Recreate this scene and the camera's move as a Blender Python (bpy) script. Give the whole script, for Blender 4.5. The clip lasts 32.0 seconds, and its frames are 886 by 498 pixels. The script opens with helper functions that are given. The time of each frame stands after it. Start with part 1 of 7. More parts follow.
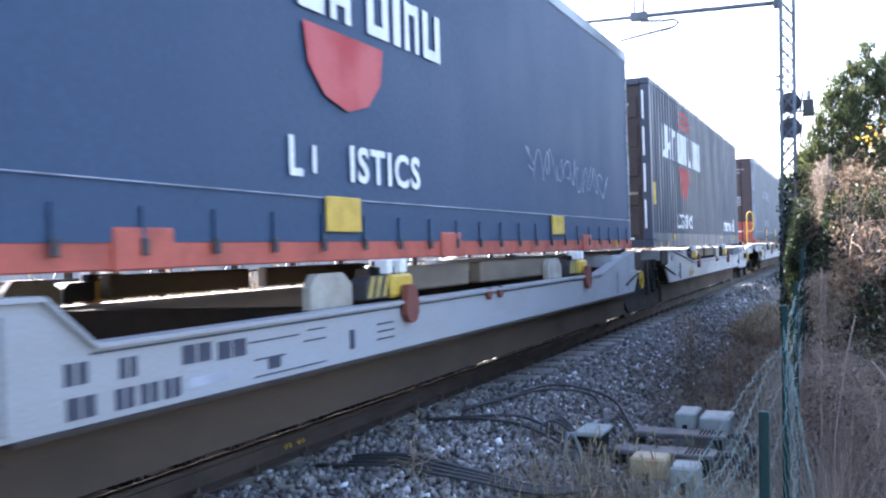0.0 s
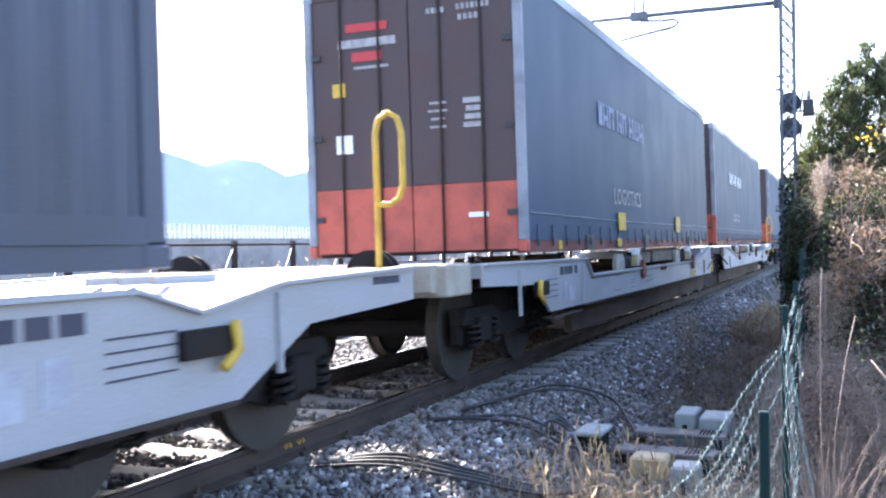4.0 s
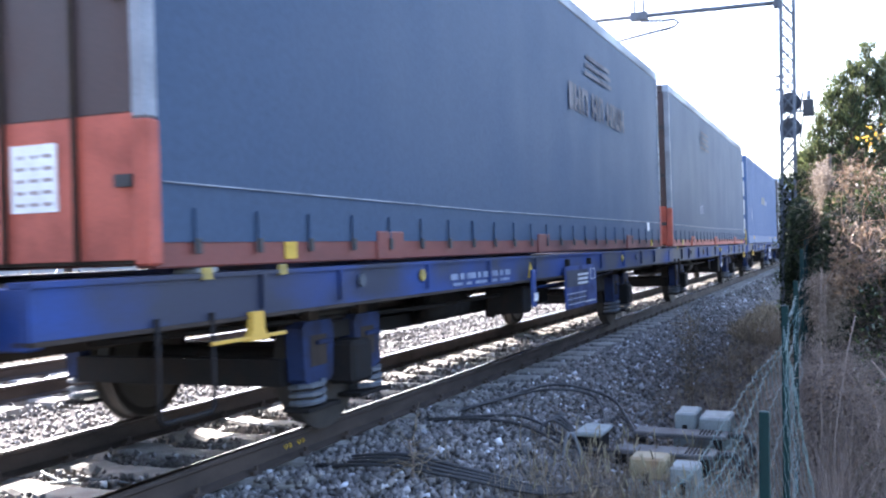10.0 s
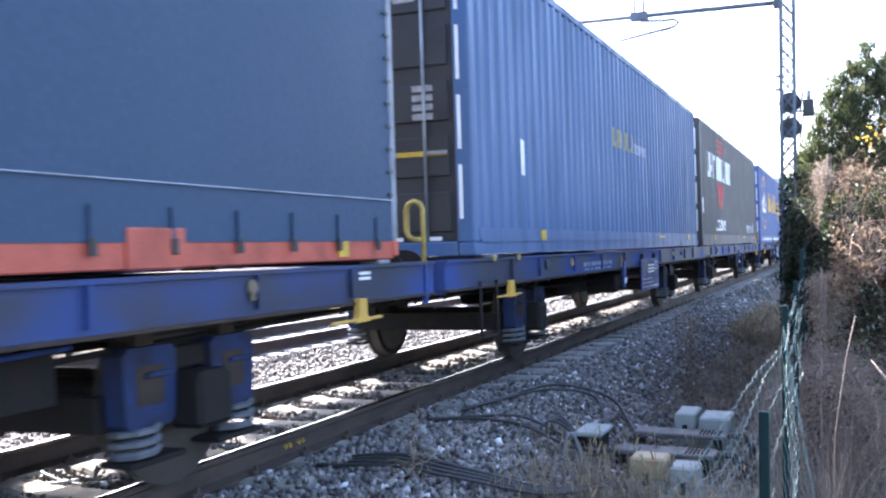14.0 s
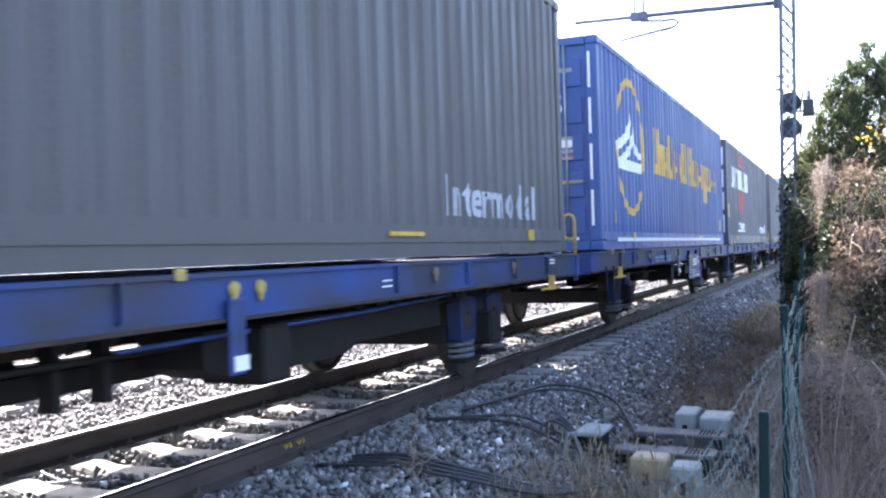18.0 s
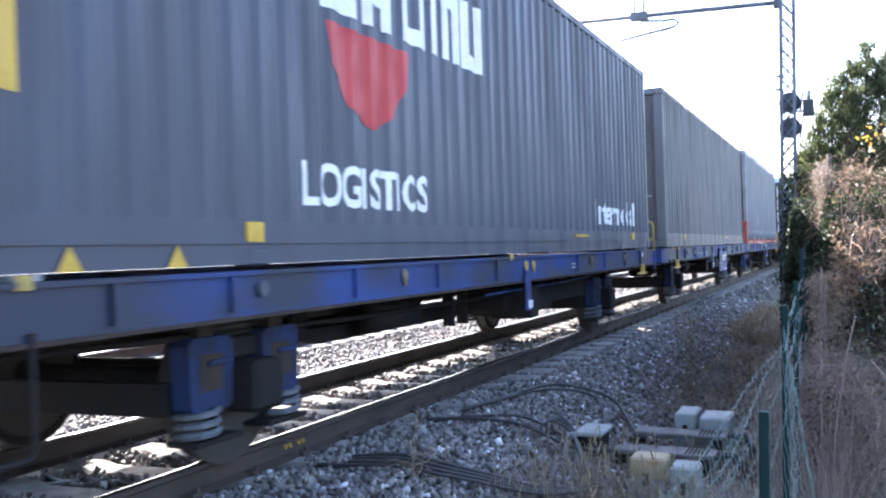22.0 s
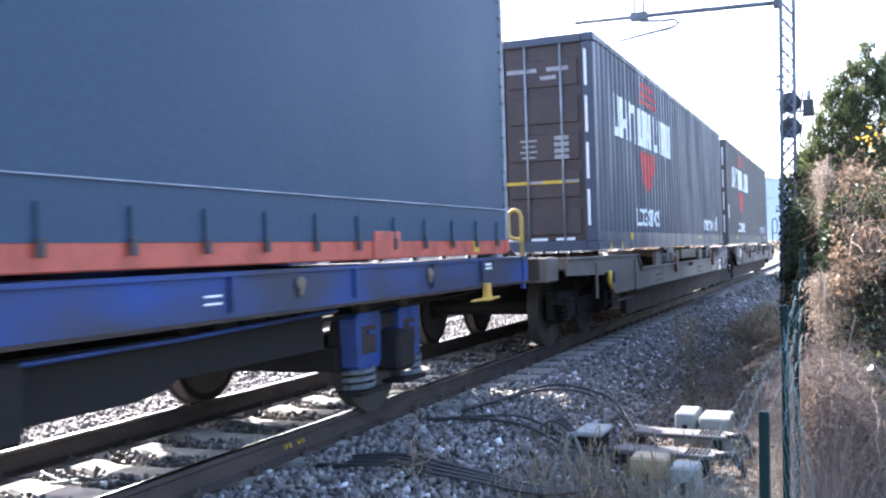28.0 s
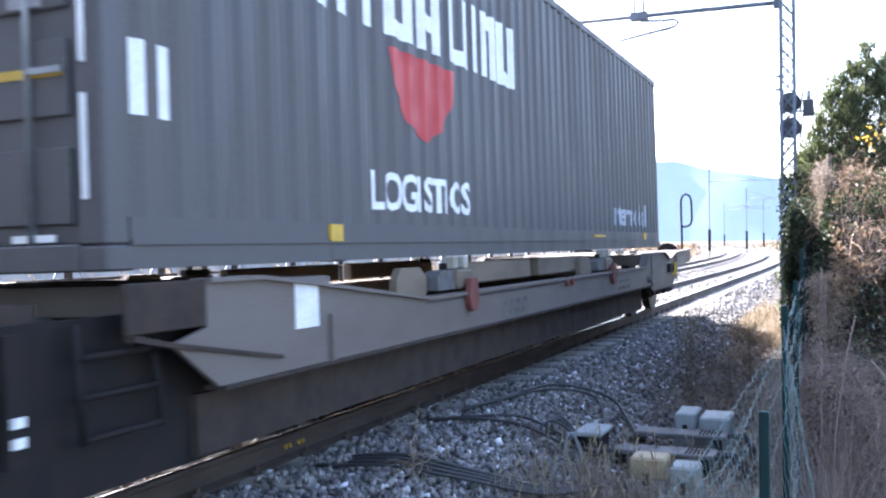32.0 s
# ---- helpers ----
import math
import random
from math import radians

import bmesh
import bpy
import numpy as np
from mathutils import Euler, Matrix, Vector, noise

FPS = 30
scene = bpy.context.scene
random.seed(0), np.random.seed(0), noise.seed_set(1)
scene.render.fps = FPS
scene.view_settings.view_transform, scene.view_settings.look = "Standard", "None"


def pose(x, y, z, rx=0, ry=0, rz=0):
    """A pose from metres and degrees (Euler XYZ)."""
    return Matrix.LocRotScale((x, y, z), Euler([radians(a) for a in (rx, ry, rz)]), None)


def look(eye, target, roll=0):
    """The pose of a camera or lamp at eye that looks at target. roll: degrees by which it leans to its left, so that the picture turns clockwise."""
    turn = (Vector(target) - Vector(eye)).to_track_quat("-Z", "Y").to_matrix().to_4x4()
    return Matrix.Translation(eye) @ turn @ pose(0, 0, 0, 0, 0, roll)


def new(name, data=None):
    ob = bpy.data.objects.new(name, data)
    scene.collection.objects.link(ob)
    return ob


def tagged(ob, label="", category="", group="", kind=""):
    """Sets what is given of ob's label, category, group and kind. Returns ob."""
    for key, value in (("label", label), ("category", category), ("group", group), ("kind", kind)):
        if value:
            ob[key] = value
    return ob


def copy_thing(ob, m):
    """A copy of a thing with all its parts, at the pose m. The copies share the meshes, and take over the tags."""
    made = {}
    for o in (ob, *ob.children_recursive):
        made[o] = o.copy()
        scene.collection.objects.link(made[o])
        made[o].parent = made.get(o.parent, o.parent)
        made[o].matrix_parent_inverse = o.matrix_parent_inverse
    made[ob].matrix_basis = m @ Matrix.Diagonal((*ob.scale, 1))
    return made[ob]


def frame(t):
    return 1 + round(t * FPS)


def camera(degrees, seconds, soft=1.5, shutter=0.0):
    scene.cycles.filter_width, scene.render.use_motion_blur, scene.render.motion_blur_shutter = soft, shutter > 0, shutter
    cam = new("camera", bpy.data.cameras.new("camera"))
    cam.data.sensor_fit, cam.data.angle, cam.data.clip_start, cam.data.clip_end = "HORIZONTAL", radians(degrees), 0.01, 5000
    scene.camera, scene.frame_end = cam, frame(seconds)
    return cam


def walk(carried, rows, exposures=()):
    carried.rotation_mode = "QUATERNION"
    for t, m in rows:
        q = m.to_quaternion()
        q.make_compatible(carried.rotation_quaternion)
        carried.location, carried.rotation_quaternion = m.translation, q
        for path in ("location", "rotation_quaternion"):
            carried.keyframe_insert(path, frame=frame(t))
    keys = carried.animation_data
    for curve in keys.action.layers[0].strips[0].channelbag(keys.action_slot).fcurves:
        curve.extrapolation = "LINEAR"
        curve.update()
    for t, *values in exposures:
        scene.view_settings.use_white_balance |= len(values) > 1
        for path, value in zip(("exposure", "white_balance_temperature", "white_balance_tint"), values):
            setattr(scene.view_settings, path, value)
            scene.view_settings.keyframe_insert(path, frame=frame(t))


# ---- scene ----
# ---------- camera: stands still beside a lineside fence ----------
cam = camera(48.66, 32.0, soft=2.2, shutter=0.22)
EYE = pose(0.0, -4.278, 1.284, 89.684, 0.687, -67.472)
walk(cam, [(0.0, EYE), (32.0, EYE)], exposures=[(0.0, 2.62, 6060, 17), (32.0, 2.62, 6060, 17)])

# ---------- daylight: winter sun ahead and to the left, beyond the train ----------
SUN_AZ, SUN_EL = 52.5, 37.0        # degrees from +x towards +y, and above the horizon
world = bpy.data.worlds.new("sky")
scene.world = world
world.use_nodes = True
wn = world.node_tree.nodes
sky = wn.new("ShaderNodeTexSky")
sky.sky_type = "NISHITA"
sky.sun_disc = False
sky.sun_elevation = radians(SUN_EL)
sky.sun_rotation = radians(90 - SUN_AZ)
sky.air_density, sky.dust_density, sky.ozone_density = 1.0, 2.2, 1.0
world.node_tree.links.new(sky.outputs[0], wn["Background"].inputs[0])
wn["Background"].inputs[1].default_value = 0.14
sun = new("sun", bpy.data.lights.new("sun", "SUN"))
sun.data.energy, sun.data.angle, sun.data.color = 4.5, radians(0.55), (1.0, 0.93, 0.82)
sd = Vector((math.cos(radians(SUN_EL)) * math.cos(radians(SUN_AZ)),
             math.cos(radians(SUN_EL)) * math.sin(radians(SUN_AZ)), math.sin(radians(SUN_EL))))
sun.matrix_world = look(sd * 60, (0, 0, 0))

# ---------- plan: the track runs along +x, then bends left; rail top is z = 0 ----------
CANT = -1.2
BEND, RADIUS = 43.0, 710.0
GAUGE = 0.7525


def track_pose(u, y=0.0, z=0.0, cant=CANT):
    """Pose on the line at u metres along it, y to the left, z above the rails."""
    if u <= BEND:
        m = Matrix.Translation((u, 0, 0))
    else:
        a = (u - BEND) / RADIUS
        m = Matrix.Translation((BEND + RADIUS * math.sin(a), RADIUS * (1 - math.cos(a)), 0)) @ Matrix.Rotation(a, 4, "Z")
    return m @ Matrix.Rotation(radians(cant), 4, "X") @ Matrix.Translation((0, y, z))


def on_line(u, y, z):
    return track_pose(u, y, z).translation


# way that the train has gone, second by second
GONE = [0.02, 6.73, 13.37, 19.95, 26.48, 32.96, 39.39, 45.79, 52.18, 58.59, 65.02, 71.44, 77.82, 84.18, 90.49, 96.7,
        102.98, 109.33, 115.8, 122.22, 128.46, 134.74, 141.1, 147.42, 153.71, 159.97, 166.19, 172.39, 178.55, 184.66,
        190.76, 196.87, 202.97]
# each load: its ends along the train
NEAR = [1.09, 16.65, 36.03, 51.40, 68.74, 83.46, 98.56, 113.27, 128.70, 143.63, 159.00, 173.97, 191.15, 206.43]
FAR = [14.71, 30.36, 49.74, 64.95, 82.32, 96.95, 112.31, 126.96, 142.45, 157.33, 172.72, 187.52, 204.87, 220.14]
FLOOR = 1.15                       # underside of the loads above the rails


# ---------- materials ----------
def material(name):
    m = bpy.data.materials.new(name)
    m.use_nodes = True
    return m, m.node_tree.nodes, m.node_tree.links


def surface(name, color, rough=0.5, metal=0.0, dirt=(0.06, 0.055, 0.05), dirty=0.35, scale=3.0, grain=60.0, bump=0.15,
            stretch=(1, 1, 1), vary=0.0, coat=0.0, fine=0.12, depth=0.004, spec=0.5, uneven=0.3):
    """Base colour with stains at one scale and grain at another, fine relief, roughness that follows the dirt."""
    m, n, l = material(name)
    b = n["Principled BSDF"]
    tc, mp = n.new("ShaderNodeTexCoord"), n.new("ShaderNodeMapping")
    mp.inputs["Scale"].default_value = stretch
    l.new(tc.outputs["Object"], mp.inputs[0])
    big, small = n.new("ShaderNodeTexNoise"), n.new("ShaderNodeTexNoise")
    big.inputs["Scale"].default_value, big.inputs["Detail"].default_value = scale, 6
    small.inputs["Scale"].default_value, small.inputs["Detail"].default_value = grain, 3
    l.new(mp.outputs[0], big.inputs["Vector"])
    l.new(tc.outputs["Object"], small.inputs["Vector"])
    ramp = n.new("ShaderNodeValToRGB")
    ramp.color_ramp.elements[0].position, ramp.color_ramp.elements[1].position = 0.42, 0.72
    l.new(big.outputs[0], ramp.inputs[0])
    mix = n.new("ShaderNodeMix")
    mix.data_type = "RGBA"
    mix.inputs[6].default_value = (*color, 1)
    mix.inputs[7].default_value = (*dirt, 1)
    amount = n.new("ShaderNodeMath")
    amount.operation = "MULTIPLY"
    amount.inputs[1].default_value = dirty
    l.new(ramp.outputs[0], amount.inputs[0])
    l.new(amount.outputs[0], mix.inputs[0])
    hs = n.new("ShaderNodeHueSaturation")
    val = n.new("ShaderNodeMapRange")
    val.inputs["To Min"].default_value, val.inputs["To Max"].default_value = 1 - fine * 2, 1 + fine * 2
    l.new(small.outputs[0], val.inputs[0])
    last = val.outputs[0]
    if vary:
        info, mr, mul = n.new("ShaderNodeObjectInfo"), n.new("ShaderNodeMapRange"), n.new("ShaderNodeMath")
        mr.inputs["To Min"].default_value, mr.inputs["To Max"].default_value = 1 - vary, 1 + vary
        mul.operation = "MULTIPLY"
        l.new(info.outputs["Random"], mr.inputs[0])
        l.new(mr.outputs[0], mul.inputs[0])
        l.new(last, mul.inputs[1])
        last = mul.outputs[0]
    l.new(last, hs.inputs["Value"])
    l.new(mix.outputs[2], hs.inputs["Color"])
    l.new(hs.outputs[0], b.inputs["Base Color"])
    rr = n.new("ShaderNodeMapRange")
    rr.inputs["To Min"].default_value, rr.inputs["To Max"].default_value = rough, min(1.0, rough + uneven)
    l.new(ramp.outputs[0], rr.inputs[0])
    l.new(rr.outputs[0], b.inputs["Roughness"])
    b.inputs["Metallic"].default_value = metal
    b.inputs["Specular IOR Level"].default_value = spec
    b.inputs["Coat Weight"].default_value = coat
    bp = n.new("ShaderNodeBump")
    bp.inputs["Strength"].default_value, bp.inputs["Distance"].default_value = bump, depth
    l.new(small.outputs[0], bp.inputs["Height"])
    l.new(bp.outputs[0], b.inputs["Normal"])
    return m


def pieces(name, c0, c1, rough=0.8, c2=None, thin=False, clump=0.0, spec=0.5):
    """For joined pieces: each island takes its own tone between the colours; clump varies whole bunches."""
    m, n, l = material(name)
    b = n["Principled BSDF"]
    g, ramp = n.new("ShaderNodeNewGeometry"), n.new("ShaderNodeValToRGB")
    ramp.color_ramp.elements[0].color, ramp.color_ramp.elements[1].color = (*c0, 1), (*c1, 1)
    if c2:
        e = ramp.color_ramp.elements.new(0.93)
        e.color = (*c1, 1)
        ramp.color_ramp.elements[2].color = (*c2, 1)
    tc, nz, hs = n.new("ShaderNodeTexCoord"), n.new("ShaderNodeTexNoise"), n.new("ShaderNodeHueSaturation")
    nz.inputs["Scale"].default_value = 45
    l.new(tc.outputs["Object"], nz.inputs["Vector"])
    mr = n.new("ShaderNodeMapRange")
    mr.inputs["To Min"].default_value, mr.inputs["To Max"].default_value = 0.65, 1.35
    l.new(nz.outputs[0], mr.inputs[0])
    tone = mr.outputs[0]
    if clump:
        wide, wr, mul = n.new("ShaderNodeTexNoise"), n.new("ShaderNodeMapRange"), n.new("ShaderNodeMath")
        wide.inputs["Scale"].default_value = 5.5
        wr.inputs["From Min"].default_value, wr.inputs["From Max"].default_value = 0.32, 0.68
        wr.inputs["To Min"].default_value, wr.inputs["To Max"].default_value = 1 - clump, 1 + clump
        mul.operation = "MULTIPLY"
        l.new(tc.outputs["Object"], wide.inputs["Vector"])
        l.new(wide.outputs[0], wr.inputs[0])
        l.new(wr.outputs[0], mul.inputs[0])
        l.new(tone, mul.inputs[1])
        tone = mul.outputs[0]
    l.new(tone, hs.inputs["Value"])
    l.new(g.outputs["Random Per Island"], ramp.inputs[0])
    l.new(ramp.outputs[0], hs.inputs["Color"])
    l.new(hs.outputs[0], b.inputs["Base Color"])
    b.inputs["Roughness"].default_value = rough
    b.inputs["Specular IOR Level"].default_value = spec
    if thin:
        out, tr, add = n["Material Output"], n.new("ShaderNodeBsdfTranslucent"), n.new("ShaderNodeMixShader")
        add.inputs[0].default_value = 0.5
        l.new(hs.outputs[0], tr.inputs[0])
        l.new(b.outputs[0], add.inputs[1])
        l.new(tr.outputs[0], add.inputs[2])
        l.new(add.outputs[0], out.inputs[0])
    return m


LONG = (0.35, 1, 1)
DOWN = (1.6, 1.6, 0.25)
M_NAVY = surface("navy_container_paint", (0.045, 0.055, 0.085), 0.42, dirt=(0.10, 0.095, 0.09), dirty=0.45, stretch=DOWN, scale=2.2)
M_SLATE = surface("weathered_dark_paint", (0.066, 0.063, 0.066), 0.5, dirt=(0.13, 0.12, 0.11), dirty=0.55, stretch=DOWN, scale=2.2)
M_GREYBOX = surface("grey_container_paint", (0.12, 0.122, 0.13), 0.5, dirt=(0.075, 0.07, 0.07), dirty=0.5, stretch=DOWN, scale=2.0)
M_MIDBLUE = surface("faded_blue_container_paint", (0.045, 0.105, 0.24), 0.45, dirt=(0.10, 0.12, 0.15), dirty=0.4, stretch=DOWN, scale=2.0)
M_BRIGHT = surface("bright_blue_container_paint", (0.042, 0.088, 0.25), 0.45, dirt=(0.05, 0.08, 0.2), dirty=0.3, stretch=DOWN, scale=2.0)
M_CURTAIN = surface("dark_blue_curtain", (0.038, 0.068, 0.122), 0.55, dirt=(0.055, 0.083, 0.134), dirty=0.4, scale=0.9, uneven=0.08, grain=25, bump=0.3, depth=0.006, spec=0.2)
M_CURTAIN2 = surface("blue_grey_curtain", (0.034, 0.062, 0.104), 0.5, dirt=(0.054, 0.080, 0.118), dirty=0.4, scale=0.9, uneven=0.08, grain=22, bump=0.35, depth=0.006, spec=0.18)
M_DOOR = surface("brown_black_door_paint", (0.045, 0.030, 0.029), 0.5, dirt=(0.10, 0.075, 0.06), dirty=0.5, scale=3)
M_PILLAR = surface("dull_grey_pillar", (0.24, 0.26, 0.295), 0.55, 0.2, dirty=0.4)
M_ROOFRAIL = surface("pale_grey_roof_rail", (0.27, 0.30, 0.34), 0.45, 0.3, dirty=0.4, stretch=LONG, scale=2)
M_TRDOOR = surface("dusty_trailer_door", (0.056, 0.035, 0.034), 0.55, dirt=(0.10, 0.062, 0.054), dirty=0.5, scale=2)
M_DISC = surface("blue_grey_disc_paint", (0.07, 0.085, 0.11), 0.6, dirty=0.5, scale=9)
M_DUSTY = surface("dusty_beige_paint", (0.36, 0.31, 0.26), 0.6, dirt=(0.3, 0.2, 0.13), dirty=0.7, scale=6)
M_STAIN = surface("rust_stained_panel", (0.27, 0.24, 0.20), 0.65, dirt=(0.26, 0.11, 0.04), dirty=0.9, scale=5)
M_COVER = surface("brown_grey_cover_plate", (0.10, 0.10, 0.098), 0.6, dirt=(0.08, 0.06, 0.05), dirty=0.6, scale=8)
M_BLACK = surface("black_panel_paint", (0.022, 0.022, 0.026), 0.45, dirt=(0.07, 0.065, 0.06), dirty=0.4)
M_DULLRED = surface("dirty_red_rail", (0.17, 0.045, 0.035), 0.55, dirt=(0.07, 0.045, 0.04), dirty=0.6, stretch=LONG, scale=3)
M_RED = surface("orange_red_paint", (0.44, 0.085, 0.05), 0.5, dirt=(0.16, 0.06, 0.045), dirty=0.5, scale=4)
M_WHITEPAINT = surface("white_wagon_paint", (0.32, 0.33, 0.345), 0.5, dirt=(0.28, 0.24, 0.20), dirty=0.35, stretch=LONG, scale=2.5)
M_GREYPAINT = surface("dull_grey_wagon_paint", (0.14, 0.12, 0.105), 0.6, dirt=(0.12, 0.09, 0.07), dirty=0.6, stretch=LONG, scale=2.2)
M_BLUEPAINT = surface("blue_wagon_paint", (0.018, 0.048, 0.19), 0.5, dirt=(0.022, 0.024, 0.045), dirty=0.8, scale=4)
M_BLUESILL = surface("blue_sill_with_grime", (0.018, 0.024, 0.05), 0.55, dirt=(0.02, 0.062, 0.26), dirty=0.95, stretch=(0.5, 1, 1), scale=1.7)
M_GRIMY = surface("grimy_blue_casing", (0.020, 0.034, 0.095), 0.65, dirt=(0.030, 0.026, 0.026), dirty=0.8, scale=5, spec=0.2)
M_RUST = surface("brown_underframe", (0.050, 0.037, 0.030), 0.8, spec=0.2, dirt=(0.03, 0.026, 0.024), dirty=0.7, scale=6)
M_BEAM = surface("brown_lower_beam", (0.072, 0.051, 0.036), 0.8, spec=0.2, dirt=(0.042, 0.034, 0.028), dirty=0.6, stretch=LONG, scale=3)
M_FAINT = surface("faint_grey_lettering", (0.38, 0.40, 0.45), 0.5, dirty=0.4)
M_TAN = surface("tan_pocket_floor", (0.17, 0.13, 0.09), 0.7, dirt=(0.06, 0.05, 0.04), dirty=0.5, stretch=LONG, scale=3)
M_CREAM = surface("cream_support_paint", (0.36, 0.335, 0.28), 0.55, dirt=(0.2, 0.15, 0.1), dirty=0.5, scale=5)
M_IRON = surface("dark_bogie_steel", (0.013, 0.012, 0.012), 0.75, 0.0, dirt=(0.04, 0.029, 0.023), dirty=0.5, scale=8, spec=0.2)
M_TREAD = surface("worn_wheel_steel", (0.06, 0.052, 0.046), 0.55, 0.2, dirty=0.4, spec=0.3)
M_WHEEL = surface("rusty_wheel_steel", (0.019, 0.016, 0.014), 0.75, 0.0, dirt=(0.028, 0.022, 0.018), dirty=0.5, scale=9, spec=0.15)
M_YELLOW = surface("yellow_paint", (0.58, 0.37, 0.035), 0.42, dirt=(0.2, 0.13, 0.04), dirty=0.35, scale=7)
M_STRIPE = surface("dull_yellow_stripe", (0.42, 0.31, 0.07), 0.55, dirt=(0.12, 0.1, 0.06), dirty=0.6, scale=12)
M_WHITE = surface("white_lettering", (0.78, 0.78, 0.77), 0.5, dirt=(0.4, 0.4, 0.4), dirty=0.3, scale=5)
M_PRINT = surface("worn_white_print", (0.34, 0.33, 0.33), 0.55, dirt=(0.12, 0.1, 0.1), dirty=0.6, scale=14)
M_FADED = surface("faded_white_lettering", (0.24, 0.28, 0.38), 0.55, dirt=(0.07, 0.09, 0.16), dirty=0.6, scale=9)
M_DARKMARK = surface("dark_lettering", (0.03, 0.035, 0.06), 0.5, dirty=0.2)
M_STRAW = surface("faded_yellow_lettering", (0.30, 0.27, 0.14), 0.55, dirt=(0.1, 0.12, 0.18), dirty=0.6, scale=9)
M_GOLD = surface("yellow_lettering", (0.62, 0.37, 0.06), 0.5, dirt=(0.3, 0.18, 0.05), dirty=0.4)
M_LOGORED = surface("red_emblem", (0.46, 0.04, 0.042), 0.5, dirt=(0.25, 0.04, 0.04), dirty=0.35)
M_GHOST = surface("faded_dark_stripe", (0.05, 0.046, 0.07), 0.5, dirty=0.4)
M_TAG = surface("red_brown_latch", (0.16, 0.045, 0.03), 0.6, dirty=0.4)
M_STEEL = surface("galvanised_steel", (0.32, 0.34, 0.36), 0.45, 0.7, dirty=0.4)
# distance haze is mixed into this grey, so far masts look fainter
M_FARMAST = surface("haze_paled_mast", (0.30, 0.34, 0.38), 0.6, 0.1, dirty=0.2)
M_MAST = surface("grey_mast_paint", (0.13, 0.145, 0.17), 0.55, 0.2, dirty=0.4)
M_RAILTOP = surface("polished_rail_head", (0.80, 0.80, 0.80), 0.13, 1.0, dirty=0.05, bump=0.01, uneven=0.05)
M_RAIL = surface("rusty_rail_web", (0.06, 0.042, 0.033), 0.75, 0.1, dirt=(0.03, 0.025, 0.022), dirty=0.5, stretch=LONG, scale=6)
M_CONCRETE = surface("concrete_sleeper", (0.36, 0.34, 0.31), 0.85, dirt=(0.16, 0.13, 0.11), dirty=0.6, scale=6, vary=0.18)
M_BALLAST = pieces("ballast_stone", (0.050, 0.047, 0.045), (0.252, 0.23, 0.215), 0.6, (0.70, 0.70, 0.72))
M_BED = surface("ballast_bed", (0.076, 0.068, 0.064), 0.95, dirt=(0.06, 0.052, 0.05), dirty=0.7, scale=2.0, grain=26, bump=1.0, fine=0.4, depth=0.03)
M_SOIL = surface("dry_soil_and_grass", (0.098, 0.082, 0.066), 0.95, dirt=(0.052, 0.046, 0.038), dirty=0.8, scale=0.9, grain=18, bump=1.0, fine=0.35, depth=0.03)
M_CABLE = surface("black_rubber_cable", (0.018, 0.018, 0.02), 0.45, dirty=0.3)
M_BOXTAN = surface("tan_junction_box", (0.33, 0.265, 0.155), 0.6, dirt=(0.30, 0.13, 0.05), dirty=0.9, scale=5)
M_BOXGREY = surface("pale_grey_box", (0.27, 0.295, 0.285), 0.6, dirt=(0.18, 0.165, 0.125), dirty=0.4, scale=7)
M_GREEN = surface("green_coated_post", (0.006, 0.028, 0.027), 0.6, dirt=(0.02, 0.032, 0.03), dirty=0.5, scale=9, spec=0.2)
M_MESH = surface("green_grey_wire", (0.10, 0.18, 0.175), 0.4, 0.3, dirt=(0.4, 0.42, 0.42), dirty=0.5, scale=20)
M_GRASS = pieces("dry_grass", (0.115, 0.091, 0.066), (0.39, 0.31, 0.205), 0.8, thin=True)
M_STRAWHEAD = pieces("pale_seed_head", (0.29, 0.25, 0.165), (0.50, 0.43, 0.28), 0.8, thin=True)
M_VINE = pieces("dry_vine", (0.076, 0.056, 0.047), (0.275, 0.21, 0.17), 0.8)
M_BRAMBLE = pieces("red_brown_bramble", (0.10, 0.05, 0.03), (0.36, 0.20, 0.11), 0.7)
M_TUFT = pieces("grey_seed_tuft", (0.17, 0.14, 0.115), (0.40, 0.33, 0.265), 0.9, thin=True)
M_VLEAF = pieces("brown_vine_leaf", (0.075, 0.051, 0.034), (0.315, 0.225, 0.147), 0.5, thin=True, clump=0.5)
M_DLEAF = pieces("dead_leaf_litter", (0.065, 0.052, 0.045), (0.23, 0.18, 0.15), 0.7, thin=True)
M_GLEAF = pieces("hedge_leaf", (0.011, 0.019, 0.013), (0.042, 0.058, 0.026), 0.5, thin=True, spec=0.25)
M_GLOSS = pieces("glossy_ivy_leaf", (0.02, 0.034, 0.016), (0.085, 0.10, 0.035), 0.2, thin=True, spec=0.8)
M_YLEAF = pieces("yellow_leaf", (0.55, 0.30, 0.04), (0.75, 0.50, 0.08), 0.6, thin=True)
M_NEEDLE = pieces("conifer_needle", (0.020, 0.038, 0.024), (0.16, 0.18, 0.07), 0.6, thin=True, clump=0.6)
M_BARK = surface("brown_bark", (0.11, 0.075, 0.05), 0.9, dirty=0.5, scale=8)
M_HILL = surface("mountain_with_painted_haze", (0.11, 0.145, 0.19), 0.95, dirt=(0.15, 0.185, 0.22), dirty=0.7, scale=0.004, grain=0.03, bump=0.0, fine=0.06)
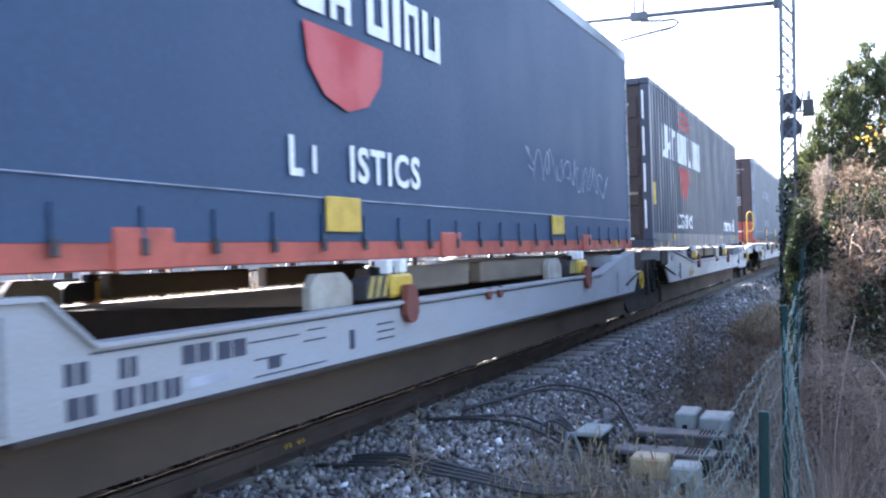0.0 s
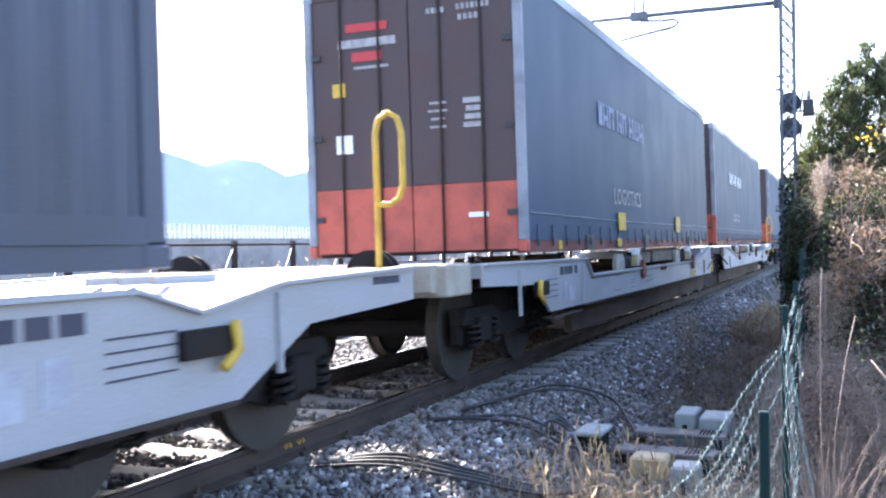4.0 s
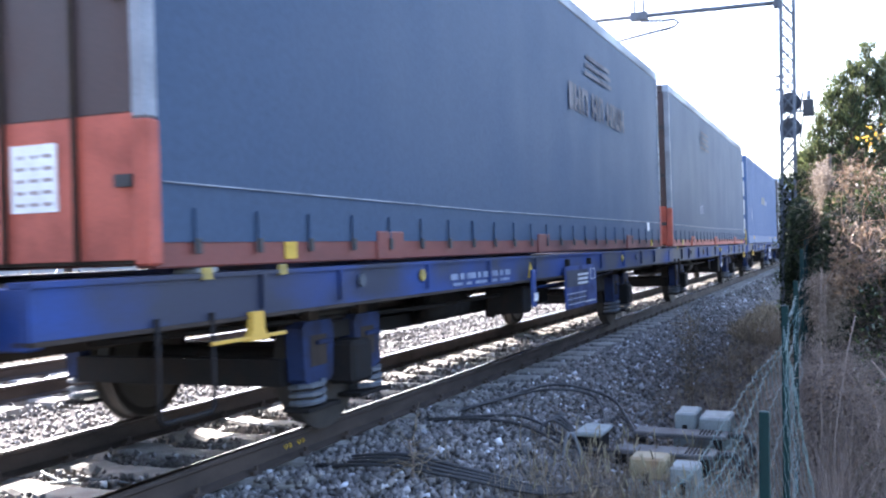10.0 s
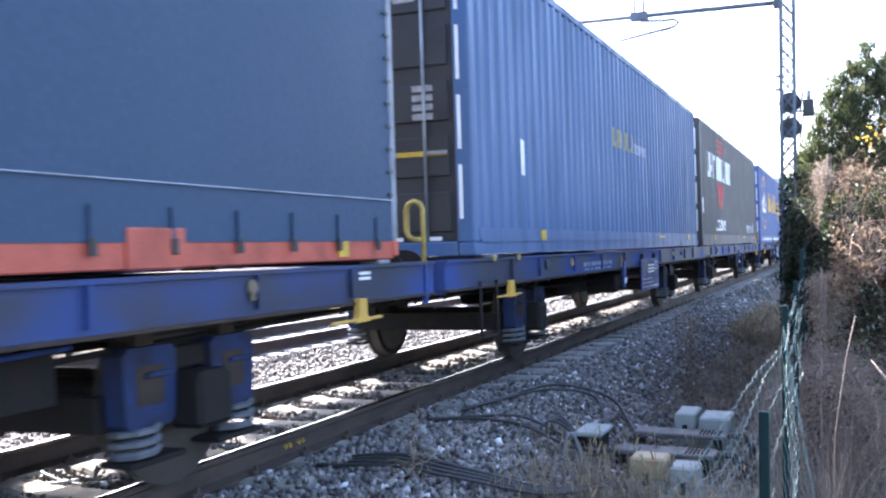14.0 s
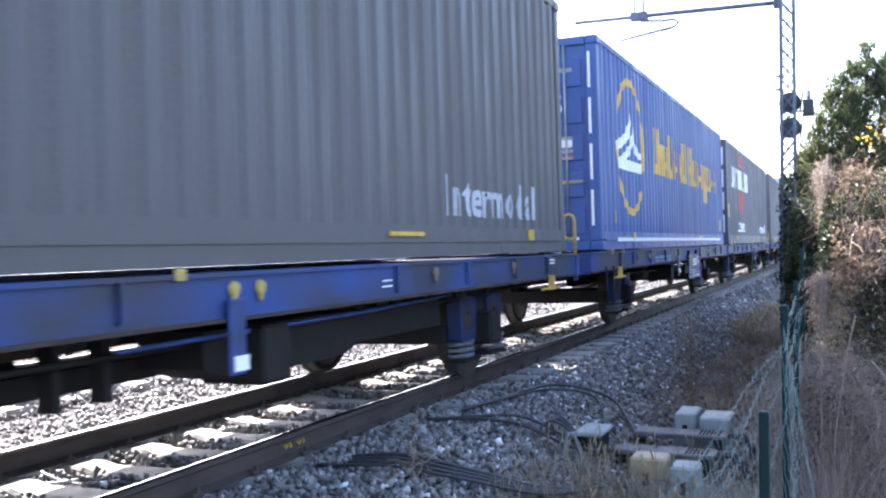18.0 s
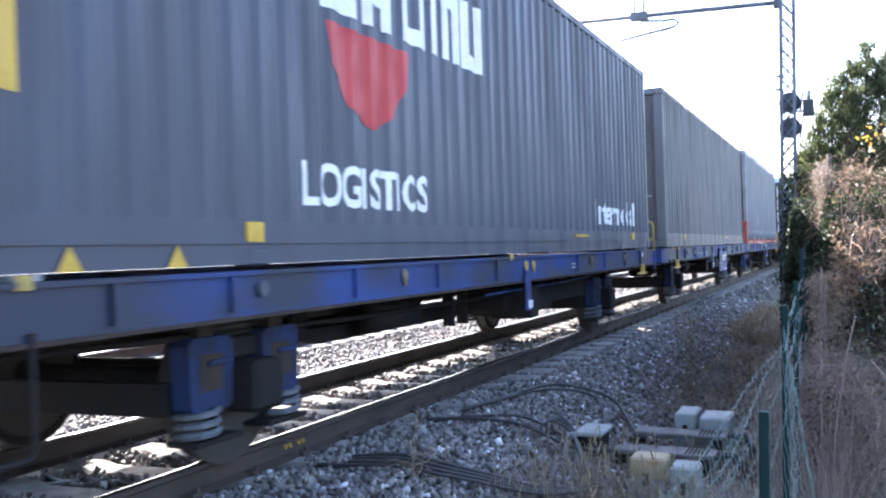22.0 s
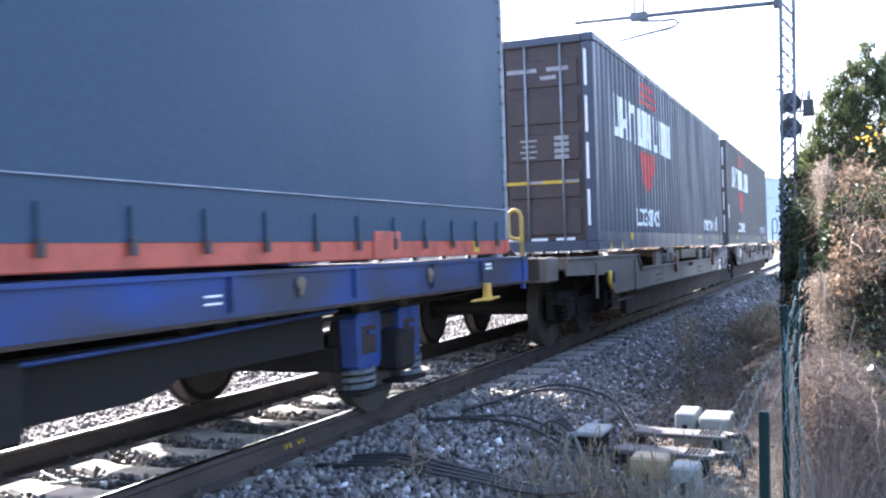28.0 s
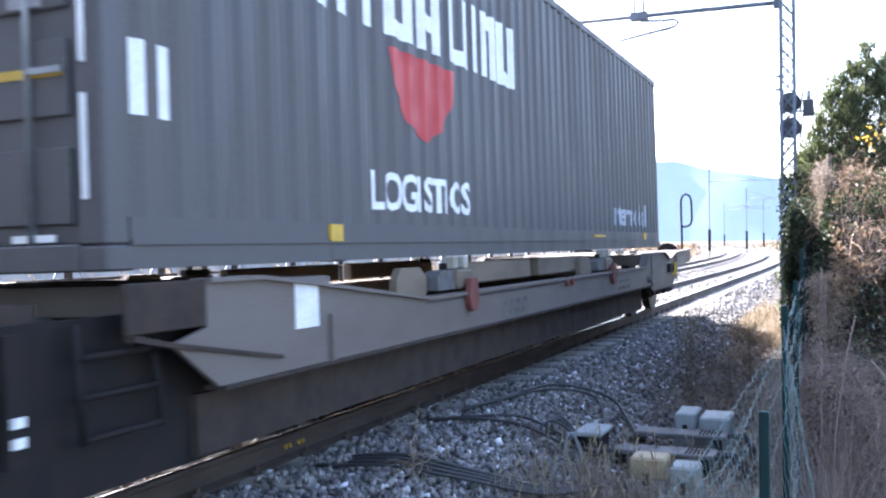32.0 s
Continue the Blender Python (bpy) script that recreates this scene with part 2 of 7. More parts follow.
for node in M_HILL.node_tree.nodes:          # haze painted on: the far range glows pale blue by itself
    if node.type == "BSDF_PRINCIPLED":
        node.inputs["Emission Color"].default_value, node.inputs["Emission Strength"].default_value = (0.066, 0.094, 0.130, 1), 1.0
M_WALL = surface("pale_concrete_wall", (0.42, 0.41, 0.39), 0.9, dirty=0.4, scale=1.5)

# ---------- building helpers ----------
ORG = {}


def box(bm, x0, x1, y0, y1, z0, z1, cut=0.0):
    """A box; cut takes off its long edges so that they catch light."""
    if cut <= 0:
        v = [bm.verts.new((x, y, z)) for x in (x0, x1) for y in (y0, y1) for z in (z0, z1)]
        for f in ((0, 1, 3, 2), (4, 6, 7, 5), (0, 4, 5, 1), (2, 3, 7, 6), (0, 2, 6, 4), (1, 5, 7, 3)):
            bm.faces.new([v[i] for i in f])
        return
    t = bmesh.new()
    box(t, x0, x1, y0, y1, z0, z1)
    bmesh.ops.bevel(t, geom=t.edges[:], offset=cut, segments=1, affect="EDGES")
    copy_into(bm, t)


def copy_into(bm, other):
    me = bpy.data.meshes.new("join")
    other.to_mesh(me)
    other.free()
    bm.from_mesh(me)
    bpy.data.meshes.remove(me)


def prism(bm, outline, y0, y1):
    """An outline in x and z, drawn out along y."""
    a = [bm.verts.new((x, y0, z)) for x, z in outline]
    b = [bm.verts.new((x, y1, z)) for x, z in outline]
    bm.faces.new(a)
    bm.faces.new(b[::-1])
    k = len(a)
    for i in range(k):
        bm.faces.new((a[i], b[i], b[(i + 1) % k], a[(i + 1) % k]))


def tube(bm, points, r, n=8, taper=1.0):
    """A round bar along a line of points."""
    pts = [Vector(p) for p in points]
    rings = []
    for i, p in enumerate(pts):
        d = (pts[min(i + 1, len(pts) - 1)] - pts[max(i - 1, 0)]).normalized()
        a = d.orthogonal().normalized() if i == 0 else (side - d * side.dot(d)).normalized()
        side = a
        b = d.cross(a)
        q = r * (1 + (taper - 1) * i / max(1, len(pts) - 1))
        rings.append([bm.verts.new(p + (a * math.cos(2 * math.pi * k / n) + b * math.sin(2 * math.pi * k / n)) * q) for k in range(n)])
    for r0, r1 in zip(rings, rings[1:]):
        for k in range(n):
            bm.faces.new((r0[k], r0[(k + 1) % n], r1[(k + 1) % n], r1[k]))
    bm.faces.new(rings[0][::-1])
    bm.faces.new(rings[-1])


def lathe(bm, profile, n=24, y=0.0):
    """A profile of (radius, y) turned round the y axis."""
    rings = [[bm.verts.new((r * math.cos(2 * math.pi * k / n), q + y, r * math.sin(2 * math.pi * k / n))) for k in range(n)] for r, q in profile]
    for r0, r1 in zip(rings, rings[1:]):
        for k in range(n):
            bm.faces.new((r0[k], r1[k], r1[(k + 1) % n], r0[(k + 1) % n]))
    bm.faces.new(rings[0])
    bm.faces.new(rings[-1][::-1])


def thing(name, label, category, org=(0, 0, 0), group=""):
    ob = new(name)
    ob.empty_display_size = 0.2
    tagged(ob, label, category, group)
    ORG[ob.name] = Vector(org)
    ob.location = org
    return ob


def part(name, bm, mat, parent, label="", smooth=False):
    """Link a bmesh as one mesh under a thing or a part; points are given in the thing's own plan."""
    me = bpy.data.meshes.new(name)
    bmesh.ops.recalc_face_normals(bm, faces=bm.faces[:])
    bm.to_mesh(me)
    bm.free()
    me.materials.append(mat)
    if smooth:
        me.shade_smooth()
    ob = new(name, me)
    if parent is not None:
        off = ORG.get(parent.name, Vector())
        me.transform(Matrix.Translation(-off))
        ORG[ob.name] = off
        ob.parent = parent
    if label:
        tagged(ob, label)
    return ob


def boxpart(name, mat, parent, dims, label="", cut=0.0):
    bm = bmesh.new()
    box(bm, *dims, cut)
    return part(name, bm, mat, parent, label)


def tubepart(name, mat, parent, points, r, label="", n=8):
    bm = bmesh.new()
    tube(bm, points, r, n)
    return part(name, bm, mat, parent, label, True)


def stuff(name, verts, faces, mat, label, category, parent=None):
    me = bpy.data.meshes.new(name)
    me.from_pydata(verts, [], faces)
    me.materials.append(mat)
    ob = new(name, me)
    if parent:
        ob.parent = parent
        return tagged(ob, label, kind="stuff")
    return tagged(ob, label, category, kind="stuff")


def structure(name, bm, mat, label, category):
    ob = part(name, bm, mat, None)
    return tagged(ob, label, category, kind="structure")


def lettering(text, height, heavy=0.028):
    """A flat mesh of the words, height metres from base line to capitals' top, starting at x = 0."""
    cu = bpy.data.curves.new("words", "FONT")
    cu.body = text
    cu.size = height / 0.69
    cu.resolution_u = 3
    cu.offset = heavy * cu.size
    cu.space_character = 1.1 + 2 * heavy
    ob = new("words", cu)
    bpy.context.view_layer.update()
    me = bpy.data.meshes.new_from_object(ob.evaluated_get(bpy.context.evaluated_depsgraph_get()))
    bpy.data.objects.remove(ob)
    bm = bmesh.new()
    bm.from_mesh(me)
    bpy.data.meshes.remove(me)
    return bm

# ---------- ground: one sheet from the lineside to the horizon ----------
def bend_y(x):
    return 0.0 if x <= BEND else (RADIUS - math.sqrt(max(1.0, RADIUS ** 2 - (x - BEND) ** 2)) if x - BEND < 500 else 206 + (x - BEND - 500))


def ground_z(x, y):
    d = y - bend_y(x)
    tilt = -0.0209 * max(-1.6, min(6.0, d))
    if d > 6.4:
        base = -0.30 - 0.25 * min(1.0, (d - 6.4) / 2.0)
    elif d >= -1.75:
        base = -0.255
    else:
        base = -0.255 - 0.30 * min(1.0, (-1.75 - d) / 1.0)
    if d < -4.3:
        base -= 0.35 * min(1.0, (-4.3 - d) / 0.8)
    rough = 0.02 * noise.noise((x * 1.3, y * 1.3, 0)) + 0.05 * noise.noise((x * 0.25, y * 0.25, 3)) * (1 if d < -2.6 or d > 7 else 0)
    return base + tilt + rough


def axis(stops):
    out = [stops[0][0]]
    for (a, _), (b, k) in zip(stops, stops[1:]):
        out += [a + (b - a) * (i + 1) / k for i in range(k)]
    return out


xs = axis([(-900, 0), (-60, 6), (-8, 10), (30, 130), (70, 60), (300, 30), (3500, 12)])
ys = axis([(-2500, 0), (-200, 6), (-20, 12), (-6.5, 20), (8, 100), (30, 24), (300, 30), (3500, 12)])
gv = [(x, y, ground_z(x, y) if abs(x) < 400 and abs(y) < 400 else -0.6) for x in xs for y in ys]
ny = len(ys)
gf = [(i * ny + j, (i + 1) * ny + j, (i + 1) * ny + j + 1, i * ny + j + 1) for i in range(len(xs) - 1) for j in range(ny - 1)]
gm = bpy.data.meshes.new("ground")
gm.from_pydata(gv, [], gf)
gm.materials.append(M_SOIL)
gm.materials.append(M_BED)
for p in gm.polygons:
    d = p.center.y - bend_y(p.center.x)
    p.material_index = 1 if (-2.4 if p.center.x < 8 else -1.9) < d < 6.6 else 0
gm.shade_smooth()
ground = tagged(new("ground", gm), "dry winter ground with brown grass and a stony trackbed", "ground", kind="structure")

# mountains far off
rnd = random.Random(5)
mv, mf = [], []
N = 160
for i in range(N + 1):
    a = radians(-60 + 240 * i / N)
    ad = -60 + 240 * i / N
    h = 110 + 400 * math.exp(-((ad - 62) / 20) ** 2) + 120 * math.exp(-((ad - 18) / 16) ** 2) + 60 * noise.noise((ad * 0.09, 0, 1)) + 30 * noise.noise((ad * 0.4, 2, 1))
    for k, q in enumerate((0, 0.35, 0.7, 1.0)):
        r = 2300 + h * q * 1.05 + 60 * noise.noise((ad * 0.3, k, 5))
        mv.append((r * math.cos(a), r * math.sin(a), -2 + h * q))
for i in range(N):
    for k in range(3):
        mf.append((i * 4 + k, (i + 1) * 4 + k, (i + 1) * 4 + k + 1, i * 4 + k + 1))
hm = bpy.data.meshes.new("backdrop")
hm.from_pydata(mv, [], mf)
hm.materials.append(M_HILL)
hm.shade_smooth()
tagged(new("backdrop", hm), "far mountain range, its haze painted on as a pale blue glow", "mountain", kind="structure")


# ---------- tracks ----------
SECOND = 4.2                       # the second track, to the left of the first

RAIL_FORM = [(-0.036, 0.0), (0.036, 0.0), (0.036, -0.03), (0.010, -0.045), (0.010, -0.135), (0.07, -0.155), (0.07, -0.168), (-0.07, -0.168),
             (-0.07, -0.155), (-0.010, -0.135), (-0.010, -0.045), (-0.036, -0.03)]


HEAD_FORM = [(-0.037, -0.010), (-0.034, -0.002), (-0.022, 0.004), (0.0, 0.006), (0.022, 0.004), (0.034, -0.002), (0.037, -0.010), (0.0, -0.010)]


def sweep(bm, form, stations):
    rings = [[bm.verts.new(m @ Vector((0, y, z))) for y, z in form] for m in stations]
    k = len(form)
    for r0, r1 in zip(rings, rings[1:]):
        for i in range(k):
            bm.faces.new((r0[i], r0[(i + 1) % k], r1[(i + 1) % k], r1[i]))
    bm.faces.new(rings[0])
    bm.faces.new(rings[-1][::-1])


STATIONS = [-30 + 4 * i for i in range(19)] + [46 + 6 * i for i in range(70)]
SLEEPER_FORM = [(-1.2, 0.0), (-0.45, 0.0), (-0.35, -0.025), (0.35, -0.025), (0.45, 0.0), (1.2, 0.0), (1.2, -0.2), (-1.2, -0.2)]


def sleeper_mesh():
    bm = bmesh.new()
    rows = []
    for x, dz in ((-0.14, -0.02), (-0.11, 0.0), (0.11, 0.0), (0.14, -0.02)):
        rows.append([bm.verts.new((x, y, z + (dz if z > -0.1 else 0))) for y, z in SLEEPER_FORM])
    k = len(SLEEPER_FORM)
    for r0, r1 in zip(rows, rows[1:]):
        for i in range(k):
            bm.faces.new((r0[i], r0[(i + 1) % k], r1[(i + 1) % k], r1[i]))
    bm.faces.new(rows[0])
    bm.faces.new(rows[-1][::-1])
    bmesh.ops.recalc_face_normals(bm, faces=bm.faces[:])
    me = bpy.data.meshes.new("sleeper")
    bm.to_mesh(me)
    bm.free()
    me.materials.append(M_CONCRETE)
    return me


SLEEPER = sleeper_mesh()


def clip_mesh():
    bm = bmesh.new()
    box(bm, -0.05, 0.05, -0.10, -0.06, -0.17, -0.135, 0.006)
    box(bm, -0.05, 0.05, 0.06, 0.10, -0.17, -0.135, 0.006)
    tube(bm, [(0.0, 0.085, -0.14), (0.0, 0.085, -0.105)], 0.016, 6)
    tube(bm, [(0.0, -0.085, -0.14), (0.0, -0.085, -0.105)], 0.016, 6)
    me = bpy.data.meshes.new("rail_clip")
    bm.to_mesh(me)
    bm.free()
    me.materials.append(M_RAIL)
    return me


CLIP = clip_mesh()


def railway_track(name, y, z, label, near_from, near_to, far_to, clips):
    t = tagged(new(name), label, "track", kind="structure")
    for s in (-1, 1):
        bm = bmesh.new()
        sweep(bm, RAIL_FORM, [track_pose(u, y + s * GAUGE, z) for u in STATIONS])
        rail = part("rail", bm, M_RAIL, t, "steel rail with a rusty web")
        bm = bmesh.new()
        sweep(bm, HEAD_FORM, [track_pose(u, y + s * GAUGE, z) for u in STATIONS])
        part("rail_head", bm, M_RAILTOP, rail, "polished rail head", True)
    k = 0
    u = near_from
    while u < far_to:
        if u < near_to:
            ob = new("sleeper", SLEEPER)
            ob.parent = t
            ob.matrix_basis = track_pose(u, y + rnd.uniform(-0.015, 0.015), z - 0.165) @ Matrix.Rotation(rnd.uniform(-0.012, 0.012), 4, "Z")
            if clips and u < 24:
                for s in (-1, 1):
                    c = new("rail_clip", CLIP)
                    c.parent = t
                    c.matrix_basis = track_pose(u, y + s * GAUGE, z)
        u += 0.6
    fv, ff = [], []
    u = near_to
    while u < far_to:
        m = track_pose(u, y, z - 0.165)
        b = len(fv)
        fv += [tuple(m @ Vector((sx * 0.12, sy * 1.2, sz))) for sx in (-1, 1) for sy in (-1, 1) for sz in (-0.1, 0)]
        ff += [tuple(b + i for i in f) for f in ((0, 1, 3, 2), (4, 6, 7, 5), (0, 4, 5, 1), (2, 3, 7, 6), (1, 5, 7, 3))]
        u += 0.6
    stuff("far_sleepers", fv, ff, M_CONCRETE, "pale concrete sleepers", "sleeper", t)
    return t


railway_track("track_1", 0.0, 0.0, "main track with concrete sleepers and polished rails", -2.0, 62.0, 240.0, True)
railway_track("track_2", SECOND, 0.0, "second track beside the main one", -2.0, 50.0, 260.0, False)

# ballast stones, thousands of broken pieces
def stone_forms():
    """Angular blocks: cubes with their corners pushed about."""
    out = []
    for k in range(10):
        q = np.random.RandomState(100 + k)
        c = np.array([(x, y, z) for x in (-1, 1) for y in (-1, 1) for z in (-1, 1)], float)
        c *= q.uniform(0.45, 1.25, (8, 1))
        c += q.uniform(-0.3, 0.3, (8, 3))
        out.append(c * (0.85, 0.68, 0.55))
    return np.array(out)


def turns(q, n):
    """n random turns as 3 x 3 matrices."""
    v = q.normal(size=(n, 4))
    w, x, y, z = (v / np.linalg.norm(v, axis=1, keepdims=True)).T
    return np.stack([np.stack([1 - 2 * (y * y + z * z), 2 * (x * y - z * w), 2 * (x * z + y * w)], 1),
                     np.stack([2 * (x * y + z * w), 1 - 2 * (x * x + z * z), 2 * (y * z - x * w)], 1),
                     np.stack([2 * (x * z - y * w), 2 * (y * z + x * w), 1 - 2 * (x * x + y * y)], 1)], 1)


def scatter_stones(name, spots, mat, label, category):
    q = np.random.RandomState(11)
    sp = np.array(spots)
    n = len(sp)
    forms = stone_forms()[q.randint(0, 10, n)] * sp[:, 3][:, None, None]
    co = np.einsum("nij,nkj->nki", turns(q, n), forms) + sp[:, None, :3]
    quads = np.array([(0, 1, 3, 2), (4, 6, 7, 5), (0, 4, 5, 1), (2, 3, 7, 6), (0, 2, 6, 4), (1, 5, 7, 3)])
    idx = (quads[None] + (np.arange(n) * 8)[:, None, None]).reshape(-1)
    me = bpy.data.meshes.new(name)
    me.vertices.add(n * 8)
    me.vertices.foreach_set("co", co.reshape(-1))
    me.loops.add(n * 24)
    me.loops.foreach_set("vertex_index", idx.astype(np.int32))
    me.polygons.add(n * 6)
    me.polygons.foreach_set("loop_start", (np.arange(n * 6) * 4).astype(np.int32))
    me.update(calc_edges=True)
    me.materials.append(mat)
    return tagged(new(name, me), label, category, kind="stuff")


def sleeper_at(u, d, offs):
    """The number of the sleeper that lies under this spot, or None."""
    k = (u + 2.0) / 0.6
    return round(k) if abs(k - round(k)) * 0.6 < 0.15 and abs(d - offs) < 1.22 else None


spots = []
r = random.Random(3)
for count, u0, u1, power, d0, d1 in ((9000, -9.0, 3.5, 1.0, -2.6, 0.83), (46000, 3.5, 26.0, 1.3, -2.95, -0.83), (15000, 2.0, 24.0, 1.2, -0.83, 0.83),
                                     (24000, 2.0, 24.0, 1.1, 0.83, 6.4), (14000, 22.0, 52.0, 1.1, -2.9, 6.4)):
    for i in range(count):
        u = u0 + (u1 - u0) * r.random() ** power
        d = r.uniform(d0, d1)
        if abs(abs(d) - GAUGE) < 0.085 or abs(abs(d - SECOND) - GAUGE) < 0.09:
            continue
        edge = -2.35 if u < 7 else min(-2.35 + 0.12 * (u - 7), -1.8) + 0.25 * noise.noise((u * 0.7, 0, 9))
        if d < edge and r.random() < 0.12 + (edge - d) * 1.2:
            continue
        size = r.choice((r.uniform(0.012, 0.024), r.uniform(0.02, 0.036), r.uniform(0.024, 0.045))) * (1 + 0.35 * (u > 22) - 0.12 * (u < 9)) * (0.8 if d > -0.8 and u < 22 else 0.92)
        z = ground_z(u, d) + r.uniform(0.0, 0.035 if d < -0.8 else 0.06) + (0.03 if abs(d) < 1.7 or abs(d - SECOND) < 1.5 else 0.0)
        k = sleeper_at(u, d, 0)
        if k is not None:
            if d > -0.9 or u > 9.5 or (k * 7919) % 10 < 4 and r.random() < 0.7:
                continue
            z = -0.165 - 0.0209 * d + r.uniform(-0.02, 0.012)
        if sleeper_at(u, d, SECOND) is not None:
            continue
        spots.append((u, d, z, size))
scatter_stones("ballast", spots, M_BALLAST, "broken brown and grey ballast stones with pale ones among them", "ballast")

# ---------- the train ----------
PITCH, DEEP = 0.2783, 0.024


def rib(x):
    """Depth of the corrugated wall at x."""
    q = (x / PITCH) % 1.0
    if q < 0.30:
        return 0.0
    if q < 0.5:
        return DEEP * (q - 0.30) / 0.20
    if q < 0.80:
        return DEEP
    return DEEP * (1.0 - q) / 0.20


def rib_stops(x0, x1):
    out, k = [], math.floor(x0 / PITCH)
    while k * PITCH < x1:
        out += [k * PITCH + f * PITCH for f in (0.0, 0.30, 0.5, 0.80)]
        k += 1
    return [x for x in out if x0 < x < x1]


def corrugated(bm, x0, x1, z0, z1, y, s):
    """A corrugated sheet wall at y; s = -1 for the wall that faces -y."""
    xs = [x0] + rib_stops(x0, x1) + [x1]
    rows = []
    for x in xs:
        d = rib(x)
        rows.append([bm.verts.new((x, y - s * d, z)) for z in (z0, z1)])
    for a, b in zip(rows, rows[1:]):
        bm.faces.new((a[0], b[0], b[1], a[1]))


def painted(name, bm, x, z, mat, parent, wall, wide=None, label=""):
    """Lay flat shapes, drawn in x and y, on a side wall; they follow the wall's ribs."""
    lo, hi = min(v.co.x for v in bm.verts), max(v.co.x for v in bm.verts)
    k = (wide / (hi - lo)) if wide else 1.0
    for v in bm.verts:
        v.co = Vector((x + (v.co.x - lo) * k, 0.0, z + v.co.y))
    if wall == "ribs":
        for q in rib_stops(x, x + (hi - lo) * k):
            bmesh.ops.bisect_plane(bm, geom=bm.verts[:] + bm.edges[:] + bm.faces[:], plane_co=(q, 0, 0), plane_no=(1, 0, 0))
        for v in bm.verts:
            v.co.y = -1.25 + rib(v.co.x) - 0.004
    else:
        for v in bm.verts:
            v.co.y = -1.287
    return part(name, bm, mat, parent, label)


def flat(bm, points):
    bm.faces.new([bm.verts.new((x, y, 0)) for x, y in points])


def name_bars(name, widths, height, gap, x, z, mat, parent, wall):
    """Plain blocks in place of a name's letters: solid posts, arches and cups, one to a letter."""
    for i, w in enumerate(widths):
        if w > 0:
            bm = bmesh.new()
            if w <= 0.2:
                flat(bm, [(0, 0), (w, 0), (w, height), (0, height)])
            else:
                bar, bridge = 0.30 * w, 0.22 * height
                low = (0.0, 0.28, 0.76)[i % 3] * height
                flat(bm, [(0, 0), (bar, 0), (bar, height), (0, height)])
                flat(bm, [(w - bar, 0), (w, 0), (w, height), (w - bar, height)])
                flat(bm, [(bar, low), (w - bar, low), (w - bar, low + bridge), (bar, low + bridge)])
            painted(name, bm, x, z, mat, parent, wall)
        x += abs(w) + gap


def plate(w, h):
    bm = bmesh.new()
    flat(bm, [(0, 0), (w, 0), (w, h), (0, h)])
    return bm


def end_marks(parent, x, items):
    """Flat marks on the end wall that faces -x: (y centre, z centre, width, height, material, name)."""
    for y, z, w, h, mat, name in items:
        bm = bmesh.new()
        box(bm, x - 0.006, x, y - w / 2, y + w / 2, z - h / 2, z + h / 2)
        part(name, bm, mat, parent)


def rotated_words(parent, text, h, x, y, z, mat, name="lettering", wide=None):
    """Words on the end wall that faces -x: they run towards -y."""
    bm = lettering(text, h)
    lo, hi = min(v.co.x for v in bm.verts), max(v.co.x for v in bm.verts)
    k = wide / (hi - lo) if wide else 1
    for v in bm.verts:
        v.co = Vector((x - 0.007, y - (v.co.x - lo) * k, z + v.co.y))
    return part(name, bm, mat, parent)


LEN = 13.716
BOX_TOP = FLOOR + 2.896


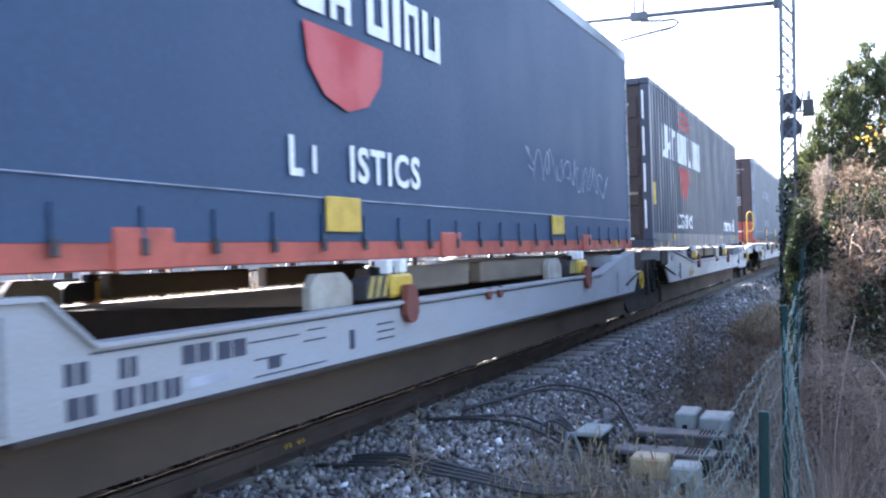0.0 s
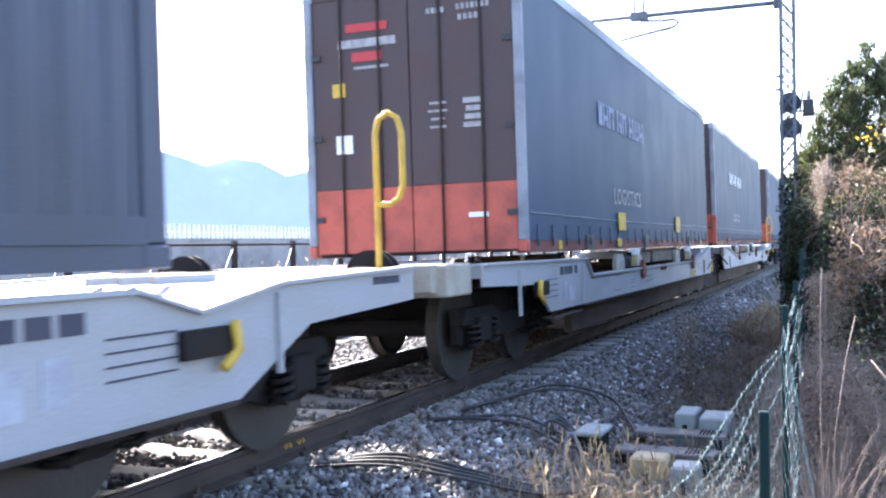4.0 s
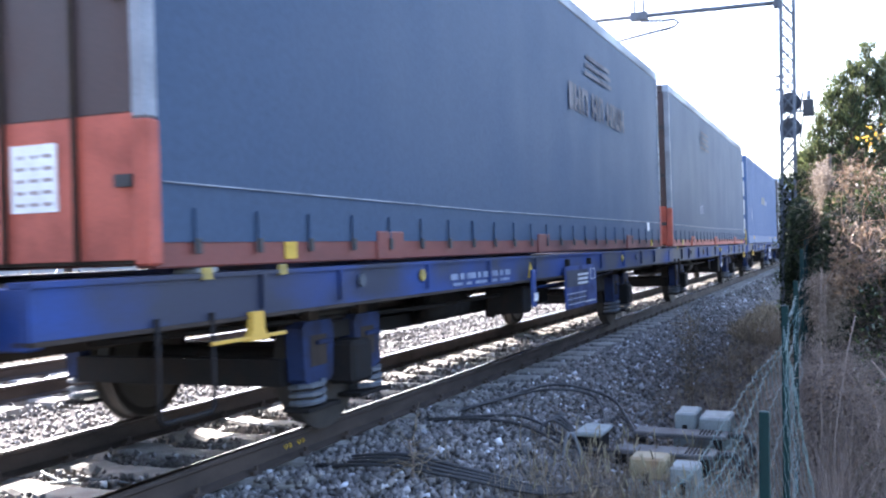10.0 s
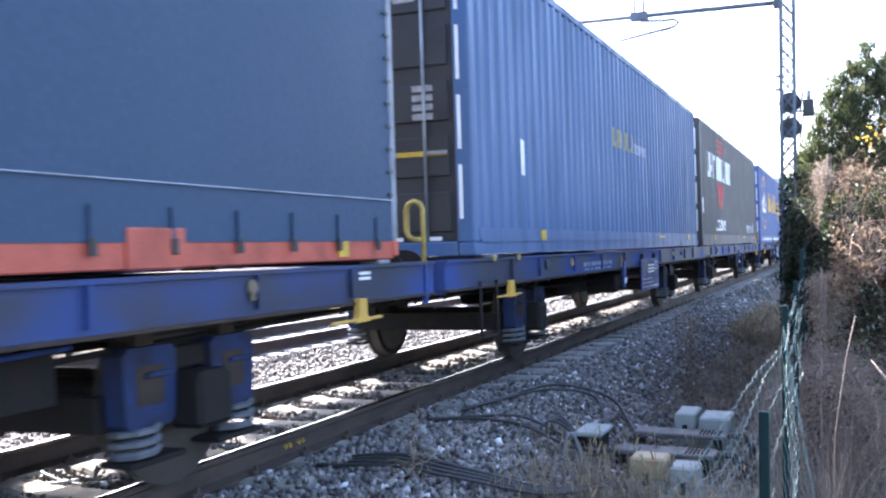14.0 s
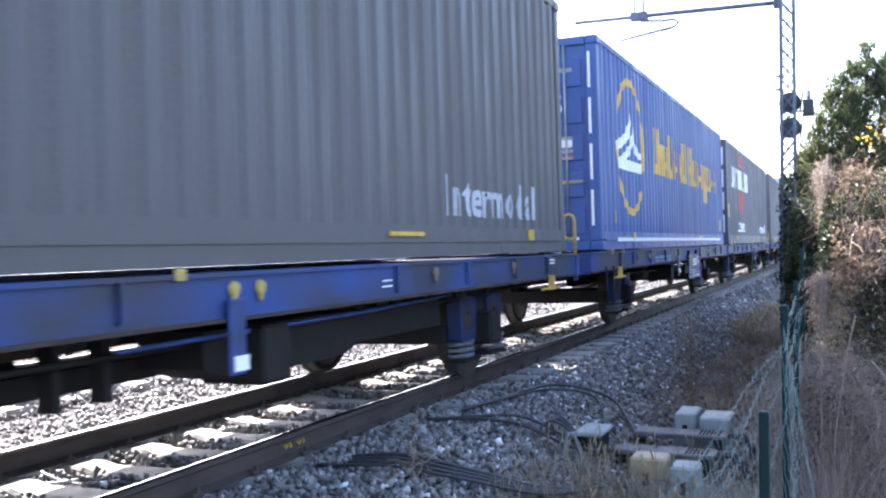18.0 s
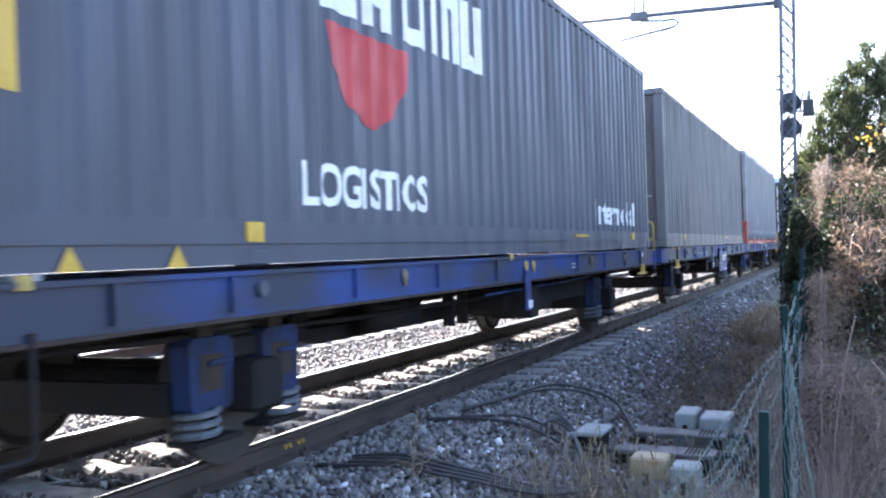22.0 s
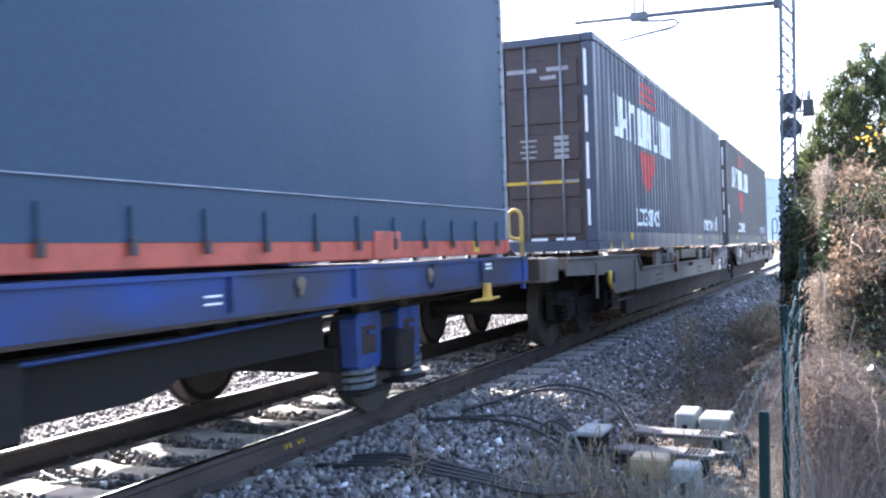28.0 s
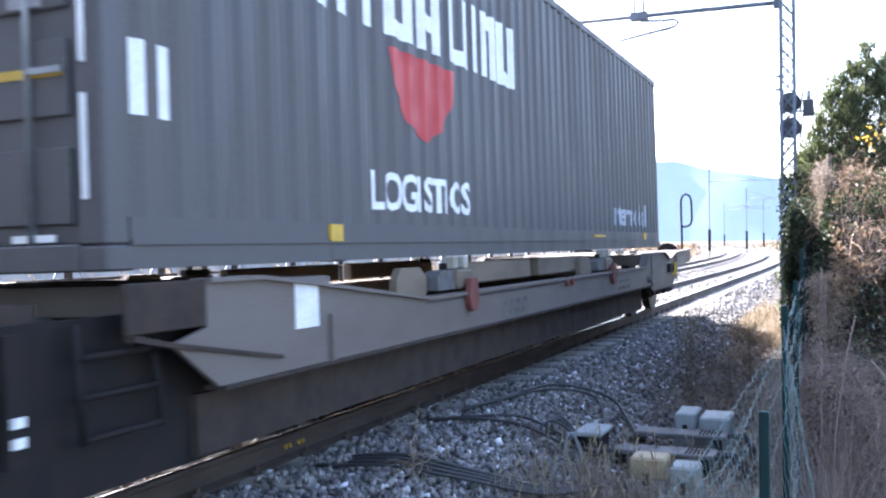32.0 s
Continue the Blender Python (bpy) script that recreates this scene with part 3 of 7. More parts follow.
def corrugated_container(label, wall, ends, style):
    """A 45-foot high-cube box, drawn from x = 0 at its door end."""
    c = thing("container", label, "container", (LEN / 2, 0, FLOOR), "containers on the train")
    rail_mat = wall
    for s in (-1, 1):
        bm = bmesh.new()
        corrugated(bm, 0.16, LEN - 0.16, FLOOR + 0.25, BOX_TOP - 0.09, s * 1.25, s)
        part("side_panel", bm, wall, c)
        bm = bmesh.new()
        box(bm, 0.16, LEN - 0.16, s * 1.25 - 0.03 * (s > 0) - 0.03 * (s > 0), s * 1.25 + 0.06 * (s < 0), FLOOR + 0.006, FLOOR + 0.25)
        prism(bm, [(0.16, FLOOR + 0.12), (LEN - 0.16, FLOOR + 0.12), (LEN - 0.16, FLOOR + 0.145), (0.16, FLOOR + 0.145)], s * 1.235, s * 1.262)
        part("bottom_rail", bm, rail_mat, c)
        boxpart("top_rail", rail_mat, c, (0.16, LEN - 0.16, min(s * 1.255, s * 1.19), max(s * 1.255, s * 1.19), BOX_TOP - 0.10, BOX_TOP), "", 0.012)
        for x in (0.0, LEN - 0.16):
            boxpart("corner_post", rail_mat, c, (x, x + 0.16, min(s * 1.25, s * 1.09), max(s * 1.25, s * 1.09), FLOOR + 0.118, BOX_TOP - 0.118), "", 0.015)
            for z in (FLOOR, BOX_TOP - 0.118):
                bm = bmesh.new()
                box(bm, x - 0.004 if x == 0 else x - 0.018, x + 0.178, min(s * 1.259, s * 1.097), max(s * 1.259, s * 1.097), z, z + 0.118, 0.012)
                part("corner_casting", bm, rail_mat, c)
        for x in (2.05, LEN - 2.05 - 0.2):
            boxpart("support_casting", rail_mat, c, (x, x + 0.2, min(s * 1.258, s * 1.15), max(s * 1.258, s * 1.15), FLOOR, FLOOR + 0.1), "", 0.01)
    bm = bmesh.new()
    box(bm, 0.1, LEN - 0.1, -1.19, 1.19, BOX_TOP - 0.055, BOX_TOP - 0.02)
    part("roof", bm, rail_mat, c)
    boxpart("floor", M_RUST, c, (0.1, LEN - 0.1, -1.18, 1.18, FLOOR + 0.1, FLOOR + 0.16))
    bm = bmesh.new()
    xs = [-1.09 + 2.18 * i / 48 for i in range(49)]
    prev = None
    for y in xs:
        d = 0.04 * (((y / 0.27) % 1.0) > 0.5)
        row = [bm.verts.new((LEN - 0.03 - d, y, z)) for z in (FLOOR + 0.1, BOX_TOP - 0.1)]
        if prev:
            bm.faces.new((prev[0], row[0], row[1], prev[1]))
        prev = row
    part("front_wall", bm, wall, c)
    # door end
    boxpart("door_header", rail_mat, c, (0.0, 0.12, -1.09, 1.09, BOX_TOP - 0.12, BOX_TOP - 0.005), "", 0.01)
    boxpart("door_sill", rail_mat, c, (0.0, 0.12, -1.09, 1.09, FLOOR, FLOOR + 0.13), "", 0.01)
    for s in (-1, 1):
        bm = bmesh.new()
        y0, y1 = (0.01, 1.085) if s > 0 else (-1.085, -0.01)
        box(bm, 0.05, 0.085, y0, y1, FLOOR + 0.135, BOX_TOP - 0.125)
        door = part("door", bm, ends, c)
        for k in range(5):
            z = FLOOR + 0.22 + k * 0.50
            boxpart("door_panel", ends, door, (0.028, 0.051, y0 + 0.06, y1 - 0.06, z, z + 0.36), "", 0.008)
        for f in (0.27, 0.73):
            y = y0 + (y1 - y0) * f
            tubepart("lock_rod", M_STEEL, door, [(0.018, y, FLOOR + 0.08), (0.018, y, BOX_TOP - 0.07)], 0.017)
            bm = bmesh.new()
            box(bm, 0.0, 0.012, y - 0.02, y + 0.22 * s, FLOOR + 0.92, FLOOR + 0.95)
            part("lock_handle", bm, M_STEEL, door)
    marks, tape = [], []
    if style != "plain":
        z = FLOOR + 0.3
        while z < BOX_TOP - 0.4:
            tape.append((-1.14, z + 0.27, 0.035, 0.48, M_WHITE, "reflective_tape"))
            z += 0.62
        for y in (-0.8, -0.42, -0.08, 0.25, 0.75):
            marks.append((y, FLOOR + 0.16, 0.26, 0.035, M_WHITE, "reflective_tape"))
        marks.append((-0.05, FLOOR + 0.93, 1.9, 0.045, M_YELLOW, "yellow_tape"))
    for y, z, w, h in ((-0.75, 2.45, 0.30, 0.055), (-0.25, 2.45, 0.42, 0.055), (-0.62, 2.34, 0.22, 0.05)):
        marks.append((y, FLOOR + z, w, h, M_PRINT, "number_bar"))
    for k in range(4):
        marks.append((-0.32, FLOOR + 1.50 - 0.075 * k, 0.24 - 0.05 * (k % 2), 0.022, M_PRINT, "data_bar"))
        marks.append((-0.78, FLOOR + 1.52 - 0.085 * k, 0.20, 0.055, M_PRINT, "data_bar"))
    end_marks(c, 0.028, marks)
    end_marks(c, -0.001, tape)
    if style in ("dark", "dark_bars"):
        rotated_words(c, "45", 0.26, 0.028, 0.95, FLOOR + 1.12, M_WHITE)
        end_marks(c, 0.026, [(0.55, FLOOR + 2.05, 0.85, 0.16, M_WHITE, "name_bar"), (0.5, FLOOR + 1.8, 0.4, 0.06, M_WHITE, "name_bar")])
        bm = bmesh.new()
        lathe(bm, [(0.09, 0.0), (0.09, 0.01)], 6)
        bmesh.ops.rotate(bm, verts=bm.verts, cent=(0, 0, 0), matrix=Matrix.Rotation(radians(90), 3, "Z"))
        bmesh.ops.translate(bm, verts=bm.verts, vec=(0.02, 0.12, FLOOR + 0.72))
        part("sticker", bm, M_WHITE, c, "white six-sided sticker")
        name_bars("name_bar", [0.34, 0.50, 0.52], 0.60, 0.11, 1.16, 2.79, M_WHITE, c, "ribs")
        name_bars("name_bar", [0.47, 0.42], 0.60, 0.12, 2.96, 2.79, M_WHITE, c, "ribs")
        name_bars("name_bar", [0.46, 0.16, 0.36, 0.47], 0.60, 0.09, 4.18, 2.79, M_WHITE, c, "ribs")
        bm = bmesh.new()
        flat(bm, [(0, 0.66), (0.05, 0.38), (0.28, 0.13), (0.62, 0.0), (0.95, 0.13), (1.2, 0.38), (1.25, 0.66)])
        painted("emblem", bm, 3.02, 2.05, M_LOGORED, c, "ribs")
        for k in range(3):
            painted("emblem_stripe", plate(1.5 - 0.14 * k, 0.075), 3.05 + 0.07 * k, 3.50 + 0.135 * k, M_LOGORED, c, "ribs")
        painted("lettering", lettering("LOGISTICS", 0.26), 2.68, 1.515, M_WHITE, c, "ribs", 1.87)
        painted("lettering", lettering("Intermodal", 0.325), 10.12, 1.505, M_WHITE if style == "dark" else M_FAINT, c, "ribs", 2.44)
        if style == "dark":
            painted("warning_label", plate(0.27, 0.38), 0.20, 1.89, M_YELLOW, c, "ribs", None, "yellow warning label")
        else:
            painted("white_bar", plate(0.09, 0.36), 0.20, 1.88, M_WHITE, c, "ribs")
            painted("white_bar", plate(0.09, 0.36), 0.40, 1.88, M_WHITE, c, "ribs")
    if style == "faded":
        name_bars("name_bar", [0.24, 0.30, 0.26, 0.28], 0.27, 0.07, 5.75, 2.62, M_STRAW, c, "ribs")
        painted("name_bars", plate(0.9, 0.16), 7.2, 2.62, M_FADED, c, "ribs")
        painted("label_plate", plate(0.20, 0.36), 1.40, 1.95, M_WHITE, c, "ribs", None, "white label with red print")
    if style == "bright":
        n = 60
        for first, last, label in ((51, 80, "upper half of a yellow oval ring"), (84, 107, "lower half of a yellow oval ring")):
            bm = bmesh.new()
            arc = [[bm.verts.new((1.03 * q * math.cos(2 * math.pi * (k - 54) / n), (1.05 - 0.9 * (1 - q)) * math.sin(2 * math.pi * (k - 54) / n), 0)) for k in range(first, last + 1)] for q in (1.0, 0.88)]
            for k in range(last - first):
                bm.faces.new((arc[0][k], arc[0][k + 1], arc[1][k + 1], arc[1][k]))
            lo = min(v.co.x for v in bm.verts)
            painted("ring_emblem", bm, 2.10 + lo, 2.70, M_GOLD, c, "ribs", None, label)
        # a white mountain: upper slope, lower slope with its base line, and the far ridge
        for edge, under in (([(1.07, 2.71), (1.57, 2.83), (1.86, 2.97), (2.02, 3.12), (2.15, 3.24)], [(1.09, 2.585), (1.39, 2.63), (1.72, 2.73), (2.02, 2.84), (2.20, 3.06)]),
                            ([(1.14, 2.46), (1.54, 2.55), (1.85, 2.67), (2.12, 2.80), (2.23, 2.93), (2.30, 3.06), (2.41, 3.04)], [(1.145, 2.36), (1.45, 2.40), (1.80, 2.49), (2.0, 2.58), (2.20, 2.70), (2.31, 2.80), (2.39, 2.83)]),
                            ([(2.32, 2.80), (2.41, 2.84), (2.50, 2.74), (2.69, 2.67), (2.85, 2.66)], [(2.31, 2.78), (2.39, 2.68), (2.48, 2.60), (2.67, 2.567), (2.84, 2.55)]),
                            ([(1.15, 2.37), (1.45, 2.41), (1.80, 2.492), (2.33, 2.492), (2.91, 2.493)], [(1.16, 2.345), (1.45, 2.325), (1.80, 2.325), (2.33, 2.33), (2.89, 2.34)])):
            bm = bmesh.new()
            for k in range(len(edge) - 1):
                flat(bm, [under[k], under[k + 1], edge[k + 1], edge[k]])
            bmesh.ops.remove_doubles(bm, verts=bm.verts, dist=0.0001)
            lo = min(v.co.x for v in bm.verts)
            painted("peak_emblem", bm, lo, 0.0, M_WHITE, c, "ribs", None, "white mountain shape")
        painted("yellow_mark", plate(0.10, 0.17), 0.83, 1.52, M_STRIPE, c, "ribs")
        x = 3.98
        for i, (w, low, high) in enumerate(((0.56, 0.0, 0.80), (0.15, 0.0, 0.56), (0.46, 0.0, 0.56), (0.46, 0.0, 0.80), (0.48, 0.0, 0.56), (0.30, 0.0, 0.56), (0.50, 0.0, 0.80),
                                            (0.0, 0, 0), (0.52, 0.0, 0.80), (0.52, 0.0, 0.56), (0.84, 0.0, 0.56), (0.55, -0.30, 0.56), (0.58, 0.0, 0.56), (0.36, 0.0, 0.56), (0.38, 0.0, 0.56))):
            if w:
                name_bars("name_bar", [w] if i % 3 == 0 else [-0.0001, w], high - low, 0.0, x, 2.42 + low, M_GOLD, c, "ribs")
            x += w + 0.125
        bm = bmesh.new()
        box(bm, 0.92, 12.86, -1.268, -1.262, FLOOR + 0.11, FLOOR + 0.165)
        part("white_stripe", bm, M_WHITE, c, "white stripe along the foot")
        painted("warning_label", plate(0.12, 0.28), 12.95, 1.5, M_YELLOW, c, "ribs")
        rotated_words(c, "45", 0.26, 0.026, -0.35, FLOOR + 1.85, M_WHITE)
        end_marks(c, 0.026, [(-0.5, FLOOR + 1.45, 0.75, 0.1, M_WHITE, "name_bar"), (-0.55, FLOOR + 1.28, 0.7, 0.02, M_RED, "name_bar"),
                             (-0.55, FLOOR + 0.9, 0.2, 0.24, M_WHITE, "label_plate"),
                             (-0.5, FLOOR + 0.4, 0.3, 0.1, M_WHITE, "data_bar")])
    # small yellow height plates low on the side
    for x in (0.62, 1.34) if style == "dark" else ():
        bm = bmesh.new()
        prism(bm, [(x, FLOOR + 0.005), (x + 0.15, FLOOR + 0.005), (x + 0.075, FLOOR + 0.115)], -1.264, -1.26)
        part("warning_triangle", bm, M_YELLOW, c, "yellow warning triangle")
    for x in (2.02, 12.3):
        bm = bmesh.new()
        box(bm, x, x + 0.16, -1.268, -1.25, FLOOR + 0.13, FLOOR + 0.24)
        part("side_label", bm, M_YELLOW, c)
    bm = bmesh.new()
    box(bm, 9.0, 9.6, -1.268, -1.25, FLOOR + 0.17, FLOOR + 0.20)
    part("side_label", bm, M_YELLOW, c)
    return c


def curtain_body(label, curtain, style, length, z1):
    """A curtain-sided load body, drawn from x = 0 at its rear doors."""
    c = thing("curtain_trailer", label, "trailer", (length / 2, 0, FLOOR), "curtain-sided loads on the train")
    L = length
    z0 = FLOOR
    rail_paint = M_RED if style in ("red", "legs") else M_DULLRED
    for s in (-1, 1):
        bm = bmesh.new()
        nx, nz = 110, 14
        r = random.Random(int(L * 100) + s)
        ph = r.uniform(0, 6)
        rows = []
        for i in range(nx + 1):
            x = 0.08 + (L - 0.16) * i / nx
            wave = 0.003 * math.sin(x * 2.6 + ph) + 0.002 * math.sin(x * 6.1 + ph * 2) + 0.008 * noise.noise((x * 0.8, s * 3, ph))
            edge = math.exp(-(x - 0.08) / 0.45) + math.exp(-(L - 0.08 - x) / 0.45)       # puckers where the ends are strained
            rows.append([bm.verts.new((x, s * (1.268 + wave * math.sin(math.pi * k / nz) - 0.004 * noise.noise((x * 3, k * 0.6, ph)) + 0.006 * edge * math.sin(k * 2.6 + x * 4)),
                                       z0 + 0.13 + (z1 - 0.25 - z0) * k / nz)) for k in range(nz + 1)])
        for a, b in zip(rows, rows[1:]):
            for k in range(nz):
                bm.faces.new((a[k], b[k], b[k + 1], a[k + 1]))
        part("curtain", bm, curtain, c, "", True)
        boxpart("cant_rail", M_ROOFRAIL, c, (0.0, L, min(s * 1.28, s * 1.16), max(s * 1.28, s * 1.16), z1 - 0.15, z1), "pale grey roof rail", 0.012)
        bm = bmesh.new()
        box(bm, 0.05, L - 0.05, min(s * 1.262, s * 1.14), max(s * 1.262, s * 1.14), z0 + 0.004, z0 + 0.14, 0.008)
        part("side_rail", bm, rail_paint, c, "red side rail" if rail_paint == M_RED else "dirty dark red side rail")
        bm = bmesh.new()
        tube(bm, [(0.1, s * 1.287, z0 + 0.42), (L / 3, s * 1.29, z0 + 0.40), (2 * L / 3, s * 1.288, z0 + 0.41), (L - 0.1, s * 1.287, z0 + 0.42)], 0.005, 5)
        part("lashing_cord", bm, M_STEEL, c)
        if s < 0:
            for i in range(24):
                x = 0.35 + i * (L - 0.7) / 23
                bm = bmesh.new()
                box(bm, x - 0.012, x + 0.012, -1.287, -1.276, z0 + 0.09, z0 + 0.30)
                strap = part("curtain_strap", bm, curtain, c)
                boxpart("strap_buckle", M_BLACK, strap, (x - 0.024, x + 0.024, -1.298, -1.283, z0 + 0.07, z0 + 0.15), "", 0.004)
            for i in range(15):
                z = z0 + 0.45 + i * (z1 - z0 - 0.75) / 14
                bm = bmesh.new()
                box(bm, L - 0.15, L - 0.085, -1.284, -1.276, z, z + 0.022)
                part("edge_buckle", bm, M_BLACK, c)
        for x in (0.0, L - 0.09):
            foot = z0 + (0.72 if (x == 0 and style != "dull") or style == "labels" else 0.14)
            boxpart("corner_pillar", M_PILLAR, c, (x, x + 0.09, min(s * 1.275, s * 1.18), max(s * 1.275, s * 1.18), foot, z1 - 0.14), "", 0.012)
            boxpart("pillar_foot", M_RED, c, (x - 0.004 * (x == 0), x + 0.094, min(s * 1.279, s * 1.18), max(s * 1.279, s * 1.18), z0 + 0.02, foot - 0.002), "orange-red pillar foot", 0.012)
        for x in (2.4, L - 2.9, 6.2):
            boxpart("lifting_pad", M_BLACK if style == "dull" else rail_paint, c, (x, x + 0.42, min(s * 1.285, s * 1.2), max(s * 1.285, s * 1.2), z0 + 0.0, z0 + 0.2), "", 0.01)
    bm = bmesh.new()
    box(bm, 0.0, L, -1.16, 1.16, z1 - 0.03, z1 - 0.005)
    part("roof", bm, M_GREYBOX, c)
    boxpart("floor", M_RUST, c, (0.05, L - 0.05, -1.14, 1.14, z0 + 0.03, z0 + 0.13))
    boxpart("front_wall", M_BLACK, c, (L - 0.06, L - 0.01, -1.18, 1.18, z0 + 0.02, z1 - 0.14))
    # rear doors, dark above an orange-red band
    boxpart("door_header", M_TRDOOR, c, (0.02, 0.09, -1.17, 1.17, z1 - 0.147, z1 - 0.004), "", 0.008)
    for s in (-1, 1):
        y0, y1 = (0.008, 1.17) if s > 0 else (-1.17, -0.008)
        bm = bmesh.new()
        box(bm, 0.03, 0.07, y0, y1, z0 + 0.76, z1 - 0.15)
        door = part("rear_door", bm, M_TRDOOR, c, "dusty red-brown rear door")
        boxpart("door_band", M_RED, door, (0.028, 0.072, y0, y1, z0 + 0.05, z0 + 0.755), "orange-red lower band")
        for f in (0.3, 0.7):
            y = y0 + (y1 - y0) * f
            tubepart("lock_rod", M_BLACK if style == "legs" else M_RUST, door, [(0.012, y, z0 + 0.03), (0.012, y, z1 - 0.12)], 0.014)
        for k in range(3):
            boxpart("hinge", M_BLACK, door, (0.0, 0.03, (y1 - 0.10) if s > 0 else y0, y1 if s > 0 else (y0 + 0.10), z0 + 0.4 + 0.9 * k, z0 + 0.46 + 0.9 * k))
    marks = [(0.50, z0 + 2.35, 0.7, 0.09, M_PRINT, "name_bar"), (0.45, z0 + 2.08, 0.42, 0.03, M_PRINT, "name_bar"),
             (0.5, z0 + 2.52, 0.5, 0.09, M_LOGORED, "emblem"), (0.5, z0 + 2.2, 0.36, 0.10, M_LOGORED, "emblem")]
    if style == "labels":
        marks += [(-0.55, z0 + 0.47, 0.30, 0.34, M_WHITE, "label_plate"), (0.62, z0 + 0.47, 0.30, 0.34, M_WHITE, "label_plate"),
                  (0.1, z0 + 1.05, 0.36, 0.16, M_YELLOW, "warning_label")]
        marks += [(-0.55 + 0.09 * q + 1.17 * e, z0 + 0.58 - 0.06 * k, 0.06, 0.02, M_DULLRED, "label_line") for e in (0, 1) for k in range(5) for q in (-1, 0, 1)]
        marks += [(-0.62, z0 + 2.6 - 0.115 * k, 0.03, 0.07, M_PRINT, "number_bar") for k in range(11)]
    else:
        marks += [(-0.24 - 0.055 * k, z0 + 2.60, 0.036, 0.06, M_PRINT, "number_bar") for k in range(4)] + [(-0.58 - 0.055 * k, z0 + 2.61, 0.036, 0.06, M_PRINT, "number_bar") for k in range(7)]
        marks += [(-0.60 - 0.06 * k, z0 + 2.5, 0.04, 0.06, M_PRINT, "number_bar") for k in range(4)]
        marks += [(-0.72 + 0.40 * (k % 2), z0 + 1.62 - 0.085 * (k // 2), 0.22 - 0.03 * (k % 3), 0.055 - 0.03 * (k % 2), M_PRINT, "data_bar") for k in range(8)]
        marks += [(0.85, z0 + 1.85, 0.16, 0.15, M_YELLOW, "warning_label"), (0.8, z0 + 1.25, 0.2, 0.2, M_WHITE, "label_plate"), (-0.75, z0 + 0.42, 0.22, 0.05, M_WHITE, "data_bar")]
    end_marks(c, 0.026, marks)
    # side marks
    if style == "legs":
        name_bars("name_bar", [0.24, 0.34, 0.34], 0.37, 0.08, 2.75, 2.71, M_WHITE, c, "flat")
        name_bars("name_bar", [0.32, 0.28], 0.37, 0.08, 4.05, 2.71, M_WHITE, c, "flat")
        name_bars("name_bar", [0.34, 0.12, 0.26, 0.34], 0.37, 0.08, 4.97, 2.71, M_WHITE, c, "flat")
        bm = bmesh.new()
        flat(bm, [(0, 0.5), (0.05, 0.25), (0.25, 0.07), (0.55, 0.0), (0.85, 0.07), (1.05, 0.25), (1.1, 0.5)])
        painted("emblem", bm, 4.1, 2.13, M_LOGORED, c, "flat")
        painted("lettering", lettering("L", 0.225), 3.90, 1.68, M_WHITE, c, "flat")
        painted("worn_letter", plate(0.045, 0.17), 4.17, 1.70, M_WHITE, c, "flat", None, "last white trace of a worn letter")
        painted("lettering", lettering("ISTICS", 0.225), 4.66, 1.68, M_WHITE, c, "flat", 1.13)
        q = random.Random(9)
        for k in range(13):                     # sprayed strokes, each a looping ribbon
            bm, last = bmesh.new(), None
            cx, cy, wx, hy = 0.28 * k, 0.30 - 0.012 * k + q.uniform(-0.04, 0.04), q.uniform(0.10, 0.19), q.uniform(0.10, 0.19)
            f1, f2, p1, p2 = q.uniform(0.8, 1.5), q.uniform(1.2, 2.6), q.uniform(0, 6), q.uniform(0, 6)
            pts = [(cx + wx * math.sin(f1 * a + p1) + 0.012 * a, cy + hy * math.cos(f2 * a * 0.8 + p2)) for a in [0.22 * i for i in range(24)]]
            for i, p in enumerate(pts):
                d = Vector(pts[min(i + 1, 23)]) - Vector(pts[max(i - 1, 0)])
                o = Vector((-d.y, d.x)).normalized() * 0.009
                pair = [bm.verts.new((p[0] - o.x, p[1] - o.y, 0)), bm.verts.new((p[0] + o.x, p[1] + o.y, 0))]
                if last:
                    bm.faces.new((last[0], pair[0], pair[1], last[1]))
                last = pair
            lo = min(v.co.x for v in bm.verts)
            painted("scrawl", bm, 8.6 + lo, 1.83, M_FADED, c, "flat", None, "pale spray-painted scrawl")
    elif style in ("dull", "dull_words"):
        name_bars("name_bar", [0.20, 0.30, 0.30, -0.1, 0.30, 0.26, -0.1, 0.3, 0.1, 0.22, 0.28], 0.31, 0.055, 3.25, 2.82, M_WHITE if style == "dull_words" else M_FADED, c, "flat")
        painted("lettering", lettering("LOGISTICS", 0.22, 0.012), 3.86 if style == "dull_words" else 4.05, 1.79, M_PRINT, c, "flat", 1.88)
    elif style == "labels":
        for k in range(3):
            painted("ghost_stripe", plate(1.5 - 0.1 * k, 0.055), 8.4 + 0.05 * k, 3.37 + 0.11 * k, M_GHOST, c, "flat")
        name_bars("ghost_bar", [0.2, 0.3, 0.3, -0.1, 0.3, 0.26, -0.1, 0.3, 0.1, 0.22, 0.28], 0.33, 0.06, 7.6, 2.85, M_GHOST, c, "flat")
    else:
        for k in range(4):
            painted("ghost_stripe", plate(1.45 - 0.1 * k, 0.06), 4.05 + 0.05 * k, 3.32 + 0.115 * k, M_GHOST, c, "flat")
        if style == "red":
            painted("lettering", lettering("LO", 0.2, 0.012), 3.73, 1.85, M_FADED, c, "flat", 0.42)
    if style == "labels":
        painted("label_plate", plate(0.2, 0.14), 12.2, 1.43, M_WHITE, c, "flat", None, "white label with red print")
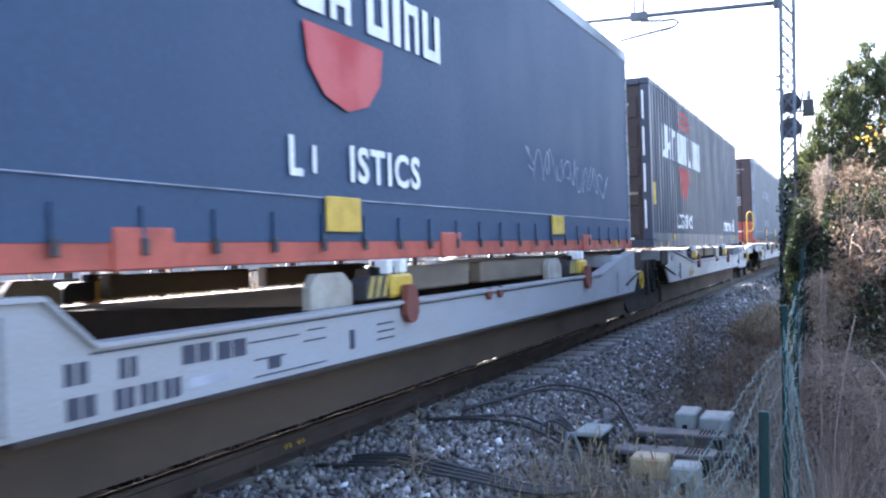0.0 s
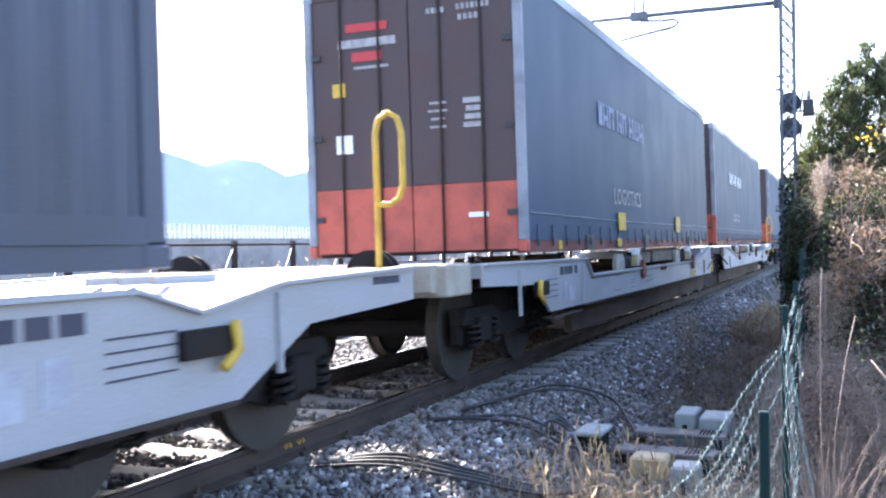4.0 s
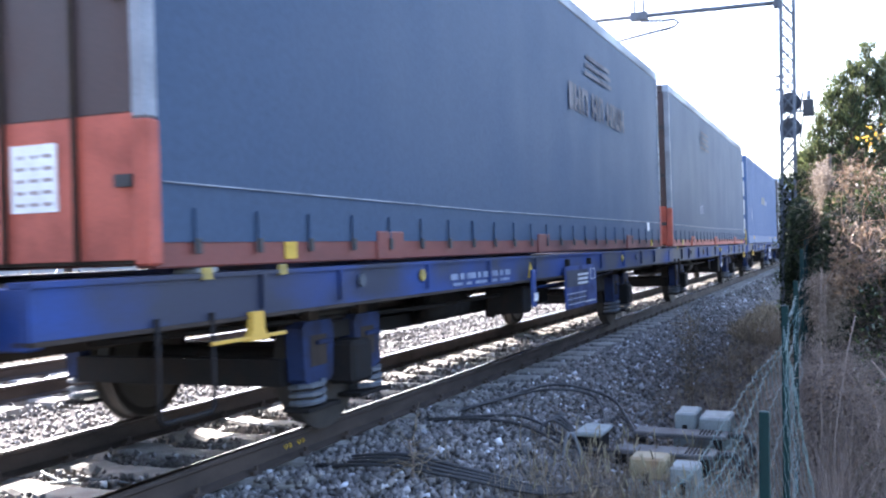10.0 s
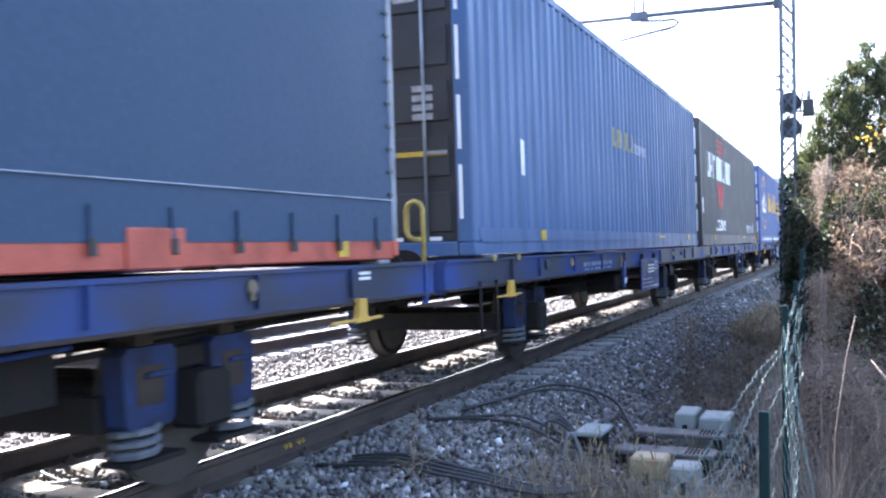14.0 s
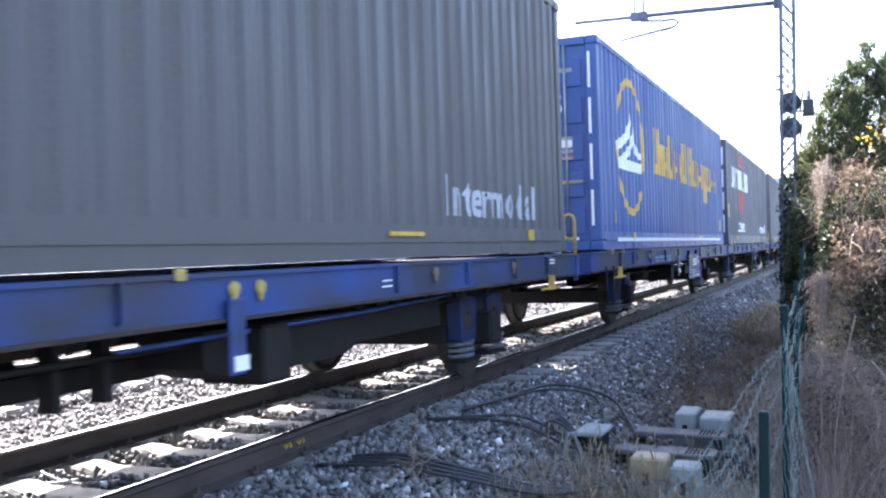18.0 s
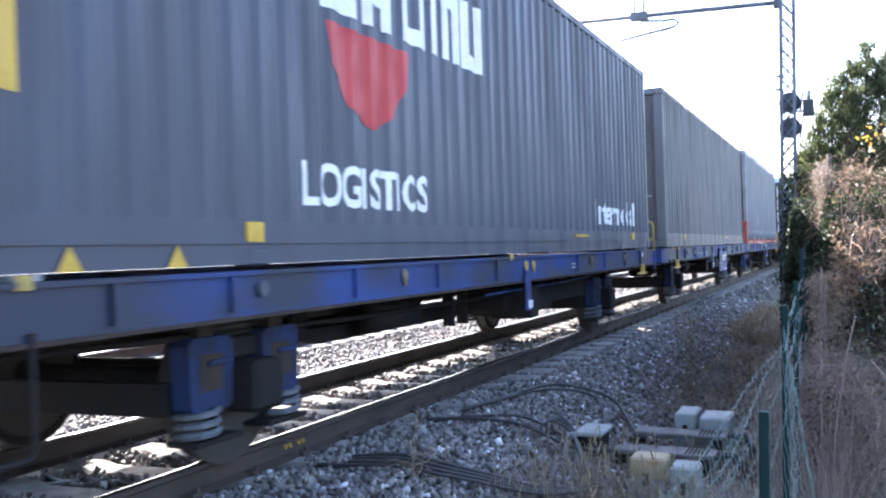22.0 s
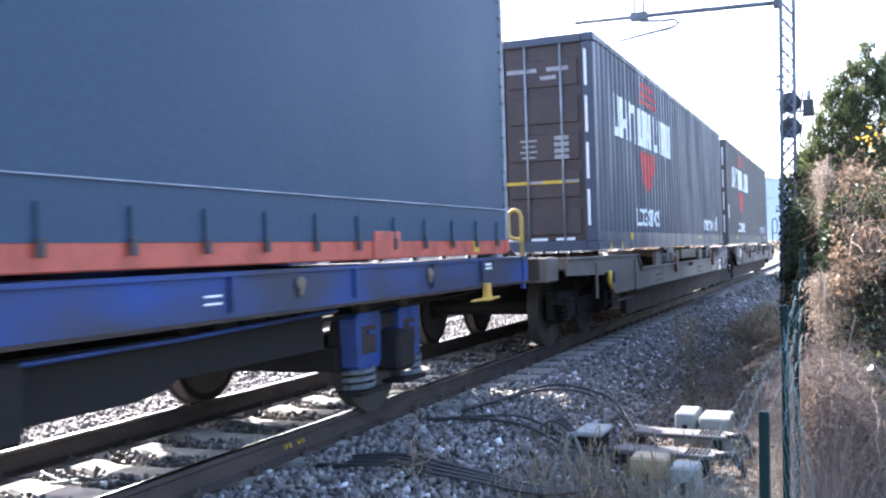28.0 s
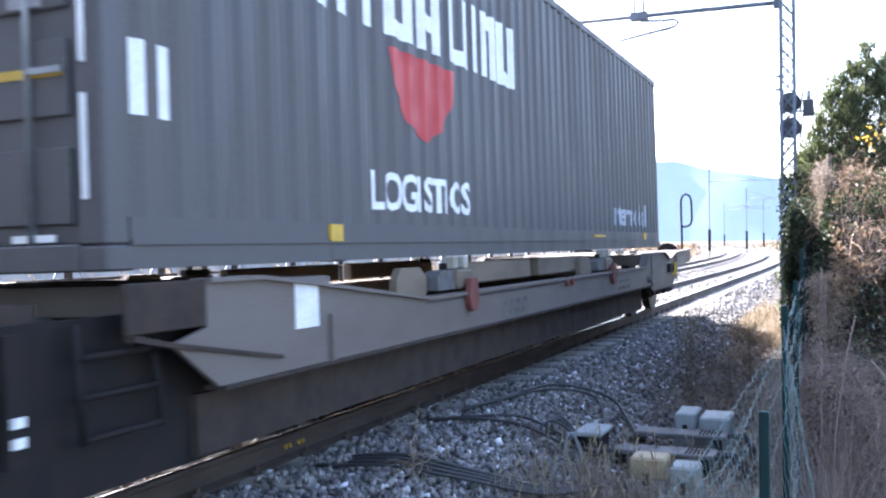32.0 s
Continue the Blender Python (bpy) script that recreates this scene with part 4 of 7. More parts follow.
    # yellow pads on the skirt
    for x, w, low, high in (((4.30, 0.46, 1.34, 1.565), (9.33, 0.48, 1.345, 1.555)) if style == "legs" else
                            ((4.22, 0.46, 1.415, 1.67), (9.18, 0.45, 1.42, 1.71), (4.12, 0.25, 1.19, 1.30)) if style == "dull" else ()):
        boxpart("yellow_pad", M_YELLOW, c, (x, x + w, -1.304, -1.288, low, high), "yellow grab pad", 0.004)
    for x in (1.2, 12.6):
        boxpart("side_label", M_YELLOW, c, (x, x + 0.13, -1.272, -1.262, z0 + 0.03, z0 + 0.13))
    return c

WHEEL_R = 0.46


def wheelset(parent, x):
    """Two wheels on an axle; turns about its own centre."""
    off = ORG[parent.name]
    ws = new("wheelset")
    bm = bmesh.new()
    tube(bm, [(0, -1.0, 0), (0, 1.0, 0)], 0.085, 12)
    me = bpy.data.meshes.new("wheelset")
    bmesh.ops.recalc_face_normals(bm, faces=bm.faces[:])
    bm.to_mesh(me)
    bm.free()
    me.materials.append(M_IRON)
    bpy.data.objects.remove(ws)
    ws = new("wheelset", me)
    ws.parent = parent
    ws.location = Vector((x, 0, WHEEL_R)) - off
    ORG[ws.name] = Vector()
    for s in (-1, 1):
        y = s * GAUGE
        bm = bmesh.new()
        lathe(bm, [(0.10, -0.09), (0.13, -0.07), (0.15, -0.02), (0.38, 0.015), (0.40, -0.055), (0.455, -0.055), (0.455, 0.05), (0.40, 0.06), (0.38, 0.035), (0.15, 0.03), (0.12, 0.09), (0.09, 0.10)] if s < 0 else
              [(0.09, -0.10), (0.12, -0.09), (0.15, -0.03), (0.38, -0.035), (0.40, -0.06), (0.455, -0.05), (0.455, 0.055), (0.40, 0.055), (0.38, -0.015), (0.15, 0.02), (0.13, 0.07), (0.10, 0.09)], 32, y)
        for k in range(6):
            a = k * math.pi / 3
            tube(bm, [(0.27 * math.cos(a), y + s * 0.03, 0.27 * math.sin(a)), (0.27 * math.cos(a), y + s * 0.05, 0.27 * math.sin(a))], 0.03, 6)
        wheel = part("wheel", bm, M_WHEEL, ws, "rusty steel wheel", False)
        bm = bmesh.new()
        lathe(bm, [(0.44, 0.052), (0.46, 0.05), (0.462, -0.05), (0.49, -0.06), (0.49, -0.085), (0.44, -0.09)] if s < 0 else
              [(0.44, 0.09), (0.49, 0.085), (0.49, 0.06), (0.462, 0.05), (0.46, -0.05), (0.44, -0.052)], 32, y)
        part("tread", bm, M_TREAD, wheel, "bright worn tread")
    return ws


def coil(bm, x, y, z0, z1, r, wire, turns):
    pts = [(x + r * math.cos(2 * math.pi * turns * i / (turns * 8)), y + r * math.sin(2 * math.pi * turns * i / (turns * 8)), z0 + (z1 - z0) * i / (turns * 8)) for i in range(turns * 8 + 1)]
    tube(bm, pts, wire, 5)


def arm_form(xh, s):
    """The swing arm beside a container support, with rounded shoulders."""
    bm = bmesh.new()
    prism(bm, [(xh - 0.52, 0.89), (xh - 0.17, 0.89), (xh - 0.17, 1.045), (xh - 0.45, 1.045), (xh - 0.52, 1.0)], s * 1.23, s * 1.35)
    return bm


def handrail(parent, x, y, mat, k=-1, tall=1.0, name="handrail"):
    bm = bmesh.new()
    pts = [(x, y + k * d * tall ** 0.5, 1.08 + (z - 1.08) * tall) for d, z in ((0, 1.08), (0, 2.02), (0.03, 2.12), (0.1, 2.16), (0.17, 2.12), (0.2, 2.02), (0.2, 1.66), (0.17, 1.57), (0.1, 1.53), (0.01, 1.53))]
    tube(bm, pts, 0.021, 8)
    return part(name, bm, mat, parent, "looped yellow handrail", True)


def pocket_wagon(label, paint, inner_first, clean, with_bogie, writing=""):
    """Half of a twin pocket wagon. Drawn with x = 0 at its load's outer end, the joint towards -x; turned about for the leading half."""
    k = 1 if inner_first else -1
    w = thing("pocket_wagon", label, "wagon", (k * -5.4, 0, 0.0), "pocket wagons of the train")

    def X(x):
        return k * x
    out = 2.54 if inner_first else 2.30 if clean else 2.5
    top = [(-13.2, 1.10), (-12.75, 1.10), (-12.1, 1.035), (-10.50, 0.86), (-2.11, 0.86), (-1.83, 1.07), (-0.42, 1.07), (0.02, 0.95), (0.74, 1.06), (2.54, 1.10)]
    low = 0.53 if clean else 0.56
    foot = [(2.54, 0.86), (1.08, 0.80), (0.35, 0.47), (-1.56, 0.47), (-1.66, low), (-13.11, low), (-13.47, 0.80), (-13.2, 0.86)]
    if not inner_first:
        top[:4] = [(-13.2, 1.12), (-12.95, 1.11), (-12.1, 1.005), (-11.0, 0.86)]
        tip = 1.66 if clean else 2.0
        top[6:] = [(tip, 1.08)]
        foot[:5] = [(tip, 0.88), (0.13, 0.83), (-0.34, low)]
    for s in (-1, 1):
        y = s * 1.40
        bm = bmesh.new()
        prism(bm, [(X(x), z) for x, z in top + foot], y, y - s * 0.03)
        sill = part("side_sill", bm, paint, w, "pale painted side sill" if clean else "dull stained side sill")
        bm = bmesh.new()
        for (xa, za), (xb, zb) in zip(top, top[1:]):
            prism(bm, [(X(xa), za), (X(xb), zb), (X(xb), zb - 0.022), (X(xa), za - 0.022)], y + s * 0.035, y - s * 0.10)
        part("top_flange", bm, paint, sill)
        bm = bmesh.new()
        box(bm, min(X(-13.1), X(-1.66)), max(X(-13.1), X(-1.66)), min(y + s * 0.03, y - s * 0.1), max(y + s * 0.03, y - s * 0.1), low - 0.02, low)
        box(bm, min(X(-1.6), X(0.3 if inner_first else -0.4)), max(X(-1.6), X(0.3 if inner_first else -0.4)), min(y + s * 0.03, y - s * 0.1), max(y + s * 0.03, y - s * 0.1), 0.45, 0.472)
        part("foot_flange", bm, M_RUST, sill)
        # seam line under the top flange
        bm = bmesh.new()
        box(bm, min(X(-10.5), X(-2.1)), max(X(-10.5), X(-2.1)), min(y, y + s * 0.006), max(y, y + s * 0.006), 0.812, 0.822)
        part("seam", bm, M_DARKMARK, sill)
        for x in (-12.0, -1.66, 0.7):
            boxpart("stiffener", paint, sill, (min(X(x), X(x + 0.03)), max(X(x), X(x + 0.03)), min(y, y + s * 0.03), max(y, y + s * 0.03), 0.56, 0.84 if x < -2 else 1.0))
        # swing-up container supports: striped arm, head with its latch, white pins
        for xh in (X(-9.65), X(-4.42)) if inner_first else (X(-10.30), X(-5.22)):
            arm = part("support_arm", arm_form(xh, s), M_BLACK if clean else M_COVER, w, "black support arm with yellow stripes" if clean else "dull support arm")
            for q in range(3) if clean else ():
                bm = bmesh.new()
                a = xh - 0.50 + 0.11 * q
                prism(bm, [(a, 0.90), (a + 0.055, 0.90), (a + 0.115, 1.04), (a + 0.06, 1.04)], s * 1.352, s * 1.357)
                part("hazard_stripe", bm, M_STRIPE, arm)
            boxpart("support_head", (M_CREAM if writing in ("data", "label") else M_YELLOW) if clean else M_TAN, w,
                    (xh - 0.17, xh + 0.17, min(s * 1.385, s * 1.22), max(s * 1.385, s * 1.22), 0.885, 1.045), "", 0.02)
            for dx in (-0.20, 0.03):
                boxpart("locking_pin", M_WHITE if clean else M_CREAM, w, (xh + dx, xh + dx + 0.09, min(s * 1.36, s * 1.25), max(s * 1.36, s * 1.25), 1.05, FLOOR), "white locking pin" if clean else "", 0.01)
            boxpart("pin_plate", M_IRON, w, (xh - 0.24, xh + 0.14, min(s * 1.30, s * 1.24), max(s * 1.30, s * 1.24), 1.045, 1.10))
            bm = bmesh.new()
            prism(bm, [(xh - 0.07, 0.97), (xh + 0.07, 0.97), (xh + 0.085, 0.90), (xh + 0.11, 0.84), (xh + 0.10, 0.765), (xh + 0.06, 0.715), (xh, 0.70), (xh - 0.06, 0.715), (xh - 0.10, 0.765), (xh - 0.11, 0.84), (xh - 0.085, 0.90)], s * 1.41, s * 1.455)
            part("latch", bm, M_TAG, w, "red-brown shield-shaped latch")
            bm = bmesh.new()
            prism(bm, [(xh - 1.10, 0.86), (xh - 0.56, 0.86), (xh - 0.56, 1.0), (xh - 0.68, 1.08), (xh - 1.02, 1.08), (xh - 1.10, 1.0)], s * 1.21, s * 1.27)
            part("hinge_plate", bm, M_CREAM if clean else M_TAN, w, "cream hinge plate" if clean else "dull hinge plate")
        for x in (-6.67, -6.45, -1.94, -1.74) if inner_first else (-7.18, -6.89):
            bm = bmesh.new()
            lathe(bm, [(0.052, 0.0), (0.052, 0.03)], 14)
            bmesh.ops.translate(bm, verts=bm.verts, vec=(X(x), s * 1.435 if s < 0 else 1.40, 0.82 if x < -5 else 0.66))
            part("round_cover", bm, M_TAG if x < -5 else M_COVER, sill)
        boxpart("end_panel", M_RUST, w, (min(X(-13.76), X(-13.19)), max(X(-13.76), X(-13.19)), min(s * 1.392, s * 1.36), max(s * 1.392, s * 1.36), 0.865, 1.095), "rusty end panel", 0.006)
        bm = bmesh.new()
        prism(bm, [(X(-12.54), 0.635), (X(-12.54), 0.655), (X(-13.47), 0.81), (X(-13.75), 0.87), (X(-13.75), 0.84), (X(-13.47), 0.785)], s * 1.42, s * 1.36)
        part("end_flange", bm, M_RUST, w, "rusty slanting flange")
    # pocket floor, cross beams, trestles
    bm = bmesh.new()
    box(bm, min(X(-10.5), X(-1.9)), max(X(-10.5), X(-1.9)), -1.155, 1.155, 0.22, 0.26)
    part("pocket_floor", bm, M_TAN, w, "brown pocket floor")
    bm = bmesh.new()
    box(bm, min(X(-13.1), X(-1.7)), max(X(-13.1), X(-1.7)), -1.25, -1.16, 0.20, 0.51)
    box(bm, min(X(-13.1), X(-1.7)), max(X(-13.1), X(-1.7)), 1.16, 1.25, 0.20, 0.51)
    part("lower_beam", bm, M_BEAM if clean else M_RUST, w, "brown lower beam")
    for x in (-12.4, -9.6, -4.7, -2.0):
        boxpart("cross_beam", M_RUST, w, (min(X(x - 0.15), X(x + 0.15)), max(X(x - 0.15), X(x + 0.15)), -1.36, 1.36, 0.53, 0.84))
    for a, b in ((-9.45, -7.3), (-7.0, -5.05)):
        bm = bmesh.new()
        box(bm, min(X(a), X(b)), max(X(a), X(b)), -1.20, -1.08, 0.90, 1.09, 0.015)
        part("folding_beam", bm, M_TAN, w, "tan folding support beam")
        bm = bmesh.new()
        box(bm, min(X(a), X(b)), max(X(a), X(b)), 1.08, 1.20, 0.90, 1.09, 0.015)
        part("folding_beam", bm, M_TAN, w, "tan folding support beam")
    # decks over the bogies
    bm = bmesh.new()
    box(bm, min(X(-13.3), X(-11.9)), max(X(-13.3), X(-11.9)), -1.36, 1.36, 0.92, 1.07)
    part("joint_deck", bm, paint, w)
    bm = bmesh.new()
    if inner_first:
        prism(bm, [(X(-1.8), 1.04), (X(-0.45), 1.04), (X(0.0), 0.93), (X(0.45), 0.93), (X(0.8), 1.04), (X(2.5), 1.08), (X(2.5), 0.95), (X(-1.8), 0.88)], -1.36, 1.36)
    else:
        prism(bm, [(X(-1.8), 1.04), (X(tip - 0.04), 1.06), (X(tip - 0.04), 0.95), (X(-1.8), 0.88)], -1.36, 1.36)
    part("end_deck", bm, paint, w, "pale end platform" if clean else "stained end platform")
    if not inner_first:
        boxpart("end_block", M_CREAM if clean else M_GREYPAINT, w, (min(X(tip + 0.02), X(out - 0.08)), max(X(tip + 0.02), X(out - 0.08)), -1.30, 1.30, 0.82, 1.09), "dirty cream end block" if clean else "", 0.015)
    for yy in (-0.6, -0.35, -0.1):
        boxpart("step_bar", paint, w, (min(X(0.7), X(1.3)), max(X(0.7), X(1.3)), yy, yy + 0.03, 1.05, 1.10))
    boxpart("head_stock", M_CREAM if clean else M_RUST, w, (min(X(out - 0.1), X(out + 0.02)), max(X(out - 0.1), X(out + 0.02)), -1.36 if inner_first else -1.2, 1.36 if inner_first else 1.2, 0.86, 1.09), "cream head stock" if clean else "rusty head stock", 0.01)
    for s in (-1, 1):
        bm = bmesh.new()
        lathe(bm, [(0.10, 0), (0.10, 0.42), (0.225, 0.44), (0.225, 0.47), (0.1, 0.48)], 18)
        bmesh.ops.rotate(bm, verts=bm.verts, cent=(0, 0, 0), matrix=Matrix.Rotation(radians(-90 * k), 3, "Z"))
        bmesh.ops.translate(bm, verts=bm.verts, vec=(X(out + 0.01), s * 0.875, 1.0))
        part("buffer", bm, M_IRON, w, "round dark buffer")
    tubepart("coupling", M_IRON, w, [(X(out), 0, 0.92), (X(out + 0.3), 0, 0.80), (X(out + 0.55), 0, 0.86)], 0.045)
    tubepart("brake_hose", M_CABLE, w, [(X(out), 0.35, 0.88), (X(out + 0.25), 0.36, 0.55), (X(out + 0.5), 0.3, 0.6)], 0.025)
    if inner_first:
        handrail(w, X(2.2), -1.30, M_YELLOW if clean else M_IRON)
    # valve and yellow handle by the deck's step
    boxpart("valve_box", M_IRON, w, (min(X(-0.15), X(0.25)), max(X(-0.15), X(0.25)), -1.45, -1.41, 0.72, 0.86))
    tubepart("valve_handle", M_YELLOW, w, [(X(0.22), -1.47, 0.88), (X(0.25), -1.47, 0.74), (X(0.12), -1.47, 0.66)], 0.028, "yellow valve handle")
    # lettering panels: name shape, data tables, warning triangles
    def mark(nm, x0, x1, z0, z1, mat, label=""):
        boxpart(nm, mat, w, (min(X(x0), X(x1)), max(X(x0), X(x1)), -1.405, -1.4005, z0, z1), label)
    dk = M_DARKMARK
    if clean:
        for q, (a, b) in enumerate(((-1.45, -1.34), (-1.24, -1.10), (-1.06, -0.92), (-0.88, -0.74))):
            mark("name_bar", a, b, 0.90, 0.99, dk)
        for q in range(4):
            mark("data_line", -0.62, -0.15, 0.68 + 0.06 * q, 0.69 + 0.06 * q, dk)
        mark("data_block", -1.3, -1.08, 0.60, 0.80, M_FAINT)
        mark("data_block", -0.98, -0.83, 0.62, 0.82, M_FAINT)
        if writing in ("data", "hatch"):
            for q in range(3):
                bm = bmesh.new()
                x = (-10.82 if inner_first else -10.86) + (0.22 if inner_first else 0.275) * q
                wide, tall = (0.18, 0.16) if inner_first else (0.22, 0.17)
                prism(bm, [(X(x), 0.57), (X(x + wide), 0.57), (X(x + wide / 2), 0.57 + tall)], -1.4005, -1.405)
                tri = part("warning_triangle", bm, M_GOLD, w, "yellow warning triangle")
                boxpart("bolt_mark", dk, tri, (X(x + wide / 2) - 0.012, X(x + wide / 2) + 0.012, -1.409, -1.4055, 0.595, 0.66))
        if writing == "data":
            for z in (0.552, 0.778):
                mark("data_line", -11.03, -10.1, z, z + 0.01, dk)
            for q in range(3):
                mark("data_line", -12.66 + 0.02 * q, -12.19, 0.64 + 0.06 * q, 0.665 + 0.06 * q, M_FAINT)
            for a, b, z in ((-3.74, -3.40, 0.795), (-3.74, -3.40, 0.60), (-4.71, -4.46, 0.70), (-4.71, -4.46, 0.66), (-4.71, -4.5, 0.60), (-6.08, -5.46, 0.718), (-6.08, -5.46, 0.64), (-6.30, -6.15, 0.66)):
                mark("data_line", a, b, z, z + 0.009, dk)
            for q in range(5):
                mark("data_block", -6.05 + 0.115 * q, -5.97 + 0.115 * q, 0.66, 0.70, M_FAINT)
            mark("data_block", -7.02, -6.2, 0.625, 0.645, M_FAINT)
        if writing in ("data", "numbers"):
            for q in range(4):
                mark("data_line", -13.17, -12.88 - 0.03 * (q % 2), 0.82 + 0.062 * q, 0.838 + 0.062 * q, M_FAINT)
            mark("panel_line", -12.76, -12.745, 0.55, 1.07, M_FAINT)
        if writing == "hatch":
            for q in range(3):
                mark("data_line", -11.69, -11.19, 0.60 + 0.055 * q, 0.628 + 0.055 * q, M_FAINT)
            for z in (0.565, 0.765):
                mark("data_line", -12.24, -11.89, z, z + 0.008, dk)
            for q in range(2):
                bm = bmesh.new()
                x = -12.16 + 0.1 * q
                prism(bm, [(X(x), 0.60), (X(x + 0.06), 0.60), (X(x + 0.17), 0.70), (X(x + 0.11), 0.70)], -1.4005, -1.405)
                part("hazard_mark", bm, dk, w)
            mark("panel_line", -12.53, -12.515, 0.65, 0.97, M_FAINT)
            mark("panel_line", -12.84, -12.61, 0.88, 0.888, dk)
            mark("pad_mark", -12.70, -12.62, 0.965, 0.995, dk)
            bm = bmesh.new()
            lathe(bm, [(0.055, 0.0), (0.055, 0.008)], 16)
            bmesh.ops.translate(bm, verts=bm.verts, vec=(X(-12.84), -1.409, 0.96))
            part("round_plug", bm, M_GREYPAINT, w)
            for x, n in ((-4.3, 2), (-3.4, 3)):
                for q in range(n):
                    mark("data_block", x + 0.2 * q, x + 0.15 + 0.2 * q, 0.63, 0.68, M_FAINT)
                mark("data_line", x, x + 0.2 * n, 0.595, 0.605, dk)
        if writing == "label":
            mark("dirt_panel", -13.15, -12.74, 0.86, 1.04, M_DUSTY, "dusty beige sill end")
            boxpart("label_plate", M_WHITE, w, (-13.12, -12.98, -1.409, -1.4055, 0.875, 1.0), "white label with a hatched mark")
            for q in range(2):
                bm = bmesh.new()
                x = -13.105 + 0.05 * q
                prism(bm, [(x, 0.90), (x + 0.025, 0.90), (x + 0.07, 0.975), (x + 0.045, 0.975)], -1.4095, -1.411)
                part("hazard_mark", bm, dk, w)
            mark("data_block", -12.93, -12.86, 0.88, 0.975, M_GREYBOX)
        if inner_first:
            mark("owner_plate", 1.9, 2.3, 0.99, 1.04, dk)
        elif writing == "numbers":
            for a, b, z in ((-2.08, -1.95, 0.70), (-2.38, -2.27, 0.69), (-2.92, -2.70, 0.70), (-3.22, -2.98, 0.69)):
                mark("number_bar", a, (a + b) / 2 - 0.012, z, z + 0.09, M_DARKMARK)
                mark("number_bar", (a + b) / 2 + 0.012, b, z, z + 0.09, M_DARKMARK)
            for a, b in ((-2.12, -1.96), (-2.36, -2.24), (-2.52, -2.40), (-2.68, -2.56)):
                mark("number_bar", a, (a + b) / 2 - 0.01, 0.56, 0.65, M_DARKMARK)
                mark("number_bar", (a + b) / 2 + 0.01, b, 0.56, 0.65, M_DARKMARK)
            mark("name_bar", -3.1, -2.75, 0.585, 0.63, M_FAINT)
            for a, b, z in ((-3.75, -3.25, 0.745), (-3.6, -3.3, 0.65), (-4.05, -3.8, 0.70), (-4.05, -3.3, 0.56), (-4.05, -3.85, 0.76)):
                mark("data_line", a, b, z, z + 0.008, dk)
            mark("data_block", -3.55, -3.43, 0.59, 0.65, M_DARKMARK)
            mark("data_block", -4.42, -4.36, 0.60, 0.72, M_DARKMARK)
            for q in range(3):
                mark("data_line", -5.0, -4.75, 0.62 + 0.05 * q, 0.63 + 0.05 * q, dk)
            # flat plate, its grey gives the shade of a hollow in the sill
            mark("recess_panel", -0.9, -1.55, 0.62, 0.98, M_GREYBOX, "flat grey panel painted as a shaded hollow in the sill")
    else:
        if inner_first:
            mark("label_plate", -12.38, -12.12, 0.78, 1.04, M_WHITE, "white label plate")
        else:
            mark("label_plate", -12.06, -11.55, 0.54, 0.80, M_WHITE, "white label plate with a curved mark")
            mark("stain_panel", -11.15, -10.2, 0.57, 0.79, M_STAIN, "rust-stained pale panel")
            for z in (0.562, 0.80):
                mark("panel_line", -11.2, -10.15, z, z + 0.012, dk)
            mark("text_panel", -12.74, -12.25, 0.66, 0.92, M_COVER)
            mark("text_panel", -13.24, -12.86, 0.79, 1.04, M_COVER)
            for q in range(4):
                boxpart("data_line", M_FAINT, w, (12.30, 12.66 - 0.05 * (q % 2), -1.409, -1.4055, 0.70 + 0.05 * q, 0.718 + 0.05 * q))
                boxpart("data_line", M_FAINT, w, (12.91, 13.18 - 0.04 * (q % 2), -1.409, -1.4055, 0.83 + 0.05 * q, 0.848 + 0.05 * q))
            bm = bmesh.new()
            ring = [(-11.79 + q * math.cos(radians(a)) * 1.5, 0.60 + q * math.sin(radians(a))) for q, turn in ((0.15, 1), (0.105, -1)) for a in (range(20, 171, 15) if turn > 0 else range(170, 19, -15))]
            prism(bm, [(X(x), z) for x, z in ring], -1.4055, -1.407)
            part("curved_mark", bm, M_TAG, w, "red-brown curved mark on the label")
        for x in (-8.8, -4.0):
            for q, wide in enumerate((0.06, 0.14, 0.09, 0.12, 0.05, 0.16, 0.07, 0.1)):
                a = x + 0.19 * (q % 4) + 0.05 * (q // 4)
                mark("faded_bar", a, a + wide, 0.60 + 0.09 * (q // 4), 0.645 + 0.09 * (q // 4), M_COVER)
    # outer bogie
    bogie(w, X(0.55) if inner_first else X(0.0), paint)
    if with_bogie:
        bogie(w, X(-14.35), paint)
        if clean:
            bm = bmesh.new()
            ring = [(X(-14.18) + 0.13 * math.cos(a * math.pi / 8), -1.30, 0.66 + 0.13 * math.sin(a * math.pi / 8)) for a in range(17)]
            tube(bm, ring, 0.013, 6)
            tube(bm, [(X(-14.18), -1.30, 0.53), (X(-14.18), -1.30, 0.79)], 0.010, 6)
            part("brake_wheel", bm, M_YELLOW, w, "yellow brake handwheel", True)
            tubepart("wheel_spindle", M_IRON, w, [(X(-14.18), -1.3, 0.66), (X(-14.18), -0.9, 0.66)], 0.02)
        for x in (-15.55, -15.05):
            tubepart("step_rail", M_IRON, w, [(X(x), -1.26, 0.93), (X(x), -1.3, 0.42)], 0.018)
        for z in (0.44, 0.62, 0.79):
            tubepart("step_rung", M_IRON, w, [(X(-15.55), -1.3, z), (X(-15.05), -1.3, z)], 0.016)
